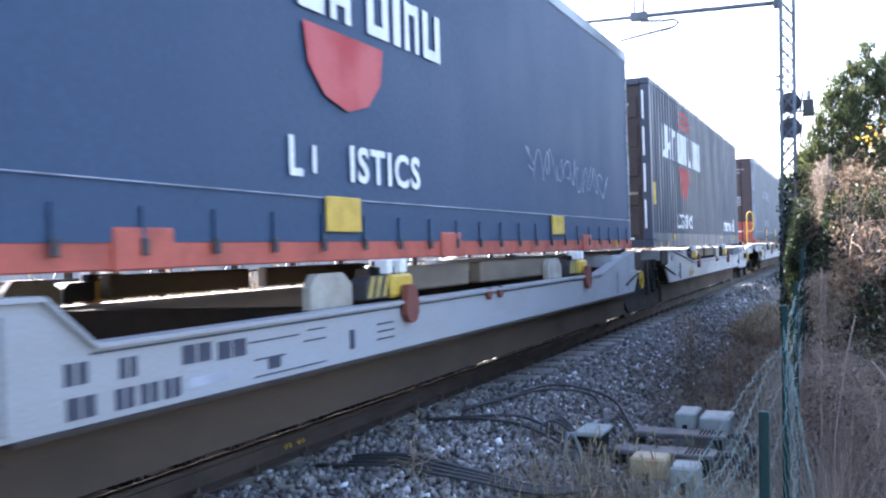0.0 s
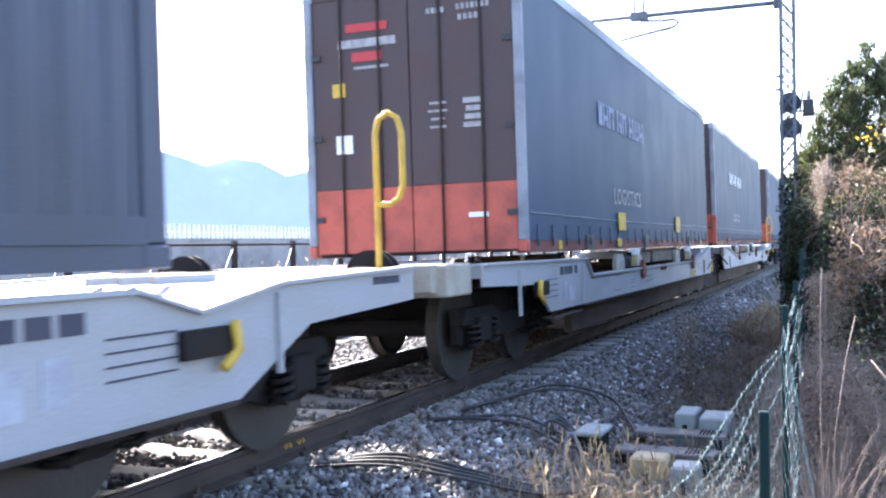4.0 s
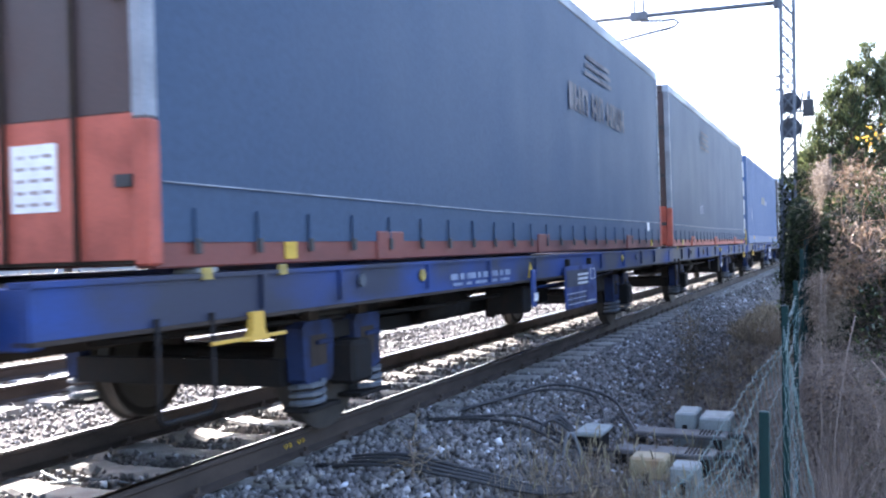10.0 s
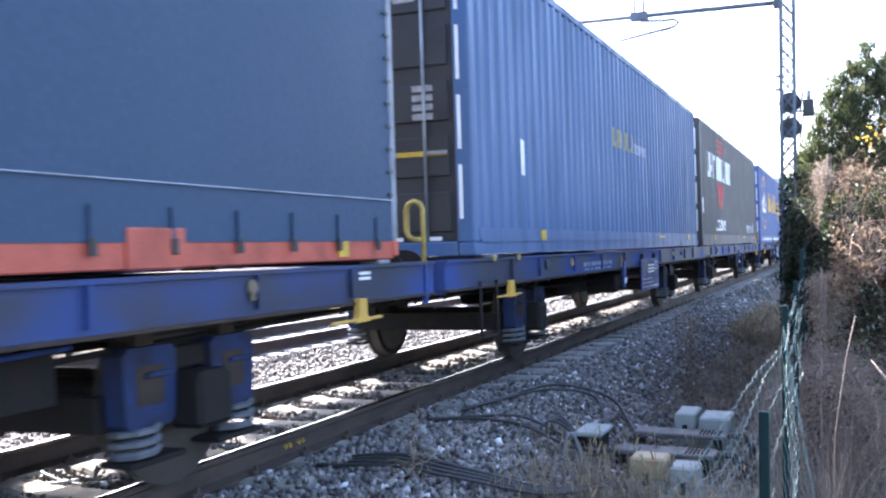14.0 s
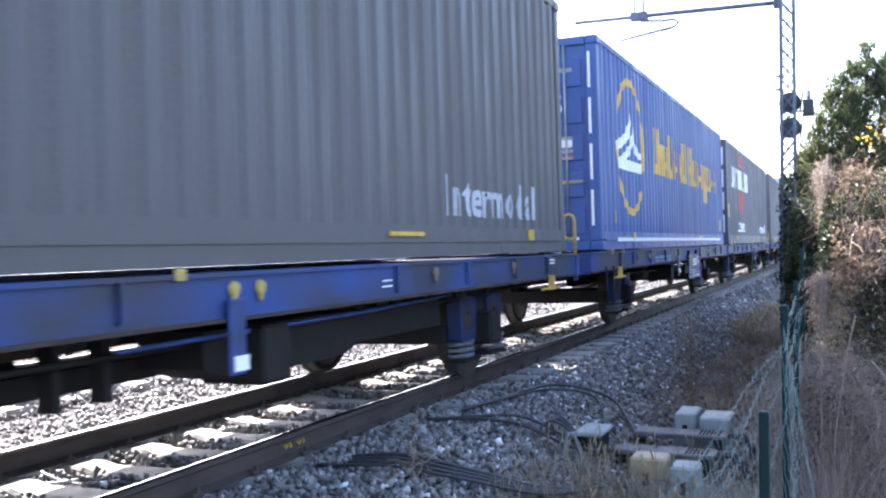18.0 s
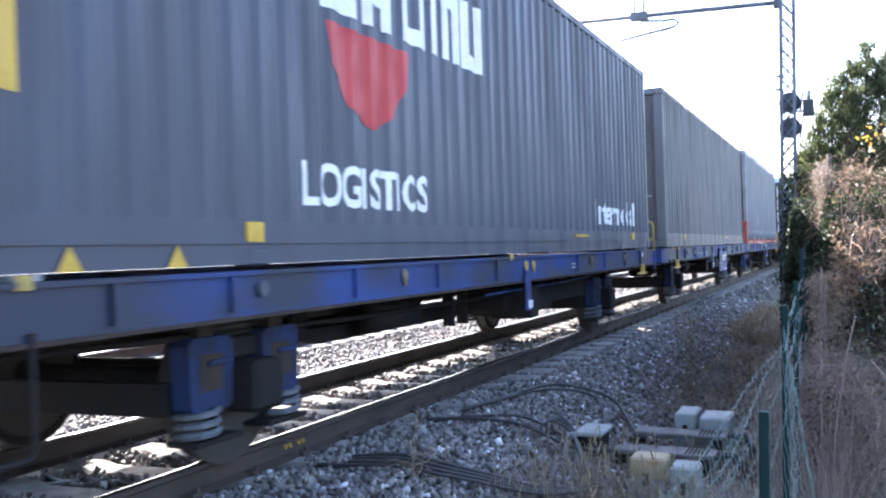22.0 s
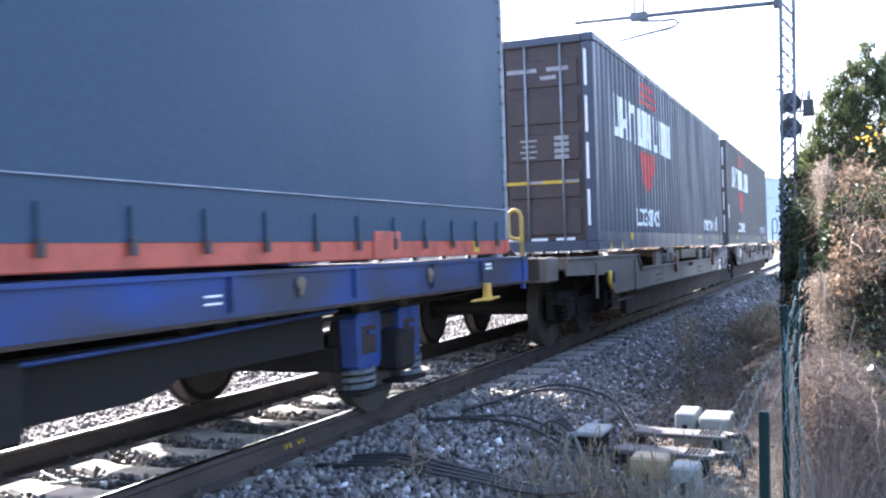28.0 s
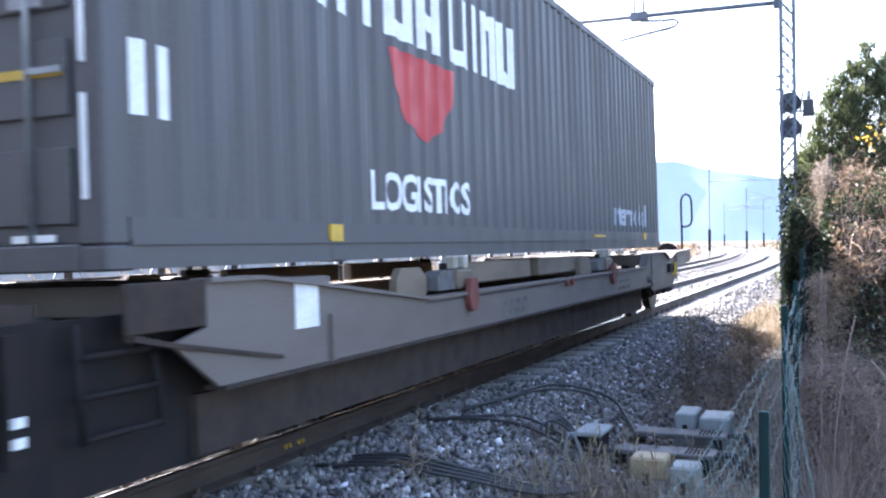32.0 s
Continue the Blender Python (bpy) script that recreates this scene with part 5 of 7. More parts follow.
        for z in () if clean else (0.48, 0.56):
            boxpart("white_tag", M_WHITE, w, (min(X(-14.72), X(-14.66)), max(X(-14.72), X(-14.66)), -1.32, -1.30, z, z + 0.04), "small white tag")
        boxpart("tag_bar", M_IRON, w, (min(X(-14.74), X(-14.64)), max(X(-14.74), X(-14.64)), -1.30, -1.27, 0.40, 0.92))
        for s in (-1, 1):
            bm = bmesh.new()
            prism(bm, [(X(-16.05), 0.95), (X(-13.3), 0.95), (X(-13.3), 0.40), (X(-13.5), 0.24), (X(-13.75), 0.17), (X(-16.24), 0.17), (X(-16.35), 0.30), (X(-16.33), 0.50), (X(-16.05), 0.77)], s * 1.16, s * 1.20)
            part("joint_skirt", bm, M_IRON, w, "dark side frame between the wagon halves")
        boxpart("joint_plate", M_RUST, w, (min(X(-15.0), X(-13.4)), max(X(-15.0), X(-13.4)), -1.1, 1.1, 0.90, 1.02))
    return w


def bogie(w, x, paint):
    bm = bmesh.new()
    for s in (-1, 1):
        prism(bm, [(x - 1.35, 0.52), (x - 1.25, 0.66), (x - 0.5, 0.66), (x - 0.3, 0.56), (x + 0.3, 0.56), (x + 0.5, 0.66), (x + 1.25, 0.66), (x + 1.35, 0.52), (x + 0.6, 0.50), (x + 0.4, 0.36), (x - 0.4, 0.36), (x - 0.6, 0.50)], s * 0.95, s * 1.07)
    box(bm, x - 0.25, x + 0.25, -1.0, 1.0, 0.50, 0.78)
    b = part("bogie_frame", bm, M_IRON, w, "dark cast bogie frame")
    for q in (-0.9, 0.9):
        wheelset(w, x + q)
        for s in (-1, 1):
            boxpart("axle_box", M_IRON, b, (x + q - 0.14, x + q + 0.14, min(s * 1.0, s * 1.14), max(s * 1.0, s * 1.14), 0.34, 0.58), "", 0.02)
            for dx in (-0.23, 0.23):
                bm = bmesh.new()
                coil(bm, x + q + dx, s * 1.10, 0.30, 0.53, 0.065, 0.019, 4)
                part("spring", bm, M_IRON, b, "dark coil spring")
            bm = bmesh.new()
            prism(bm, [(x + q - 0.42, 0.66), (x + q + 0.42, 0.66), (x + q + 0.40, 0.34), (x + q + 0.16, 0.27), (x + q - 0.16, 0.27), (x + q - 0.40, 0.34)], s * 0.93, s * 1.0)
            part("side_guard", bm, M_IRON, b)


def flat_wagon(label, first):
    """One two-axle half of a blue container flat, drawn from x = 0 at its load's near end."""
    w = thing("flat_wagon", label, "wagon", (6.86, 0, 0.0), "blue flat wagons of the train")
    a, b = (-0.75, 14.2) if first else (-0.48, 14.1)
    for s in (-1, 1):
        y = s * 1.28
        bm = bmesh.new()
        prism(bm, [(a, 1.10), (b, 1.10), (b, 0.88), (a, 0.88)], y, y - s * 0.025)
        sill = part("side_sill", bm, M_BLUESILL, w, "blue straight side sill")
        bm = bmesh.new()
        box(bm, a, b, min(y + s * 0.02, y - s * 0.12), max(y + s * 0.02, y - s * 0.12), 1.098, 1.122)
        part("top_flange", bm, M_BLUESILL, sill)
        bm = bmesh.new()
        box(bm, a, b, min(y + s * 0.02, y - s * 0.10), max(y + s * 0.02, y - s * 0.10), 0.86, 0.88)
        part("foot_flange", bm, M_RUST, sill)
        for x in (0.9, 1.8, 3.2, 4.6, 6.0, 8.9, 10.3, 11.6, 12.7):
            boxpart("stiffener", M_BLUESILL, sill, (x, x + 0.035, min(y, y + s * 0.03), max(y, y + s * 0.03), 0.91, 1.10))
        for x in (0.35, 13.15):
            boxpart("container_spigot", M_STEEL, w, (x, x + 0.16, min(s * 1.29, s * 1.13), max(s * 1.29, s * 1.13), 1.12, FLOOR), "", 0.006)
        for x in (2.1, 3.1, 10.2, 11.2) if first else (2.1,):
            bm = bmesh.new()
            lathe(bm, [(0.045, 0.0), (0.045, 0.02)], 12)
            bmesh.ops.translate(bm, verts=bm.verts, vec=(x, -1.31 if s < 0 else 1.29, 1.02))
            part("tie_ring", bm, M_STRIPE if x in (3.1, 10.2) else M_DISC, sill)
        # axle suspension: guards, spring and box
        if not first:
            for x in (3.94, 6.85, 7.10, 9.58, 11.52):
                bm = bmesh.new()
                lathe(bm, [(0.0, 0.0), (0.038, 0.003), (0.045, 0.02), (0.03, 0.024)], 12)
                bmesh.ops.translate(bm, verts=bm.verts, vec=(x + 0.04, -1.31 if s < 0 else 1.286, 1.03))
                box(bm, x + 0.02, x + 0.06, min(s * 1.285, s * 1.305), max(s * 1.285, s * 1.305), 0.955, 1.03, 0.006)
                part("tie_latch", bm, M_STRIPE if 6 < x < 8 else M_TAN, sill, "dull yellow tie-down latch" if 6 < x < 8 else "grimy brown tie-down latch")
        for xw in (2.38, 11.42):
            boxpart("axle_box", M_IRON, w, (xw - 0.15, xw + 0.15, min(s * 0.92, s * 1.15), max(s * 0.92, s * 1.15), 0.30, 0.60), "", 0.03)
            boxpart("bridge", M_IRON, w, (xw - 0.17, xw + 0.17, min(s * 0.88, s * 0.96), max(s * 0.88, s * 0.96), 0.61, 0.73), "", 0.01)
            for k in (-1, 1):
                x = xw + k * 0.36
                bm = bmesh.new()
                prism(bm, [(x - 0.21, 0.72), (x - 0.17, 0.76), (x + 0.17, 0.76), (x + 0.21, 0.72), (x + 0.19, 0.38), (x + 0.15, 0.345), (x - 0.15, 0.345), (x - 0.19, 0.38)], s * 0.87, s * 1.00)
                casing = part("spring_casing", bm, M_GRIMY, w, "grimy blue spring casing")
                # no real hollow: a dark plate on the face paints in its shade
                boxpart("recess", M_RUST, casing, (x - 0.11, x + 0.10, min(s * 1.00, s * 1.004), max(s * 1.00, s * 1.004), 0.46, 0.665))
                boxpart("rim", M_GRIMY, casing, (x - 0.05, x + 0.15, min(s * 1.005, s * 1.025), max(s * 1.005, s * 1.025), 0.60, 0.63), "", 0.004)
                bm = bmesh.new()
                coil(bm, xw + k * 0.42, s * 0.94, 0.195, 0.36, 0.115, 0.02, 3)
                part("spring", bm, M_MAST, w, "pale coil spring")
                boxpart("spring_foot", M_IRON, w, (x - 0.20, x + 0.24, min(s * 0.82, s * 1.03), max(s * 0.82, s * 1.03), 0.165, 0.195), "", 0.006)
                boxpart("hanger", M_RUST, w, (x - 0.07, x + 0.07, min(s * 0.90, s * 0.97), max(s * 0.90, s * 0.97), 0.755, 0.90), "", 0.008)
    for xw in (2.38, 11.42):
        wheelset(w, xw)
        boxpart("axle_beam", M_IRON, w, (xw - 0.55, xw + 0.55, -0.95, 0.95, 0.80, 0.94))
        for s in (-1, 1):
            boxpart("brake_block", M_IRON, w, (xw + s * 0.56 - 0.05, xw + s * 0.56 + 0.05, -0.85, 0.85, 0.34, 0.52))
    # deck frame
    bm = bmesh.new()
    for y in (-0.35, 0.35):
        box(bm, a + 0.1, b - 0.1, y - 0.06, y + 0.06, 0.71, 1.08)
    part("centre_beam", bm, M_RUST, w)
    bm = bmesh.new()
    prism(bm, [(3.2, 0.64), (9.0, 0.64), (8.5, 0.52), (4.0, 0.52)], -0.55, -0.50)
    part("belly_frame", bm, M_IRON, w, "dark belly frame")
    for x in (3.6, 4.9, 5.7, 7.2, 8.3):
        boxpart("belly_strut", M_IRON, w, (x, x + 0.22, -0.56, -0.5, 0.58, 0.82))
    bm = bmesh.new()
    tube(bm, [(3.0, 0.0, 0.62), (6.6, 0.0, 0.58)], 0.09, 12)
    part("brake_cylinder", bm, M_IRON, w, "dark brake cylinder", True)
    boxpart("valve_gear", M_IRON, w, (7.7, 8.1, -0.8, -0.3, 0.52, 0.78), "", 0.02)
    for x in (0.2, 3.9, 6.8, 9.8, 13.4):
        boxpart("cross_beam", M_BLUEPAINT, w, (x - 0.1, x + 0.1, -1.25, 1.25, 0.86, 1.08))
    for x in (a, b - 0.1):
        boxpart("head_stock", M_BLUEPAINT, w, (x, x + 0.1, -1.25, 1.25, 0.84, 1.10), "blue head stock", 0.008)
    # unseen plates, added to stop sun falling through the open deck ends
    for x0, x1 in ((a + 0.1, 1.6), (11.9, b - 0.1)):
        boxpart("end_floor", M_RUST, w, (x0, x1, -1.25, 1.25, 1.082, 1.096), "unseen floor plate added over the end to block the sun")
    out = a if first else b
    k = -1 if first else 1
    for s in (-1, 1):
        bm = bmesh.new()
        lathe(bm, [(0.09, 0), (0.09, 0.30), (0.22, 0.32), (0.22, 0.35), (0.1, 0.36)], 18)
        bmesh.ops.rotate(bm, verts=bm.verts, cent=(0, 0, 0), matrix=Matrix.Rotation(radians(-90 * k), 3, "Z"))
        bmesh.ops.translate(bm, verts=bm.verts, vec=(out, s * 0.875, 1.0))
        part("buffer", bm, M_IRON, w, "round dark buffer")
    tubepart("coupling", M_IRON, w, [(out, 0, 0.92), (out + k * 0.3, 0, 0.78), (out + k * 0.5, 0, 0.84)], 0.045)
    # brake gear
    bm = bmesh.new()
    tube(bm, [(4.4, -0.75, 0.69), (5.2, -0.75, 0.69)], 0.13, 14)
    part("air_tank", bm, M_IRON, w, "dark air tank", True)
    tubepart("brake_rod", M_RUST, w, [(2.9, -0.2, 0.50), (5.0, -0.2, 0.58), (9.0, -0.2, 0.58), (10.9, -0.2, 0.50)], 0.022)
    tubepart("brake_pipe", M_IRON, w, [(0.0, -0.9, 0.80), (4.0, -0.9, 0.72), (9.5, -0.9, 0.72), (13.6, -0.9, 0.80)], 0.018, "thin brake pipe")
    # yellow foot stop and step under the end
    x = 0.76 if first else 12.75
    bm = bmesh.new()
    prism(bm, [(x, 0.90), (x + 0.10, 0.90), (x + 0.11, 0.80), (x + 0.15, 0.745), (x - 0.05, 0.745), (x - 0.01, 0.80)], -1.33, -1.29)
    box(bm, x - 0.36, x + 0.34, -1.325, -1.305, 0.752, 0.772, 0.004)
    part("yellow_stop", bm, M_GOLD, w, "orange-yellow hinged stop with a crossbar")
    for x in (0.36, 1.08) if first else (0.36, 6.4):
        boxpart("side_label", M_STRIPE, w, (x, x + 0.08, -1.302, -1.285, 1.09, 1.15))
    bm = bmesh.new()
    tube(bm, [(0.0, -1.30, 0.92), (0.0, -1.30, 0.45), (0.03, -1.30, 0.42), (0.40, -1.30, 0.42), (0.43, -1.30, 0.45), (0.43, -1.30, 0.92)], 0.014, 6)
    part("step", bm, M_IRON, w, "hanging step", True)
    if first:
        bm = bmesh.new()
        prism(bm, [(6.98, 0.98), (8.42, 0.98), (8.42, 0.49), (6.98, 0.49)], -1.33, -1.345)
        panel = part("info_panel", bm, M_BLUEPAINT, w, "hanging blue information panel")
        bm = bmesh.new()
        box(bm, 7.03, 8.0, -1.349, -1.3455, 0.74, 0.93)
        part("table_field", bm, M_DARKMARK, panel)
        for q in range(3):
            boxpart("data_bar", M_WHITE, panel, (7.5, 8.0 - 0.02 * q, -1.353, -1.3495, 0.86 - 0.05 * q, 0.885 - 0.05 * q))
        for q in range(3):
            boxpart("data_line", M_WHITE, panel, (7.05 + 0.0 * q, 7.9, -1.349, -1.3455, 0.66 - 0.06 * q, 0.666 - 0.06 * q))
        for q in range(8):
            boxpart("data_bar", M_GHOST, panel, (7.1 + 0.2 * (q % 4), 7.24 + 0.2 * (q % 4), -1.349, -1.3455, 0.615 - 0.06 * (q // 4), 0.645 - 0.06 * (q // 4)))
        for z in (0.80, 0.92):
            boxpart("data_line", M_WHITE, panel, (8.12, 8.34, -1.349, -1.3455, z, z + 0.008))
        for x in (8.12, 8.33):
            boxpart("data_line", M_WHITE, panel, (x, x + 0.01, -1.349, -1.3455, 0.80, 0.928))
        boxpart("lever_plate", M_BLUEPAINT, w, (5.80, 5.92, -1.33, -1.30, 0.60, 0.98), "blue hanging bracket", 0.008)
        boxpart("white_tag", M_WHITE, w, (5.82, 5.95, -1.336, -1.331, 0.66, 0.74), "white tag")
        boxpart("equipment_box", M_IRON, w, (6.0, 6.3, -1.15, -0.75, 0.52, 0.80), "dark equipment box", 0.02)
        boxpart("data_line", M_WHITE, panel, (7.85, 8.35, -1.349, -1.3455, 0.53, 0.545))
        for x in (7.2, 8.2):
            boxpart("panel_bracket", M_IRON, w, (x, x + 0.05, -1.33, -1.28, 0.74, 1.06))
        bm = bmesh.new()
        prism(bm, [(5.77, 0.90), (5.97, 0.90), (5.87, 1.06)], -1.284, -1.288)
        part("warning_triangle", bm, M_YELLOW, w, "yellow warning triangle")
        x = 3.7
        for wide in (0.16, 0.09, 0.21, 0.07, 0.14, 0.19, 0.10, 0.15):
            boxpart("number_bar", M_FADED, w, (x, x + wide, -1.287, -1.283, 0.955, 1.005))
            x += wide + 0.06
        x = 3.75
        for wide in (0.22, 0.12, 0.30, 0.18, 0.26):
            boxpart("data_bar", M_FADED, w, (x, x + wide, -1.287, -1.283, 0.905, 0.93))
            x += wide + 0.09
    else:
        boxpart("brake_lever_plate", M_BLUEPAINT, w, (6.80, 6.94, -1.33, -1.30, 0.58, 0.98), "blue hanging bracket", 0.008)
        boxpart("white_tag", M_WHITE, w, (6.82, 6.95, -1.336, -1.331, 0.60, 0.68), "white tag")
        boxpart("equipment_box", M_IRON, w, (7.3, 7.6, -1.2, -0.75, 0.46, 0.80), "dark equipment box", 0.02)
        bm = bmesh.new()
        prism(bm, [(7.0, 0.79), (8.85, 0.79), (8.87, 0.60), (8.75, 0.52), (8.5, 0.49), (7.3, 0.49), (7.0, 0.58)], -1.0, -0.55)
        part("brake_reservoir", bm, M_IRON, w, "dark rounded tank under the floor")
        for q in range(2):
            boxpart("number_bar", M_WHITE, w, (12.84, 13.00, -1.287, -1.283, 1.02 + 0.035 * q, 1.04 + 0.035 * q))
            boxpart("data_line", M_WHITE, w, (8.69, 8.84, -1.287, -1.283, 0.955 + 0.04 * q, 0.967 + 0.04 * q))
    # brake rigging inside the second axle: a dark plate with a row of holes above it
    boxpart("rigging_plate", M_IRON, w, (8.88, 10.45, -0.97, -0.93, 0.55, 0.79), "", 0.006)
    for x in (8.9, 9.22, 9.48, 9.80, 10.1, 10.28):
        boxpart("hanger", M_IRON, w, (x, x + (0.22 if x in (9.22, 9.80) else 0.10), -0.97, -0.91, 0.79, 0.87))
    tubepart("blue_rod", M_BLUEPAINT, w, [(6.2, -1.10, 0.765), (8.8, -1.10, 0.782), (10.4, -1.10, 0.82)], 0.014, "thin blue rod under the sill")
    if not first:
        handrail(w, 13.93, -1.28, M_STRIPE, 1, 0.47)
        boxpart("handrail_foot", M_BLUEPAINT, w, (13.91, 13.95, -1.30, -1.26, 0.80, 1.1))
    for x in (6.1, 6.45):
        boxpart("hanger", M_IRON, w, (x, x + 0.06, -0.8, -0.7, 0.48, 0.9))
    return w


# ---------- put the train together: build each kind once, then copy ----------
def middle(i):
    return (NEAR[i] + FAR[i]) / 2


CARRIED = []                       # (thing, way along the train, height)


def place_load(ob, i):
    CARRIED.append((ob, middle(i) + {7: -0.1, 12: 0.12}.get(i, 0.0), FLOOR))


def again(ob, label=""):
    c = copy_thing(ob, ob.matrix_basis)
    for o, q in zip((ob, *ob.children_recursive), (c, *c.children_recursive)):
        if o.name in ORG:
            ORG[q.name] = ORG[o.name]
    if label:
        c["label"] = label
    return c


dark = corrugated_container("dark navy corrugated container with white lettering", M_NAVY, M_DOOR, "dark")
place_load(dark, 1)
place_load(again(dark), 9)
plain_dark = again(dark, "dark navy corrugated container with faded lettering and dusty doors")
for ob in [o for o in plain_dark.children if o.name.startswith("warning_label")]:
    bpy.data.objects.remove(ob)
place_load(plain_dark, 12)
slate = corrugated_container("weathered slate-grey corrugated container with white lettering", M_SLATE, M_SLATE, "dark_bars")
place_load(slate, 7)
place_load(again(slate, "dark slate corrugated container at the end of the train"), 13)
place_load(corrugated_container("faded blue corrugated container with a small yellow name", M_MIDBLUE, M_BLACK, "faded"), 6)
place_load(corrugated_container("bright blue corrugated container with a yellow ring emblem", M_BRIGHT, M_BRIGHT, "bright"), 8)
place_load(corrugated_container("plain weathered grey corrugated container", M_GREYBOX, M_SLATE, "plain"), 10)
for i, label, mat, style, top in ((0, "dark curtain-sided trailer with a red side rail and spray-painted scrawl", M_CURTAIN, "legs", 4.10),
                             (2, "blue-grey curtain-sided trailer with black and red rear doors", M_CURTAIN2, "dull", 4.15),
                             (3, "blue-grey curtain-sided trailer with white lettering", M_CURTAIN2, "dull_words", 4.18),
                             (4, "dark blue curtain-sided body with labelled red-banded doors", M_CURTAIN, "labels", 4.20),
                             (5, "dark blue curtain-sided body with a red side rail", M_CURTAIN, "red", 4.18),
                             (11, "blue-grey curtain-sided body with a red side rail", M_CURTAIN2, "red", 4.17)):
    place_load(curtain_body(label, mat, style, round(FAR[i] - NEAR[i], 2), top), i)

CARRIED.append((pocket_wagon("white pocket wagon half with a low side sill", M_WHITEPAINT, False, 1, True, "numbers"), NEAR[0] + 5.4, 0.0))
CARRIED.append((pocket_wagon("white pocket wagon half with yellow warning triangles on its sill", M_WHITEPAINT, False, 1, True, "data"), NEAR[2] + 5.4, 0.0))
CARRIED.append((pocket_wagon("white pocket wagon half with an end platform and yellow handrail", M_WHITEPAINT, True, 1, False, "hatch"), FAR[1] - 5.4, 0.0))
CARRIED.append((pocket_wagon("white pocket wagon half with a plain sill and yellow handrail", M_WHITEPAINT, True, 1, False, "label"), FAR[3] - 5.4, 0.0))
CARRIED.append((pocket_wagon("dull grey stained pocket wagon half", M_GREYPAINT, False, 0, True), NEAR[12] + 5.4, 0.0))
CARRIED.append((pocket_wagon("dull grey pocket wagon half that ends the train", M_GREYPAINT, True, 0, False), FAR[13] - 5.4, 0.0))
flat1 = flat_wagon("blue two-axle flat wagon with a hanging information panel", True)
flat2 = flat_wagon("blue two-axle flat wagon coupled close behind its twin", False)
for i in (4, 6, 8, 10):
    CARRIED.append((flat1 if i == 4 else again(flat1), NEAR[i] + 6.86, 0.0))
for i in (5, 7, 9):
    CARRIED.append((flat2 if i == 5 else again(flat2), NEAR[i] + 6.86, 0.0))
clean_flat = again(flat2, "blue two-axle flat wagon with cleaner bright blue spring casings")
for ob in clean_flat.children_recursive:
    if ob.name.startswith(("spring_casing", "rim")):
        ob.material_slots[0].link = "OBJECT"
        ob.material_slots[0].material = M_BLUEPAINT
        if ob.get("label"):
            ob["label"] = "bright blue spring casing"
CARRIED.append((clean_flat, NEAR[11] + 6.86, 0.0))

# ---------- lineside: mast, boxes, cables, fence and plants ----------
def lattice_mast(x, y, height, w, label, arms):
    m = thing("catenary_mast", label, "mast", (x, y, 0), "catenary masts")
    z0 = ground_z(x, y) - 0.1
    for sx in (-1, 1):
        for sy in (-1, 1):
            boxpart("leg", M_MAST, m, (x + sx * w / 2 - 0.027, x + sx * w / 2 + 0.027, y + sy * w / 2 - 0.027, y + sy * w / 2 + 0.027, z0, height))
    step = w * 1.25
    for face in range(4):
        bm = bmesh.new()
        z, flip = z0, 1
        while z < height - step:
            a, b = -w / 2 * flip, w / 2 * flip
            if face < 2:
                yy = y + (w / 2 if face else -w / 2)
                tube(bm, [(x + a, yy, z), (x + b, yy, z + step)], 0.012, 5)
                tube(bm, [(x - a, yy, z), (x - b, yy, z + step)], 0.012, 5)
            else:
                xx = x + (w / 2 if face == 3 else -w / 2)
                tube(bm, [(xx, y + a, z), (xx, y + b, z + step)], 0.012, 5)
                tube(bm, [(xx, y - a, z), (xx, y - b, z + step)], 0.012, 5)
            z += step
            flip = -flip
        part("lattice", bm, M_MAST, m, "crossed lattice bars")
    for z in (4.05, 4.3) if arms else ():
        boxpart("bracket", M_MAST, m, (x - 0.03, x + 0.03, y + w / 2, y + w / 2 + 0.11, z, z + 0.04))
    return m


MX, MY = 19.25, -3.25
mast = lattice_mast(MX, MY, 7.2, 0.23, "grey lattice catenary mast beside the track", True)
tubepart("cross_beam", M_MAST, mast, [(MX, MY + 0.1, 5.69), (MX, 0.78, 5.69)], 0.045, "horizontal tube over the track", 10)
boxpart("beam_clamp", M_MAST, mast, (MX - 0.08, MX + 0.08, MY + 0.08, MY + 0.24, 5.59, 5.79), "", 0.01)
for yy, nm in ((-0.42, "hanger"), (-0.60, "hanger")):
    tubepart(nm, M_MAST, mast, [(MX, yy, 5.70), (MX, yy, 6.35)], 0.022)
boxpart("hanger_clamp", M_MAST, mast, (MX - 0.07, MX + 0.07, -0.68, -0.34, 5.60, 5.77), "", 0.01)
bm = bmesh.new()
for k in range(5):
    tube(bm, [(MX, -0.72 - 0.05 * k, 5.57), (MX, -0.75 - 0.05 * k, 5.57)], 0.06 if k % 2 == 0 else 0.035, 10)
part("insulator", bm, M_WHITE, mast, "ribbed pale insulator")
tubepart("steady_arm", M_MAST, mast, [(MX, -0.55, 5.60), (MX, -0.95, 5.56), (MX, -1.18, 5.57), (MX, -1.27, 5.50), (MX, -1.18, 5.42), (MX, -0.7, 5.34), (MX, -0.08, 5.24)], 0.03, "curved steady arm")
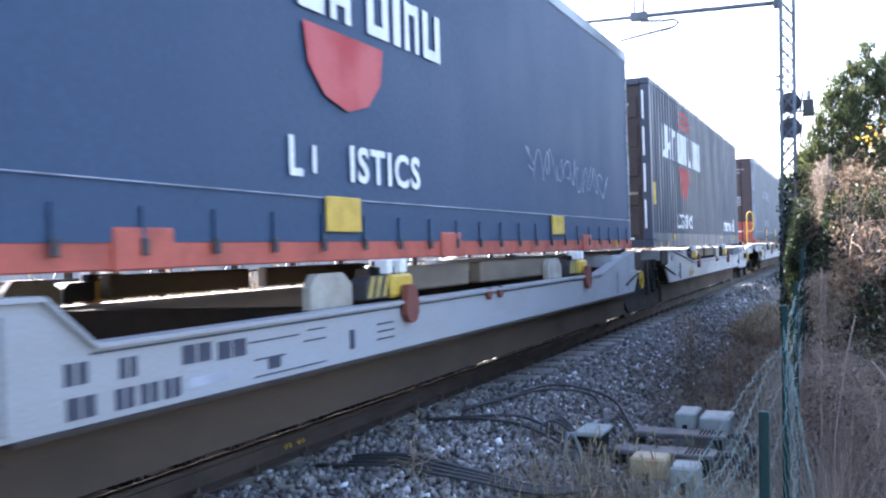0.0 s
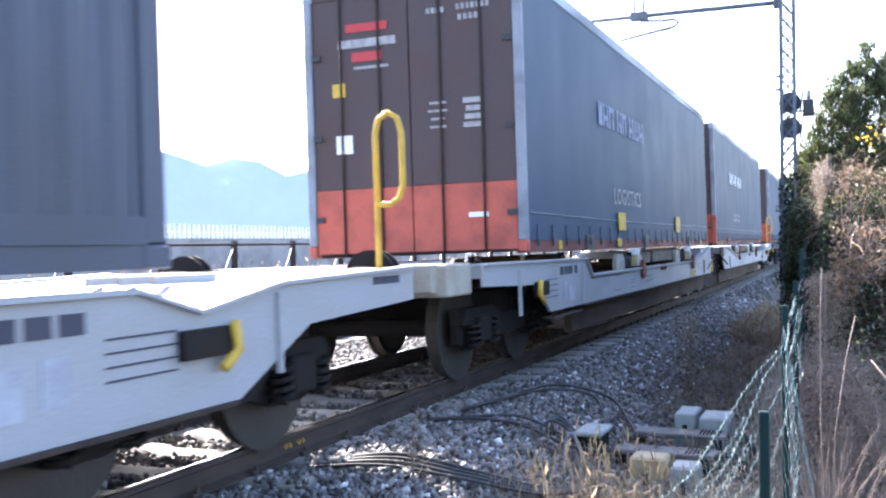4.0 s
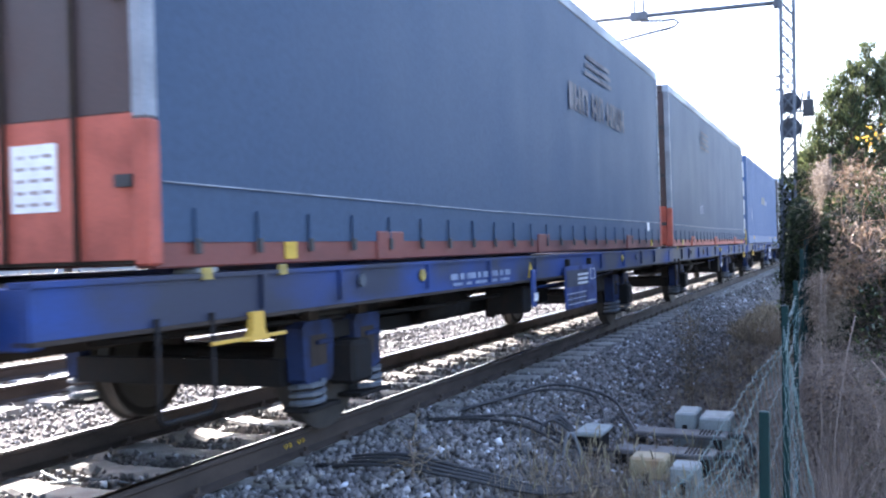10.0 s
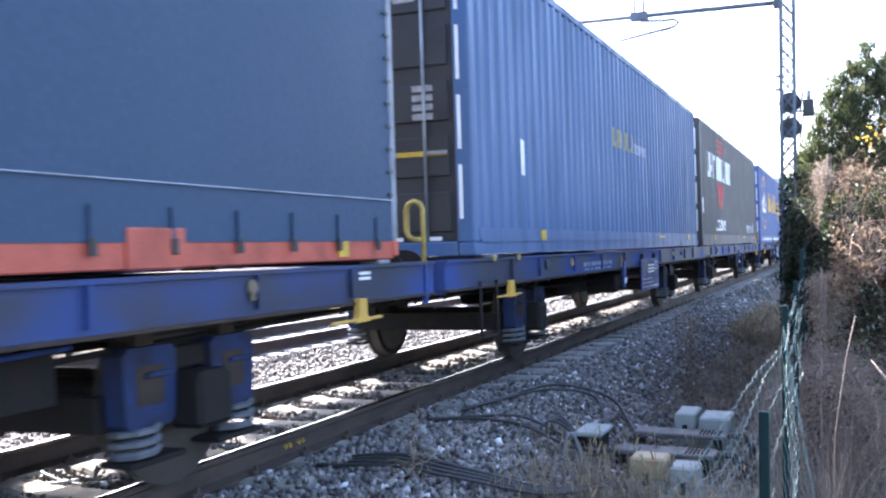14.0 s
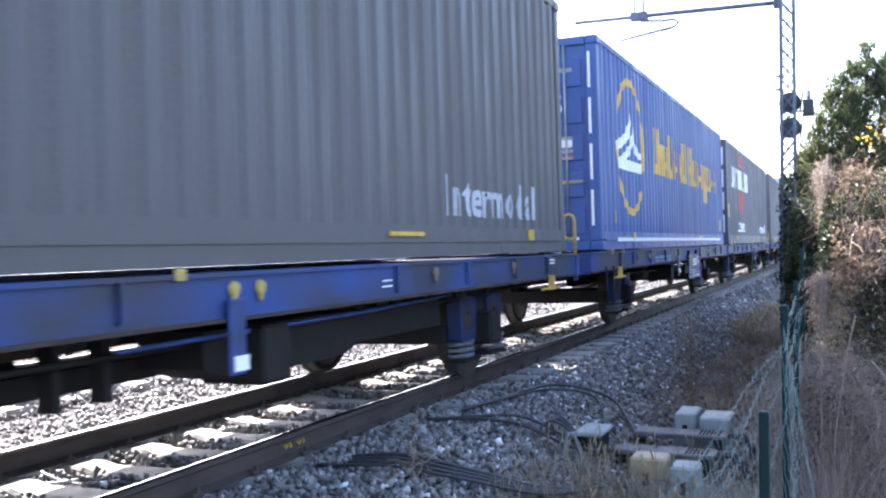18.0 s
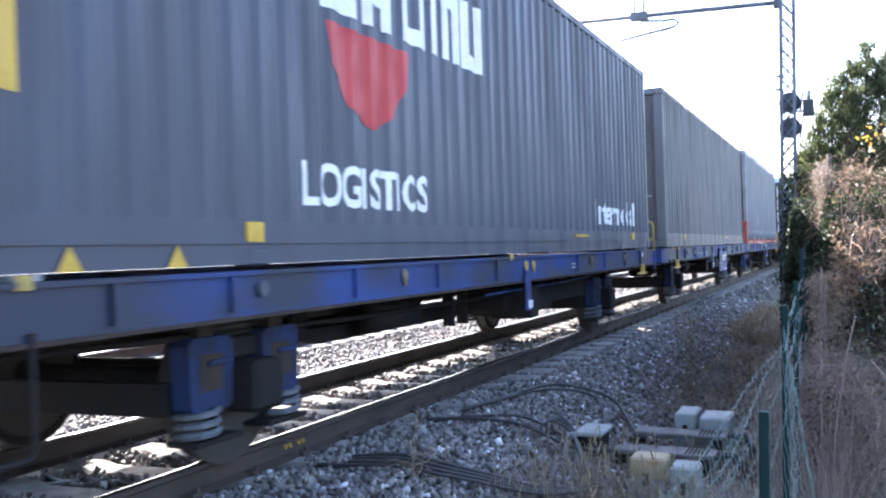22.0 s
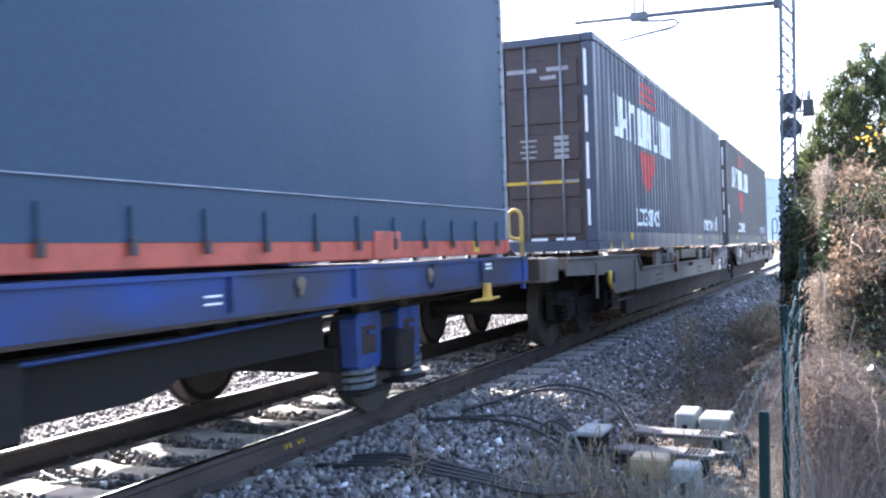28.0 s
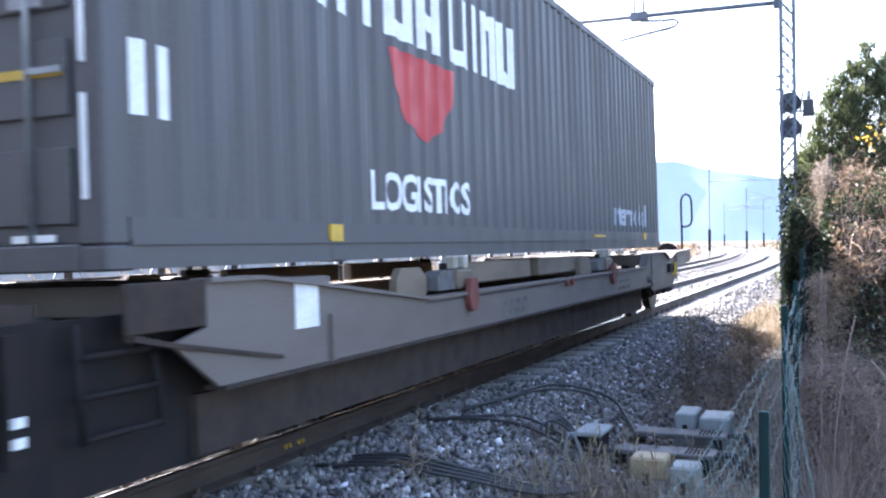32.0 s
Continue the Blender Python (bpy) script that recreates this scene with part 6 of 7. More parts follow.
# round signal backs and a relay box on the mast
for z in (3.84, 3.37):
    bm = bmesh.new()
    lathe(bm, [(0.02, -0.03), (0.19, -0.02), (0.20, 0.0), (0.19, 0.02), (0.02, 0.03)], 28)
    bmesh.ops.rotate(bm, verts=bm.verts, cent=(0, 0, 0), matrix=Matrix.Rotation(radians(90), 3, "Z"))
    bmesh.ops.translate(bm, verts=bm.verts, vec=(MX + 0.18, MY - 0.02, z))
    part("signal_disc", bm, M_DISC, mast, "round grey disc seen from behind")
    tubepart("disc_arm", M_MAST, mast, [(MX + 0.16, MY - 0.2, z - 0.2), (MX + 0.16, MY - 0.26, z + 0.25)], 0.02)
boxpart("relay_box", M_BLACK, mast, (MX - 0.12, MX + 0.1, MY - 0.45, MY - 0.26, 3.55, 3.85), "black relay box", 0.012)
tubepart("relay_stub", M_STEEL, mast, [(MX, MY - 0.36, 3.84), (MX, MY - 0.36, 4.02)], 0.04)
tubepart("relay_arm", M_MAST, mast, [(MX, MY - 0.1, 3.65), (MX, MY - 0.3, 3.65)], 0.02)
# wires of the overhead line
for z, yy, nm in ((5.12, 0.0, "contact_wire"), (6.35, 0.0, "carrier_wire")):
    bm = bmesh.new()
    tube(bm, [on_line(u, yy, z) for u in range(-30, 200, 10)], 0.007, 5)
    tagged(part(nm, bm, M_MAST, None), "thin dark overhead wire above the track", "wire")


def far_mast(x, y, height, reach):
    m = thing("far_mast", "slender grey catenary mast far along the curve", "mast", (x, y, 0), "catenary masts")
    boxpart("pole", M_FARMAST, m, (x - 0.06, x + 0.06, y - 0.06, y + 0.06, -0.9, height))
    tubepart("arm", M_FARMAST, m, [(x, y, height - 1.3), (x, y + reach, height - 1.3)], 0.04)
    tubepart("stay", M_FARMAST, m, [(x, y, height - 0.2), (x, y + reach * 0.6, height - 1.25)], 0.03)
    boxpart("base_band", M_IRON, m, (x - 0.13, x + 0.13, y - 0.13, y + 0.13, 0.2, 2.4))
    return m


for d, a, h, reach in ((104, 7.3, 8.6, -7.5), (125, 5.3, 7.6, -5.0), (165, 4.4, 8.0, 7.0), (190, 6.5, 8.4, -8)):
    far_mast(d * math.cos(radians(a)), -4.28 + d * math.sin(radians(a)), h, reach)


def base_z(x, y):
    return ground_z(x, y)


# junction boxes in two pairs, with long louvred covers between them
def junction_box(x, y, w, d, h, mat, label, stand):
    z = base_z(x, y)
    b = thing("junction_box", label, "junction box", (x, y, z), "lineside boxes")
    boxpart("base", M_BOXGREY, b, (x - d / 2 - 0.015, x + d / 2 + 0.015, y - w / 2 - 0.01, y + w / 2 + 0.01, z - 0.05, z + stand), "grey box base", 0.008)
    boxpart("lid", mat, b, (x - d / 2, x + d / 2, y - w / 2, y + w / 2, z + stand + 0.004, z + stand + h), "", 0.015)
    boxpart("hasp", M_IRON, b, (x - d / 2 - 0.025, x - d / 2 - 0.001, y - 0.02, y + 0.02, z + stand - 0.03, z + stand + 0.05))
    return b


junction_box(6.90, -2.97, 0.25, 0.24, 0.155, M_BOXTAN, "rust-stained tan junction box beside the track", 0.15)
junction_box(6.88, -3.22, 0.19, 0.25, 0.15, M_BOXGREY, "pale grey junction box beside the track", 0.12)
junction_box(8.82, -2.95, 0.18, 0.40, 0.15, M_BOXGREY, "pale grey junction box beside the track", 0.15)
junction_box(8.78, -3.20, 0.26, 0.42, 0.15, M_BOXGREY, "wide pale grey junction box beside the track", 0.13)
for x, y, tilt in ((7.60, -2.98, 2.0), (8.35, -2.98, -1.5)):
    z = base_z(x, y) + 0.16
    c = thing("cable_cover", "long dark steel cover with louvres over cables", "cable cover", (x, y, z), "lineside covers")
    boxpart("plate", M_COVER, c, (x - 0.13, x + 0.13, y - 0.36, y + 0.40, z, z + 0.035), "", 0.008)
    for k in range(6):
        boxpart("louvre", M_IRON, c, (x - 0.10, x + 0.10, y - 0.30 + 0.03 * k, y - 0.288 + 0.03 * k, z + 0.034, z + 0.045))
    for yy in (-0.3, 0.34):
        boxpart("foot", M_IRON, c, (x - 0.1, x + 0.1, y + yy, y + yy + 0.05, z - 0.2, z))
    tubepart("end_cable", M_CABLE, c, [(x, y - 0.36, z + 0.02), (x + 0.02, y - 0.48, z + 0.02), (x + 0.03, y - 0.55, z - 0.08), (x + 0.03, y - 0.56, z - 0.2)], 0.028)
b = thing("small_box", "dark lineside box with a pale lid", "junction box", (7.58, -2.4, base_z(7.58, -2.4)), "lineside boxes")
z = base_z(7.58, -2.4)
boxpart("base", M_IRON, b, (7.42, 7.74, -2.49, -2.31, z - 0.05, z + 0.19), "", 0.01)
boxpart("lid", M_BOXGREY, b, (7.38, 7.78, -2.51, -2.29, z + 0.194, z + 0.23), "pale lid", 0.01)

# black cables over the ballast
q = random.Random(21)


def cable(points, r, label="black rubber cable lying on the ballast", mat=None):
    pts = [Vector((x, y, base_z(x, y) + dz + (0 if mat else 0.05))) for x, y, dz in points]
    fine = []
    for i in range(len(pts) - 1):
        p0, p1, p2, p3 = pts[max(i - 1, 0)], pts[i], pts[i + 1], pts[min(i + 2, len(pts) - 1)]
        for k in range(6):
            t = k / 6
            fine.append(0.5 * ((2 * p1) + (p2 - p0) * t + (2 * p0 - 5 * p1 + 4 * p2 - p3) * t * t + (3 * p1 - p0 - 3 * p2 + p3) * t ** 3))
    fine.append(pts[-1])
    bm = bmesh.new()
    tube(bm, fine, r, 7)
    ob = part("cable", bm, mat or M_CABLE, None, "", True)
    return tagged(ob, label, "cable", "lineside cables")


cable([(7.6, -1.05, 0.02), (8.3, -1.35, 0.05), (9.3, -1.6, 0.06), (9.4, -2.1, 0.05), (8.7, -2.45, 0.05), (8.3, -2.6, 0.05), (8.2, -2.7, 0.1)], 0.014)
cable([(7.5, -1.05, 0.02), (8.1, -1.3, 0.045), (9.0, -1.6, 0.05), (9.15, -2.0, 0.06), (8.4, -2.3, 0.06), (7.8, -2.4, 0.03)], 0.012)
cable([(7.4, -1.0, 0.02), (7.5, -1.4, 0.04), (7.6, -1.8, 0.05), (7.5, -2.2, 0.05), (7.45, -2.35, 0.05)], 0.012)
cable([(7.3, -1.0, 0.02), (7.35, -1.4, 0.05), (7.4, -1.85, 0.04), (7.3, -2.3, 0.05), (7.4, -2.65, 0.12)], 0.014)
for k in range(4):
    cable([(5.6 + 0.06 * k, -1.0, 0.02), (5.65 + 0.07 * k, -1.5, 0.04 + 0.01 * k), (5.75 + 0.08 * k, -2.0, 0.04), (6.05 + 0.05 * k, -2.45, 0.05), (6.5 + 0.05 * k, -2.75, 0.12)], 0.012 + 0.002 * (k % 2))
for k in range(3):
    cable([(7.45 + 0.08 * k, -2.0 - 0.04 * k, 0.02), (7.5 + 0.1 * k, -2.02, 0.09), (7.6 + 0.1 * k, -2.08, 0.12), (7.62 + 0.05 * k, -2.2, 0.08), (7.6, -2.34, 0.03)], 0.013, "looped black cable beside the small box")
cable([(7.2, -2.26, 0.02), (7.22, -2.28, 0.18), (7.28, -2.32, 0.2), (7.3, -2.38, 0.02)], 0.013, "grey looped conductor beside the small box", M_STEEL)
cable([(4.75, 0.55, 0.06), (4.7, 0.45, 0.05), (4.85, 0.2, 0.07), (5.0, 0.0, 0.04), (5.05, -0.1, 0.02)], 0.010, "pale bond wire between the rails", M_STEEL)
cable([(4.9, 0.6, 0.09), (4.8, 0.5, 0.1), (4.8, 0.3, 0.05), (4.9, 0.1, 0.03)], 0.010, "pale bond wire between the rails", M_STEEL)
cable([(6.9, 0.62, 0.10), (6.75, 0.2, 0.10), (6.65, -0.15, 0.09)], 0.009, "straight pale rod between the rails", M_STEEL)
cable([(6.8, 1.6, 0.05), (7.3, 1.5, 0.06), (7.7, 1.15, 0.05)], 0.010, "pale wire on the ballast beyond the rails", M_STEEL)
# yellow paint marks on the near rail
bm = bmesh.new()
for k in range(2):
    x = 5.64 + 0.17 * k
    tube(bm, [(x, -0.766, -0.075), (x + 0.03, -0.766, -0.10), (x + 0.05, -0.766, -0.08), (x + 0.025, -0.766, -0.07)], 0.004, 5)
    tube(bm, [(x + 0.07, -0.766, -0.065), (x + 0.08, -0.766, -0.10), (x + 0.10, -0.766, -0.09), (x + 0.09, -0.766, -0.075)], 0.004, 5)
mk = part("paint_mark", bm, M_YELLOW, bpy.data.objects["track_1"], "yellow paint marks on the rail")
mk.matrix_basis = Matrix.Rotation(radians(CANT), 4, "X")

# concrete cable trough along the foot of the ballast
trough = thing("cable_trough", "pale concrete cable trough with separate lids beside the track", "cable trough", (23, -2.75, -0.55))
boxpart("channel", M_WALL, trough, (19.2, 28.4, -2.90, -2.60, -0.75, -0.50), "", 0.008)
q = random.Random(12)
for i in range(9):
    x = 19.25 + 1.01 * i
    dy, dz = q.uniform(-0.015, 0.015), q.uniform(0, 0.012)
    boxpart("lid", M_WALL, trough, (x, x + 0.985, -2.93 + dy, -2.57 + dy, -0.495 + dz, -0.44 + dz), "concrete lid", 0.008)

# ---------- sagging wire fence with green posts ----------
fence = thing("wire_fence", "green wire fence, bent and sagging, overgrown with dry vines", "fence", (3.5, -4.0, -0.6))
FX = [3.44, 5.25, 7.1, 8.95, 10.8, 12.65, 14.5, 16.3]
FT = [0.71, 0.95, 1.0, 1.2, 1.3, 1.35, 1.35, 1.35]
for x, t in zip(FX, FT):
    y = -4.01 + 0.02 * (x - 3.4)
    bm = bmesh.new()
    box(bm, x - 0.017, x + 0.017, y - 0.017, y + 0.017, base_z(x, y) - 0.1, t, 0.004)
    post = part("post", bm, M_GREEN, fence, "green coated post")


# the top wire comes off the second post and sinks towards the track
SAG = [(5.35, -4.02, 0.96), (5.2, -3.97, 0.86), (5.05, -3.98, 0.79), (4.75, -3.89, 0.68), (4.2, -3.83, 0.56), (3.9, -3.78, 0.49), (3.6, -3.73, 0.44), (3.35, -3.66, 0.41), (2.9, -3.6, 0.32)]


def sag_point(t, drop=0.0, right=0.0):
    """A point t = 0 .. 1 along the sagging top of the mesh."""
    k = t * (len(SAG) - 1)
    i = min(len(SAG) - 2, int(k))
    p = Vector(SAG[i]).lerp(Vector(SAG[i + 1]), k - i)
    return p + Vector((0, -right, -drop))


def wavy(pts_at, n, amp, r0, nm, label):
    bm = bmesh.new()
    pts = []
    for k in range(n):
        p = pts_at(k / (n - 1))
        pts.append(p + Vector((0, amp * math.cos(k * 1.25) + 0.5 * amp * math.sin(k * 0.37), amp * math.sin(k * 1.25))))
    tube(bm, pts, r0, 5)
    return part(nm, bm, M_MESH, fence, label, True)


for drop, right in ((0.0, 0.0), (0.05, 0.05), (0.13, 0.10), (0.26, 0.15)):
    wavy(lambda t: sag_point(t, drop * (0.3 + t), right * (0.3 + t) + 0.02 * math.sin(9 * t + drop * 40)), 240, 0.0042, 0.0014 if drop < 0.1 else 0.001, "line_wire", "wavy line wire")
# the loose edge hangs in kinks off the second post
for k in range(3):
    top = Vector((5.3 - 0.14 * k, -3.99 - 0.012 * k, 0.78 - 0.075 * k))
    foot = Vector((top.x - 0.9 + 0.1 * k, -4.03 - 0.014 * k, -0.25))
    wavy(lambda q: top.lerp(foot, q) + Vector((0, 0.02 * math.sin(7 * q + k), 0)), 110, 0.0046, 0.0012, "line_wire", "kinked hanging wire")
for k in range(46):
    t = 0.14 + 0.86 * k / 45
    top = sag_point(t)
    foot = Vector((top.x + 0.04 * math.sin(k), top.y - 0.22, base_z(top.x, top.y)))
    wavy(lambda q: top.lerp(foot, q), 50, 0.004, 0.0011, "mesh_wire", "thin mesh wire")
for k in range(9):
    wavy(lambda t: sag_point(0.45 + 0.55 * t, 0.09 + 0.075 * k, 0.03 * k), 90, 0.004, 0.0011, "mesh_wire", "thin mesh wire")
for x0, x1, h in ((5.3, 7.1, 0.95), (7.1, 8.95, 1.0), (8.95, 10.8, 1.2)):
    for q in range(6):
        z = -0.45 + (h + 0.4) * (q + 1) / 6
        wavy(lambda t: Vector((x0 + (x1 - x0) * t, -4.01 + 0.02 * (x0 + (x1 - x0) * t - 3.4), z - 0.05 * math.sin(math.pi * t))), 70, 0.006, 0.0018, "line_wire", "wavy line wire")


# ---------- plants ----------
def leaves(n, spot, size, r, flat_up=0.0, long=1.0):
    """n small bent leaves at places given by spot(): returns vertices and faces."""
    v, f = [], []
    for i in range(n):
        p = spot()
        if p is None:
            continue
        s = r.uniform(*size)
        a = Vector((r.gauss(0, 1), r.gauss(0, 1), r.gauss(0, 1) * (1 - flat_up))).normalized()
        b = a.cross(Vector((r.gauss(0, 1), r.gauss(0, 1), r.gauss(0, 1)))).normalized()
        c = a.cross(b) * 0.25
        p = Vector(p)
        k = len(v)
        v += [tuple(p - a * s * long), tuple(p + b * s * 0.5 + c * s), tuple(p + a * s * long), tuple(p - b * s * 0.5 + c * s)]
        f += [(k, k + 1, k + 2), (k, k + 2, k + 3)]
    return v, f


def blades(n, spot, height, width, r, lean=0.35, head=0.0):
    """Thin grass blades in three bent segments, some with a seed head."""
    v, f = [], []
    for i in range(n):
        p = spot()
        if p is None:
            continue
        h, w = r.uniform(*height), r.uniform(*width)
        a = r.uniform(0, 6.283)
        d = Vector((math.cos(a), math.sin(a), 0))
        s = Vector((-math.sin(a), math.cos(a), 0)) * w
        k = abs(r.gauss(0, lean))
        p = Vector(p)
        pts = [p, p + Vector((0, 0, h * 0.45)) + d * k * h * 0.2, p + Vector((0, 0, h * 0.8)) + d * k * h * 0.6, p + Vector((0, 0, h * (1 - 0.3 * k))) + d * k * h * 1.15]
        b = len(v)
        for j, (q, ww) in enumerate(zip(pts, (1, 0.8, 0.5, 0.12))):
            v += [tuple(q - s * ww), tuple(q + s * ww)]
        f += [(b + 2 * j, b + 2 * j + 1, b + 2 * j + 3, b + 2 * j + 2) for j in range(3)]
        if head and r.random() < head:
            q = pts[3]
            e = (pts[3] - pts[2]).normalized()
            b = len(v)
            w2 = w * 3.2
            v += [tuple(q), tuple(q + e * 0.05 + s.normalized() * w2), tuple(q + e * 0.13), tuple(q + e * 0.05 - s.normalized() * w2)]
            f += [(b, b + 1, b + 2, b + 3)]
    return v, f


def stems(n, start, r, length, radius, droop, mat_name="vine"):
    """Wiry stems that wander; triangular in section."""
    v, f = [], []
    for i in range(n):
        p = start()
        if p is None:
            continue
        p = Vector(p)
        d = Vector((r.gauss(0, 1), r.gauss(0, 1), r.gauss(0.2, 0.8))).normalized()
        rad = r.uniform(*radius)
        L = r.uniform(*length)
        seg = 6
        ring = None
        for k in range(seg + 1):
            q = rad * (1 - 0.6 * k / seg)
            u = d.orthogonal().normalized()
            w = d.cross(u)
            b = len(v)
            v += [tuple(p + u * q), tuple(p - u * q * 0.5 + w * q * 0.87), tuple(p - u * q * 0.5 - w * q * 0.87)]
            if ring is not None:
                f += [(ring + j, ring + (j + 1) % 3, b + (j + 1) % 3, b + j) for j in range(3)]
            ring = b
            p = p + d * L / seg
            d = (d + Vector((r.gauss(0, 0.35), r.gauss(0, 0.35), r.gauss(-droop, 0.35)))).normalized()
    return v, f


r = random.Random(31)


def hedge_top(x):
    return 1.45 + 0.055 * (x - 9) + 0.16 * noise.noise((x * 0.9, 0, 7)) + 0.25 * math.exp(-((x - 10.5) / 1.4) ** 2)


def hedge_spot(x0, x1, zlo, zhi, front):
    def go():
        x = r.uniform(x0, x1)
        top = hedge_top(x)
        z = base_z(x, -4.2) + r.uniform(zlo, zhi) * (top + 0.55)
        face = (-4.02 if x < 11 else -4.02 + 0.22 * min(2.0, x - 11) + 0.06 * (x - 13) * (x > 13)) + 0.10 * noise.noise((x * 1.6, z * 1.6, 2)) - 0.35 * max(0.0, z - top + 0.5) ** 2
        y = face - abs(r.gauss(0, front))
        if y > -4.31 + 0.0605 * x or noise.noise((x * 2.2, y * 2.2, z * 2.2)) < -0.25:
            return None
        return x, y, z
    return go


def dry_spot(x0, x1, zlo, zhi, front, inset=0.0):
    """The sunny back and crown of the hedge, away from the track."""
    inner = hedge_spot(x0, x1, zlo, zhi, front)

    def go():
        p = inner()
        return None if p is None or p[1] > -4.41 - inset + 0.034 * p[0] + 0.05 * noise.noise((p[0] * 3, p[2] * 3, 5)) else p
    return go


hedge = thing("hedge", "dark evergreen hedge overgrown with brown dry vines", "hedge", (13, -4.3, -0.55))


def grown(name, vf, mat, parent, label):
    """A mass of leaves or stems as one part under its plant."""
    me = bpy.data.meshes.new(name)
    me.from_pydata(vf[0], [], vf[1])
    me.materials.append(mat)
    ob = new(name, me)
    ob.parent = parent
    me.transform(Matrix.Translation(-ORG[parent.name]))
    parent_world = ORG[parent.name]
    parent.location = parent_world
    return tagged(ob, label, kind="stuff")


grown("evergreen_leaves", leaves(34000, hedge_spot(9.0, 19.0, 0.0, 0.98, 0.28), (0.025, 0.055), r), M_GLEAF, hedge, "small dark glossy leaves")
grown("front_leaves", leaves(30000, hedge_spot(9.3, 13.5, 0.10, 0.97, 0.22), (0.014, 0.032), r), M_GLEAF, hedge, "dark ivy leaves over the fence")
def patchy(spot, least, offs):
    """Only in bunches, so that other growth and dark gaps show between."""
    def go():
        p = spot()
        return p if p is not None and noise.noise((p[0] * 1.9 + offs, p[1] * 2.6, p[2] * 2.4)) > least else None
    return go


grown("dry_leaves", leaves(26000, patchy(dry_spot(8.4, 13.5, 0.68, 1.08, 0.34, 0.03), 0.06, 3.0), (0.014, 0.034), r), M_VLEAF, hedge, "curled red-brown leaves")
grown("ivy_growth", leaves(16000, patchy(dry_spot(9.3, 12.5, 0.60, 1.02, 0.30), -0.05, 9.0), (0.02, 0.042), r), M_GLOSS, hedge, "glossy dark ivy leaves")
grown("stem_tangle", stems(1300, dry_spot(7.5, 12.0, 0.76, 1.04, 0.30, 0.10), r, (0.15, 0.4), (0.0010, 0.0024), 0.12), M_VINE, hedge, "tangled dry vine stems")
grown("bramble", stems(900, patchy(dry_spot(7.8, 13.0, 0.80, 1.10, 0.34, 0.12), -0.1, 3.0), r, (0.25, 0.7), (0.0018, 0.0042), 0.22), M_BRAMBLE, hedge, "arching red-brown bramble stems")


def tuft_spot():
    x, k = r.gauss(10.6, 0.25), r.random()
    return x, -4.02 - 0.06 * k + r.gauss(0, 0.04), 1.92 - 0.55 * k * k + r.gauss(0, 0.06)


grown("seed_fluff", leaves(4200, tuft_spot, (0.006, 0.016), r, 0.0, 1.6), M_TUFT, hedge, "fluffy grey seed heads of a climber")
grown("climber_tangle", stems(220, tuft_spot, r, (0.15, 0.4), (0.0012, 0.0026), 0.35), M_TUFT, hedge, "grey hanging stems")


def inner_spot():
    x = r.uniform(9.3, 18.0)
    return x, r.uniform(-5.6, -4.1), base_z(x, -4.5) + r.random() * (hedge_top(x) + 0.35)


grown("inner_leaves", leaves(9000, inner_spot, (0.05, 0.10), r), M_GLEAF, hedge, "dense inner leaves")


def yellow_spot():
    x, y, z = r.gauss(10.5, 0.3), r.gauss(-4.50, 0.07), r.gauss(2.27, 0.06)
    return x, y, z


grown("yellow_leaves", leaves(26, yellow_spot, (0.014, 0.026), r), M_YLEAF, hedge, "bright yellow autumn leaves")


def ivy_spot():
    z = -0.4 + 2.9 * r.random() ** 1.2
    return MX + r.gauss(0, 0.16), MY + min(0.14, r.gauss(-0.12, 0.2)), z


grown("ivy_leaves", leaves(3800, ivy_spot, (0.03, 0.06), r), M_GLEAF, hedge, "dark ivy climbing the mast")
# wooden stake in the hedge
tagged(tubepart("stake", M_BARK, None, [(13.2, -4.05, -0.5), (13.2, -4.05, 2.35)], 0.03), "weathered wooden stake in the hedge", "stake")


# dry vines and reeds on the near fence
def vine_spot():
    x = r.uniform(6.9, 9.2)
    z = base_z(x, -5.0) + r.random() ** 0.8 * 0.25 + r.random() ** 0.8 * 1.0
    return x, -3.99 - min(0.42, abs(r.gauss(0, 0.20))) + 0.06 * noise.noise((x * 3, z * 3, 1)), z


vines = thing("dry_vines", "tangle of dry brown vines hanging over the fence", "vines", (7.5, -4.2, -0.55))
grown("stem_tangle", stems(7200, vine_spot, r, (0.25, 0.8), (0.0009, 0.0026), 0.45), M_VINE, vines, "thin dry stems")
grown("withered_leaves", leaves(7000, vine_spot, (0.008, 0.02), r), M_DLEAF, vines, "small withered leaves")


def reed_spot():
    x = 3.4 + 5.0 * r.random() ** 0.6
    y = -4.10 - abs(r.gauss(0, 0.10))
    return x, y, base_z(x, y)


def inner_vine():
    x = r.uniform(9.0, 11.0)
    z = base_z(x, -5.0) + r.random() * (1.5 + 0.1 * (x - 5))
    return x, r.uniform(-5.0, -4.2), z


grown("pale_leaves", leaves(6000, vine_spot, (0.008, 0.02), r), M_VLEAF, vines, "small pale withered leaves")
grown("inner_leaves", leaves(16000, inner_vine, (0.011, 0.026), r), M_DLEAF, vines, "dark leaves behind the tangle")


def plume_spot():
    k = r.random()
    return 8.85 + r.gauss(0, 0.16), -4.11 + r.gauss(0, 0.07), 0.93 - 0.45 * k * k + r.gauss(0, 0.04)


grown("plume_fluff", leaves(4200, plume_spot, (0.006, 0.016), r, 0.0, 1.8), M_TUFT, vines, "pale feathery plume of dry grass")
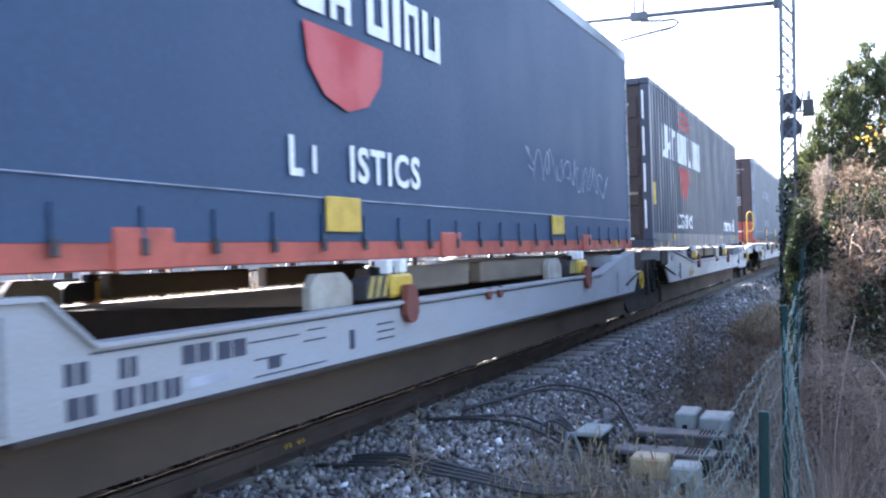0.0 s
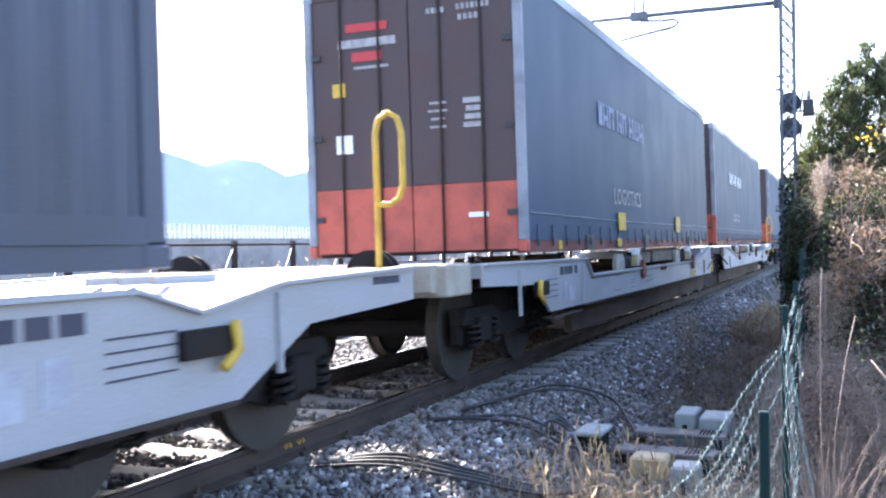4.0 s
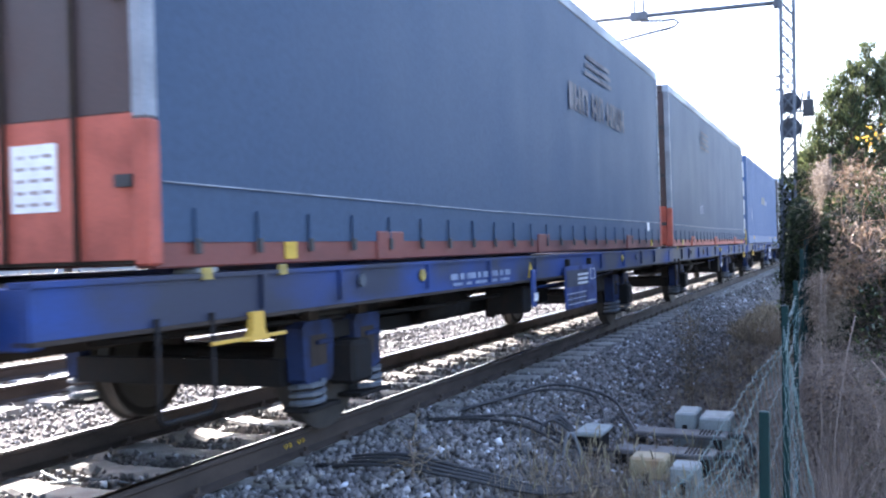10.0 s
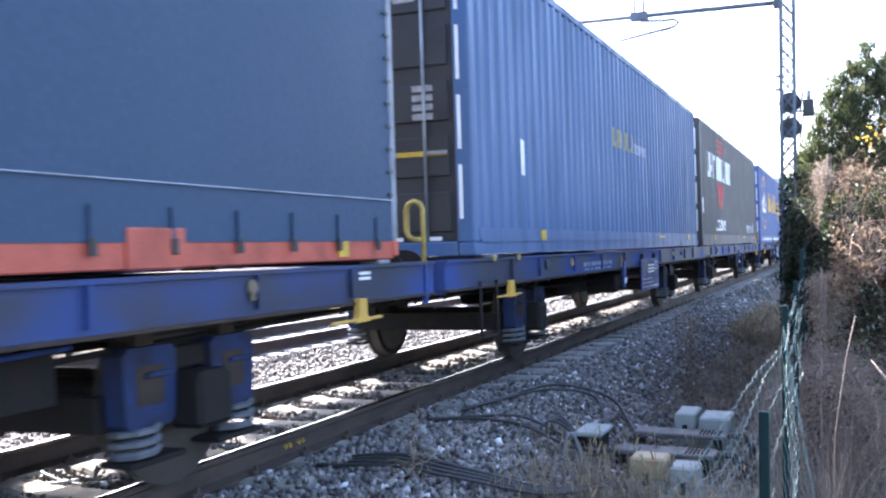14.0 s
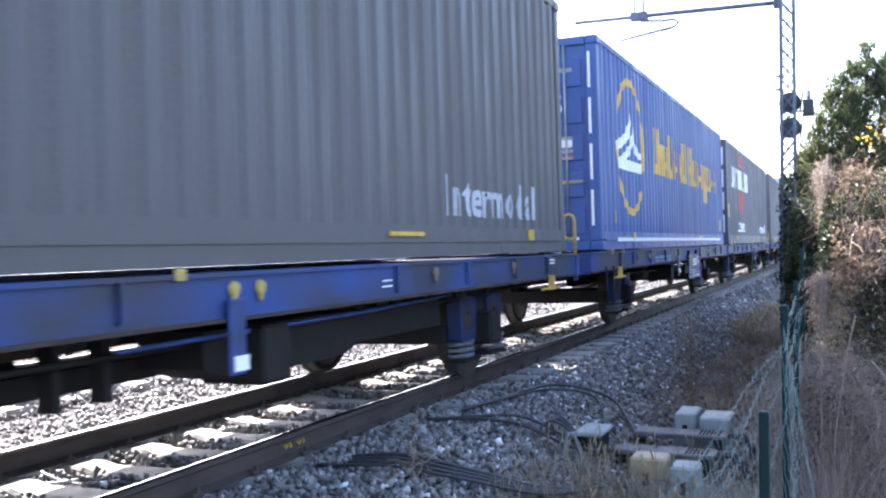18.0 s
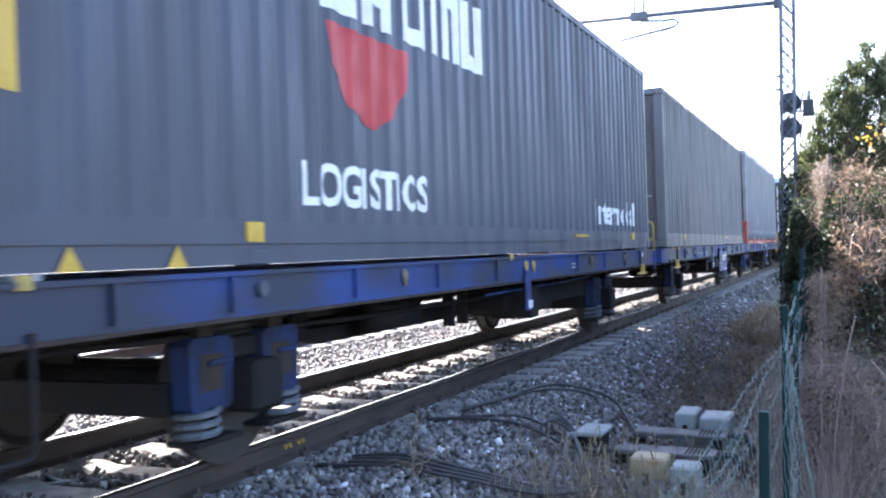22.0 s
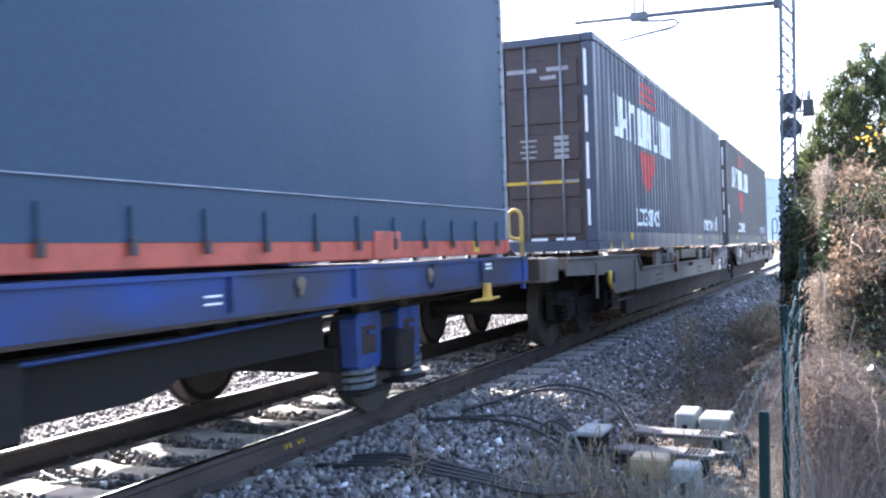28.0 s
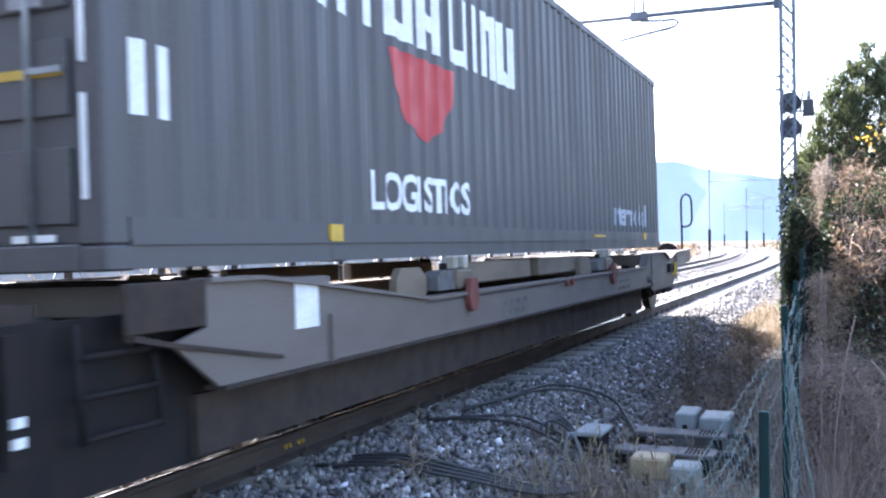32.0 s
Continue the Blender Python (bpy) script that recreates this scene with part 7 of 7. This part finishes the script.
grown("plume_tangle", stems(260, plume_spot, r, (0.15, 0.5), (0.001, 0.002), 0.3), M_TUFT, vines, "pale dry plume stalks")


def glint_spot():
    x = r.uniform(6.4, 9.4)
    return x, -4.30 - abs(r.gauss(0, 0.2)), base_z(x, -4.6) + 0.3 + r.random() * 1.3


grown("ivy_leaves", leaves(1000, patchy(glint_spot, 0.0, 5.0), (0.014, 0.03), r), M_GLOSS, vines, "glossy ivy leaves in the tangle")

reeds = thing("dry_reeds", "tall dry grass and reeds along the fence", "grass", (5.5, -4.4, -0.6))
grown("blade_mass", blades(1200, reed_spot, (0.3, 1.0), (0.0008, 0.0018), r, 0.8), M_VINE, reeds, "long dry blades")
for pts in ([(6.0, -4.13, 1.12), (5.98, -4.12, 0.75), (5.95, -4.12, 0.2), (5.93, -4.13, -0.5)],
            [(5.0, -4.30, 0.92), (4.85, -4.26, 0.74), (4.7, -4.21, 0.4), (4.62, -4.20, -0.5)],
            [(4.5, -4.36, 0.77), (4.42, -4.42, 0.70), (4.3, -4.46, 0.4), (4.25, -4.46, -0.5)],
            [(7.2, -4.12, 1.0), (7.2, -4.12, 0.4), (7.18, -4.12, -0.5)]):
    tubepart("long_reed", M_VINE, reeds, pts, 0.003, "long bent reed", 5)


def verge_spot():
    x = r.uniform(3.6, 20)
    y = r.uniform(-4.0, -2.5)
    if noise.noise((x * 0.9, y * 0.9, 8)) < -0.15:
        return None
    return x, y, base_z(x, y)


def near_verge():
    x = r.uniform(-9, 4)
    y = r.uniform(-9, -2.7)
    if noise.noise((x * 0.7, y * 0.7, 8)) < -0.2 or (x * x + (y + 4.28) ** 2) < 1.0:
        return None
    return x, y, base_z(x, y)


vf = blades(7000, near_verge, (0.05, 0.28), (0.0015, 0.0035), r, 0.7, 0.08)
stuff("verge_grass", vf[0], vf[1], M_GRASS, "short dry grass on the lineside bank", "grass")
vf = blades(5000, verge_spot, (0.05, 0.2), (0.0015, 0.0035), r, 0.7, 0.08)
stuff("dry_grass", vf[0], vf[1], M_GRASS, "short dry grass beside the track", "grass")


def box_grass():
    x = r.gauss(6.3, 0.5)
    y = r.gauss(-2.75, 0.35)
    return x, y, base_z(x, y)


def fence_straw():
    x = r.uniform(4.4, 6.9)
    y = r.uniform(-3.85, -3.0)
    return None if noise.noise((x * 2.1, y * 2.1, 6)) < -0.2 else (x, y, base_z(x, y))


vf = blades(2400, fence_straw, (0.08, 0.30), (0.0012, 0.0028), r, 0.9, 0.1)
stuff("fence_straw", vf[0], vf[1], M_GRASS, "bleached straw between the boxes and the fence", "grass")
vf = blades(700, box_grass, (0.12, 0.38), (0.002, 0.004), r, 0.8, 0.2)
stuff("box_grass", vf[0], vf[1], M_GRASS, "dry grass tufts around the junction boxes", "grass")


def weed(x, y, h, n, label):
    z = base_z(x, y)
    w = thing("dry_weed", label, "weed", (x, y, z))
    tubepart("stalk", M_VINE, w, [(x, y, z), (x + 0.02, y, z + h * 0.5), (x, y + 0.02, z + h)], 0.008)

    def go():
        return x + r.gauss(0, 0.04), y + r.gauss(0, 0.04), z + h * r.uniform(0.15, 0.98)
    vs, fs = stems(n, go, r, (0.12, 0.32), (0.0025, 0.0055), -0.15)
    me = bpy.data.meshes.new("twig_mass")
    me.from_pydata(vs, [], fs)
    me.materials.append(M_GRASS)
    me.transform(Matrix.Translation((-x, -y, -z)))
    ob = tagged(new("twig_mass", me), kind="stuff")
    ob.parent = w
    w.location = (x, y, z)
    return w


# foxtail grasses in front of the boxes, each a thin stalk with a seed head
q = random.Random(77)
for i in range(64):
    x, y = (q.uniform(5.6, 6.7), q.uniform(-3.2, -2.3)) if i < 14 else (q.uniform(5.3, 6.6), q.uniform(-3.4, -2.55))
    z = base_z(x, y)
    h = q.uniform(0.16, 0.36) if i < 14 else q.uniform(0.30, 0.58)
    lx, ly = q.uniform(-0.09, 0.09), q.uniform(-0.09, 0.09)
    plant = thing("foxtail", "dry foxtail grass with a pale seed head", "grass", (x, y, z), "foxtails by the boxes")
    tubepart("stalk", M_VINE, plant, [(x, y, z), (x + lx * 0.4, y + ly * 0.4, z + h * 0.6), (x + lx, y + ly, z + h)], 0.0016, "", 5)
    bm = bmesh.new()
    top = Vector((x + lx, y + ly, z + h))
    e = Vector((lx, ly, h * 0.7)).normalized()
    droop = q.uniform(-0.4, 0.8)
    pts = [top + e * d + (Vector((lx, ly, 0)).normalized() - Vector((0, 0, 0.6))) * d * d * 6 * droop for d in (0, 0.02, 0.045, 0.07, 0.088)]
    tube(bm, pts, 0.006, 6, 0.4)
    part("seed_head", bm, M_STRAWHEAD, plant, "pale seed head", True)


def lit_patch():
    x = r.uniform(17.6, 25)
    y = r.uniform(-3.5, -2.3)
    return x, y, base_z(x, y)


vf = blades(9000, lit_patch, (0.06, 0.24), (0.003, 0.007), r, 0.9, 0.1)
stuff("straw_patch", vf[0], vf[1], M_GRASS, "golden dry grass at the foot of the mast", "grass")


def dark_weeds():
    x = 8.0 + 10 * r.random() ** 1.2
    y = r.uniform(-3.6, -1.9)
    if noise.noise((x * 0.8, y * 1.5, 4)) < -0.15 or y > -1.7 - 0.08 * max(0, 12 - x):
        return None
    return x, y, base_z(x, y)


vf = stems(1600, dark_weeds, r, (0.15, 0.4), (0.0015, 0.004), -0.15)
def litter_spot():
    x = 7.2 + 12 * r.random() ** 1.3
    y = r.uniform(-3.7, -1.7)
    return x, y, base_z(x, y) + r.uniform(0.005, 0.05)


lf = leaves(6000, litter_spot, (0.012, 0.035), r, 0.6)
stuff("leaf_litter", lf[0], lf[1], M_DLEAF, "brown leaf litter on the trackside bank", "litter")
stuff("low_brambles", vf[0], vf[1], M_VINE, "low brown brambles on the trackside bank", "brambles")
weed(10.6, -2.72, 0.98, 150, "tall dry branching weed in the gravel")
weed(11.6, -3.0, 0.55, 50, "low dry weed beside the track")
weed(5.55, -1.75, 0.28, 26, "small dry weed in the ballast")
weed(13.0, -3.1, 0.7, 70, "dry weed beside the track")


def conifer(x, y, leaders, seed, n, label):
    """An evergreen with several pointed leaders (dx, dy, top, spread), each with limbs and sprays of needles."""
    q = random.Random(seed)
    z0 = base_z(x, y) - 0.1
    t = thing("conifer", label, "tree", (x, y, z0), "conifers")
    v, f, lv, lf = [], [], [], []
    for lx, ly, top, spread in leaders:
        cx, cy, height = x + lx, y + ly, top - z0
        bm = bmesh.new()
        tube(bm, [(x, y, z0), (x + lx * 0.6, y + ly * 0.6, z0 + height * 0.3), (cx, cy, z0 + height * 0.6), (cx, cy + 0.02, z0 + height * 0.97)], 0.09, 8, 0.1)
        part("trunk", bm, M_BARK, t)
        limbs = 125
        for k in range(limbs):
            h = q.random() ** 0.8
            a = q.uniform(0, 6.283)
            d = Vector((math.cos(a), math.sin(a), 0))
            rad = spread * (0.05 + (1 - h) ** 0.75 * q.uniform(0.3, 1.2))
            base = Vector((cx, cy, z0 + height * (0.10 + 0.88 * h)))
            tip = base + d * rad + Vector((0, 0, rad * 0.8))
            b = len(lv)
            s = Vector((-d.y, d.x, 0)) * 0.010
            lv += [tuple(base - s), tuple(base + s), tuple(tip), tuple(base + Vector((0, 0, 0.03)))]
            lf += [(b, b + 1, b + 2), (b + 1, b + 3, b + 2), (b + 3, b, b + 2)]
            bunches = [(q.uniform(0.25, 1.05), q.gauss(0, 0.05), q.gauss(0, 0.05), q.gauss(0.03, 0.06)) for j in range(4)]
            for j in range(n // limbs):
                u, ox, oy, oz = bunches[j % 4]
                p = base.lerp(tip, u) + Vector((ox + q.gauss(0, 0.028), oy + q.gauss(0, 0.028), oz + q.gauss(0, 0.045)))
                e = (d * 0.5 + Vector((q.gauss(0, 0.45), q.gauss(0, 0.45), 0.9 + q.gauss(0, 0.3)))).normalized()
                w = e.cross(Vector((q.gauss(0, 1), q.gauss(0, 1), q.gauss(0, 1)))).normalized() * q.uniform(0.006, 0.013)
                L = q.uniform(0.05, 0.11)
                b = len(v)
                v += [tuple(p), tuple(p + e * L * 0.5 + w), tuple(p + e * L), tuple(p + e * L * 0.5 - w)]
                f += [(b, b + 1, b + 2, b + 3)]
    grown("limbs", (lv, lf), M_BARK, t, "thin brown limbs")
    grown("crown", (v, f), M_NEEDLE, t, "dark green needle sprays")
    return t


conifer(20.1, -4.65, [(0.1, 0.28, 4.6, 0.8), (-0.2, 0.65, 4.15, 0.8), (0.2, 1.05, 3.2, 0.75), (0, -0.2, 4.6, 0.9), (0, 0.05, 4.95, 0.95), (0.2, 0.5, 4.45, 0.8), (-0.1, 0.9, 3.6, 0.75), (0.1, -0.42, 4.75, 0.9), (0.3, 1.2, 2.9, 0.6), (-0.3, 0.3, 4.1, 0.85)], 3, 8200,
        "dark green conifer with several pointed tops and sunlit edges")
conifer(20.9, -5.75, [(0, 0.1, 5.2, 1.0), (-0.2, 0.55, 4.6, 0.85), (0.1, -0.5, 5.0, 1.0)], 4, 9000, "tall dark green conifer beside another")

# ---------- beyond the tracks: railing, wall and palisade, dry scrub ----------
rail_fence = thing("railing", "rusty steel railing with diagonal braces beyond the tracks", "railing", (14, 8.4, -0.5))
for z in (0.72, 1.32):
    tubepart("rail", M_RUST, rail_fence, [(2, 8.2, z), (20, 8.5, z), (60, 9.6, z)], 0.03)
for k in range(20):
    x = 3.0 + 2.6 * k
    y = 8.2 + 0.02 * (x - 2)
    boxpart("post", M_RUST, rail_fence, (x - 0.05, x + 0.05, y - 0.05, y + 0.05, -0.75, 1.4))
    tubepart("brace", M_STEEL, rail_fence, [(x, y, 1.3), (x + 1.2, y + 0.02, -0.55)], 0.02)
    tubepart("brace", M_STEEL, rail_fence, [(x + 2.6, y + 0.05, 1.3), (x + 1.4, y + 0.03, -0.55)], 0.02)
bm = bmesh.new()
box(bm, -20, 90, 15.0, 15.3, -0.9, 1.55)
structure("wall_far", bm, M_WALL, "low pale concrete wall beyond the tracks", "wall")
pal = thing("palisade", "white palisade fence on top of a low wall", "fence", (10, 15.15, 1.55))
bm = bmesh.new()
for k in range(420):
    x = -15 + 0.25 * k
    box(bm, x, x + 0.12, 15.12, 15.16, 1.55, 2.0)
tagged(part("pale", bm, M_WHITE, pal, "white pales"), kind="stuff")
tubepart("pale_rail", M_WHITE, pal, [(-15, 15.18, 1.75), (90, 15.18, 1.75)], 0.03)


def scrub_spot():
    x = r.uniform(2, 60)
    y = r.uniform(8.8, 14)
    return x, y, base_z(x, y)


vf = blades(9000, scrub_spot, (0.4, 1.5), (0.008, 0.02), r, 0.4, 0.2)
stuff("dry_scrub", vf[0], vf[1], M_GRASS, "dry straw-coloured scrub beyond the railing", "scrub")


def far_scrub():
    a = radians(r.uniform(2.0, 40))
    d = r.uniform(70, 260)
    x, y = d * math.cos(a), -4.28 + d * math.sin(a)
    e = y - bend_y(x)
    if -5 < e < 8:
        return None
    return x, y, -0.5 + r.random() * 1.2


vf = leaves(7000, far_scrub, (0.15, 0.5), r)
stuff("far_scrub", vf[0], vf[1], M_VLEAF, "low brown scrub along the far curve", "scrub")


# ---------- what moves: loads, wagons and their wheels ----------
def gone(t):
    i = min(31, int(t))
    f = t - i
    return GONE[i] * (1 - f) + GONE[i + 1] * f


def motions():
    times = [float(t) for t in range(33)]
    for ob, u, z in CARRIED:
        walk(ob, [(t, track_pose(u - gone(t), 0, z)) for t in times])
        for ws in [o for o in ob.children if o.name.startswith("wheelset")]:
            spot = ws.location.copy()
            at = u + spot.x
            rows, turn, before = [], 0.0, None
            steps = [k / 10 for k in range(321) if -5.0 < at - gone(k / 10) < 42.0]
            for t in ([0.0] + steps + [32.0]):
                g = gone(t)
                if before is not None and t in steps:
                    turn += (g - before) / WHEEL_R if before > -1e9 else 0.0
                before = g if t in steps else -1e10
                rows.append((t, Matrix.Translation(spot) @ Matrix.Rotation(-turn, 4, "Y")))
            clean, last = [], -1.0
            for row in rows:
                if row[0] > last:
                    clean.append(row)
                    last = row[0]
            walk(ws, clean)


motions()
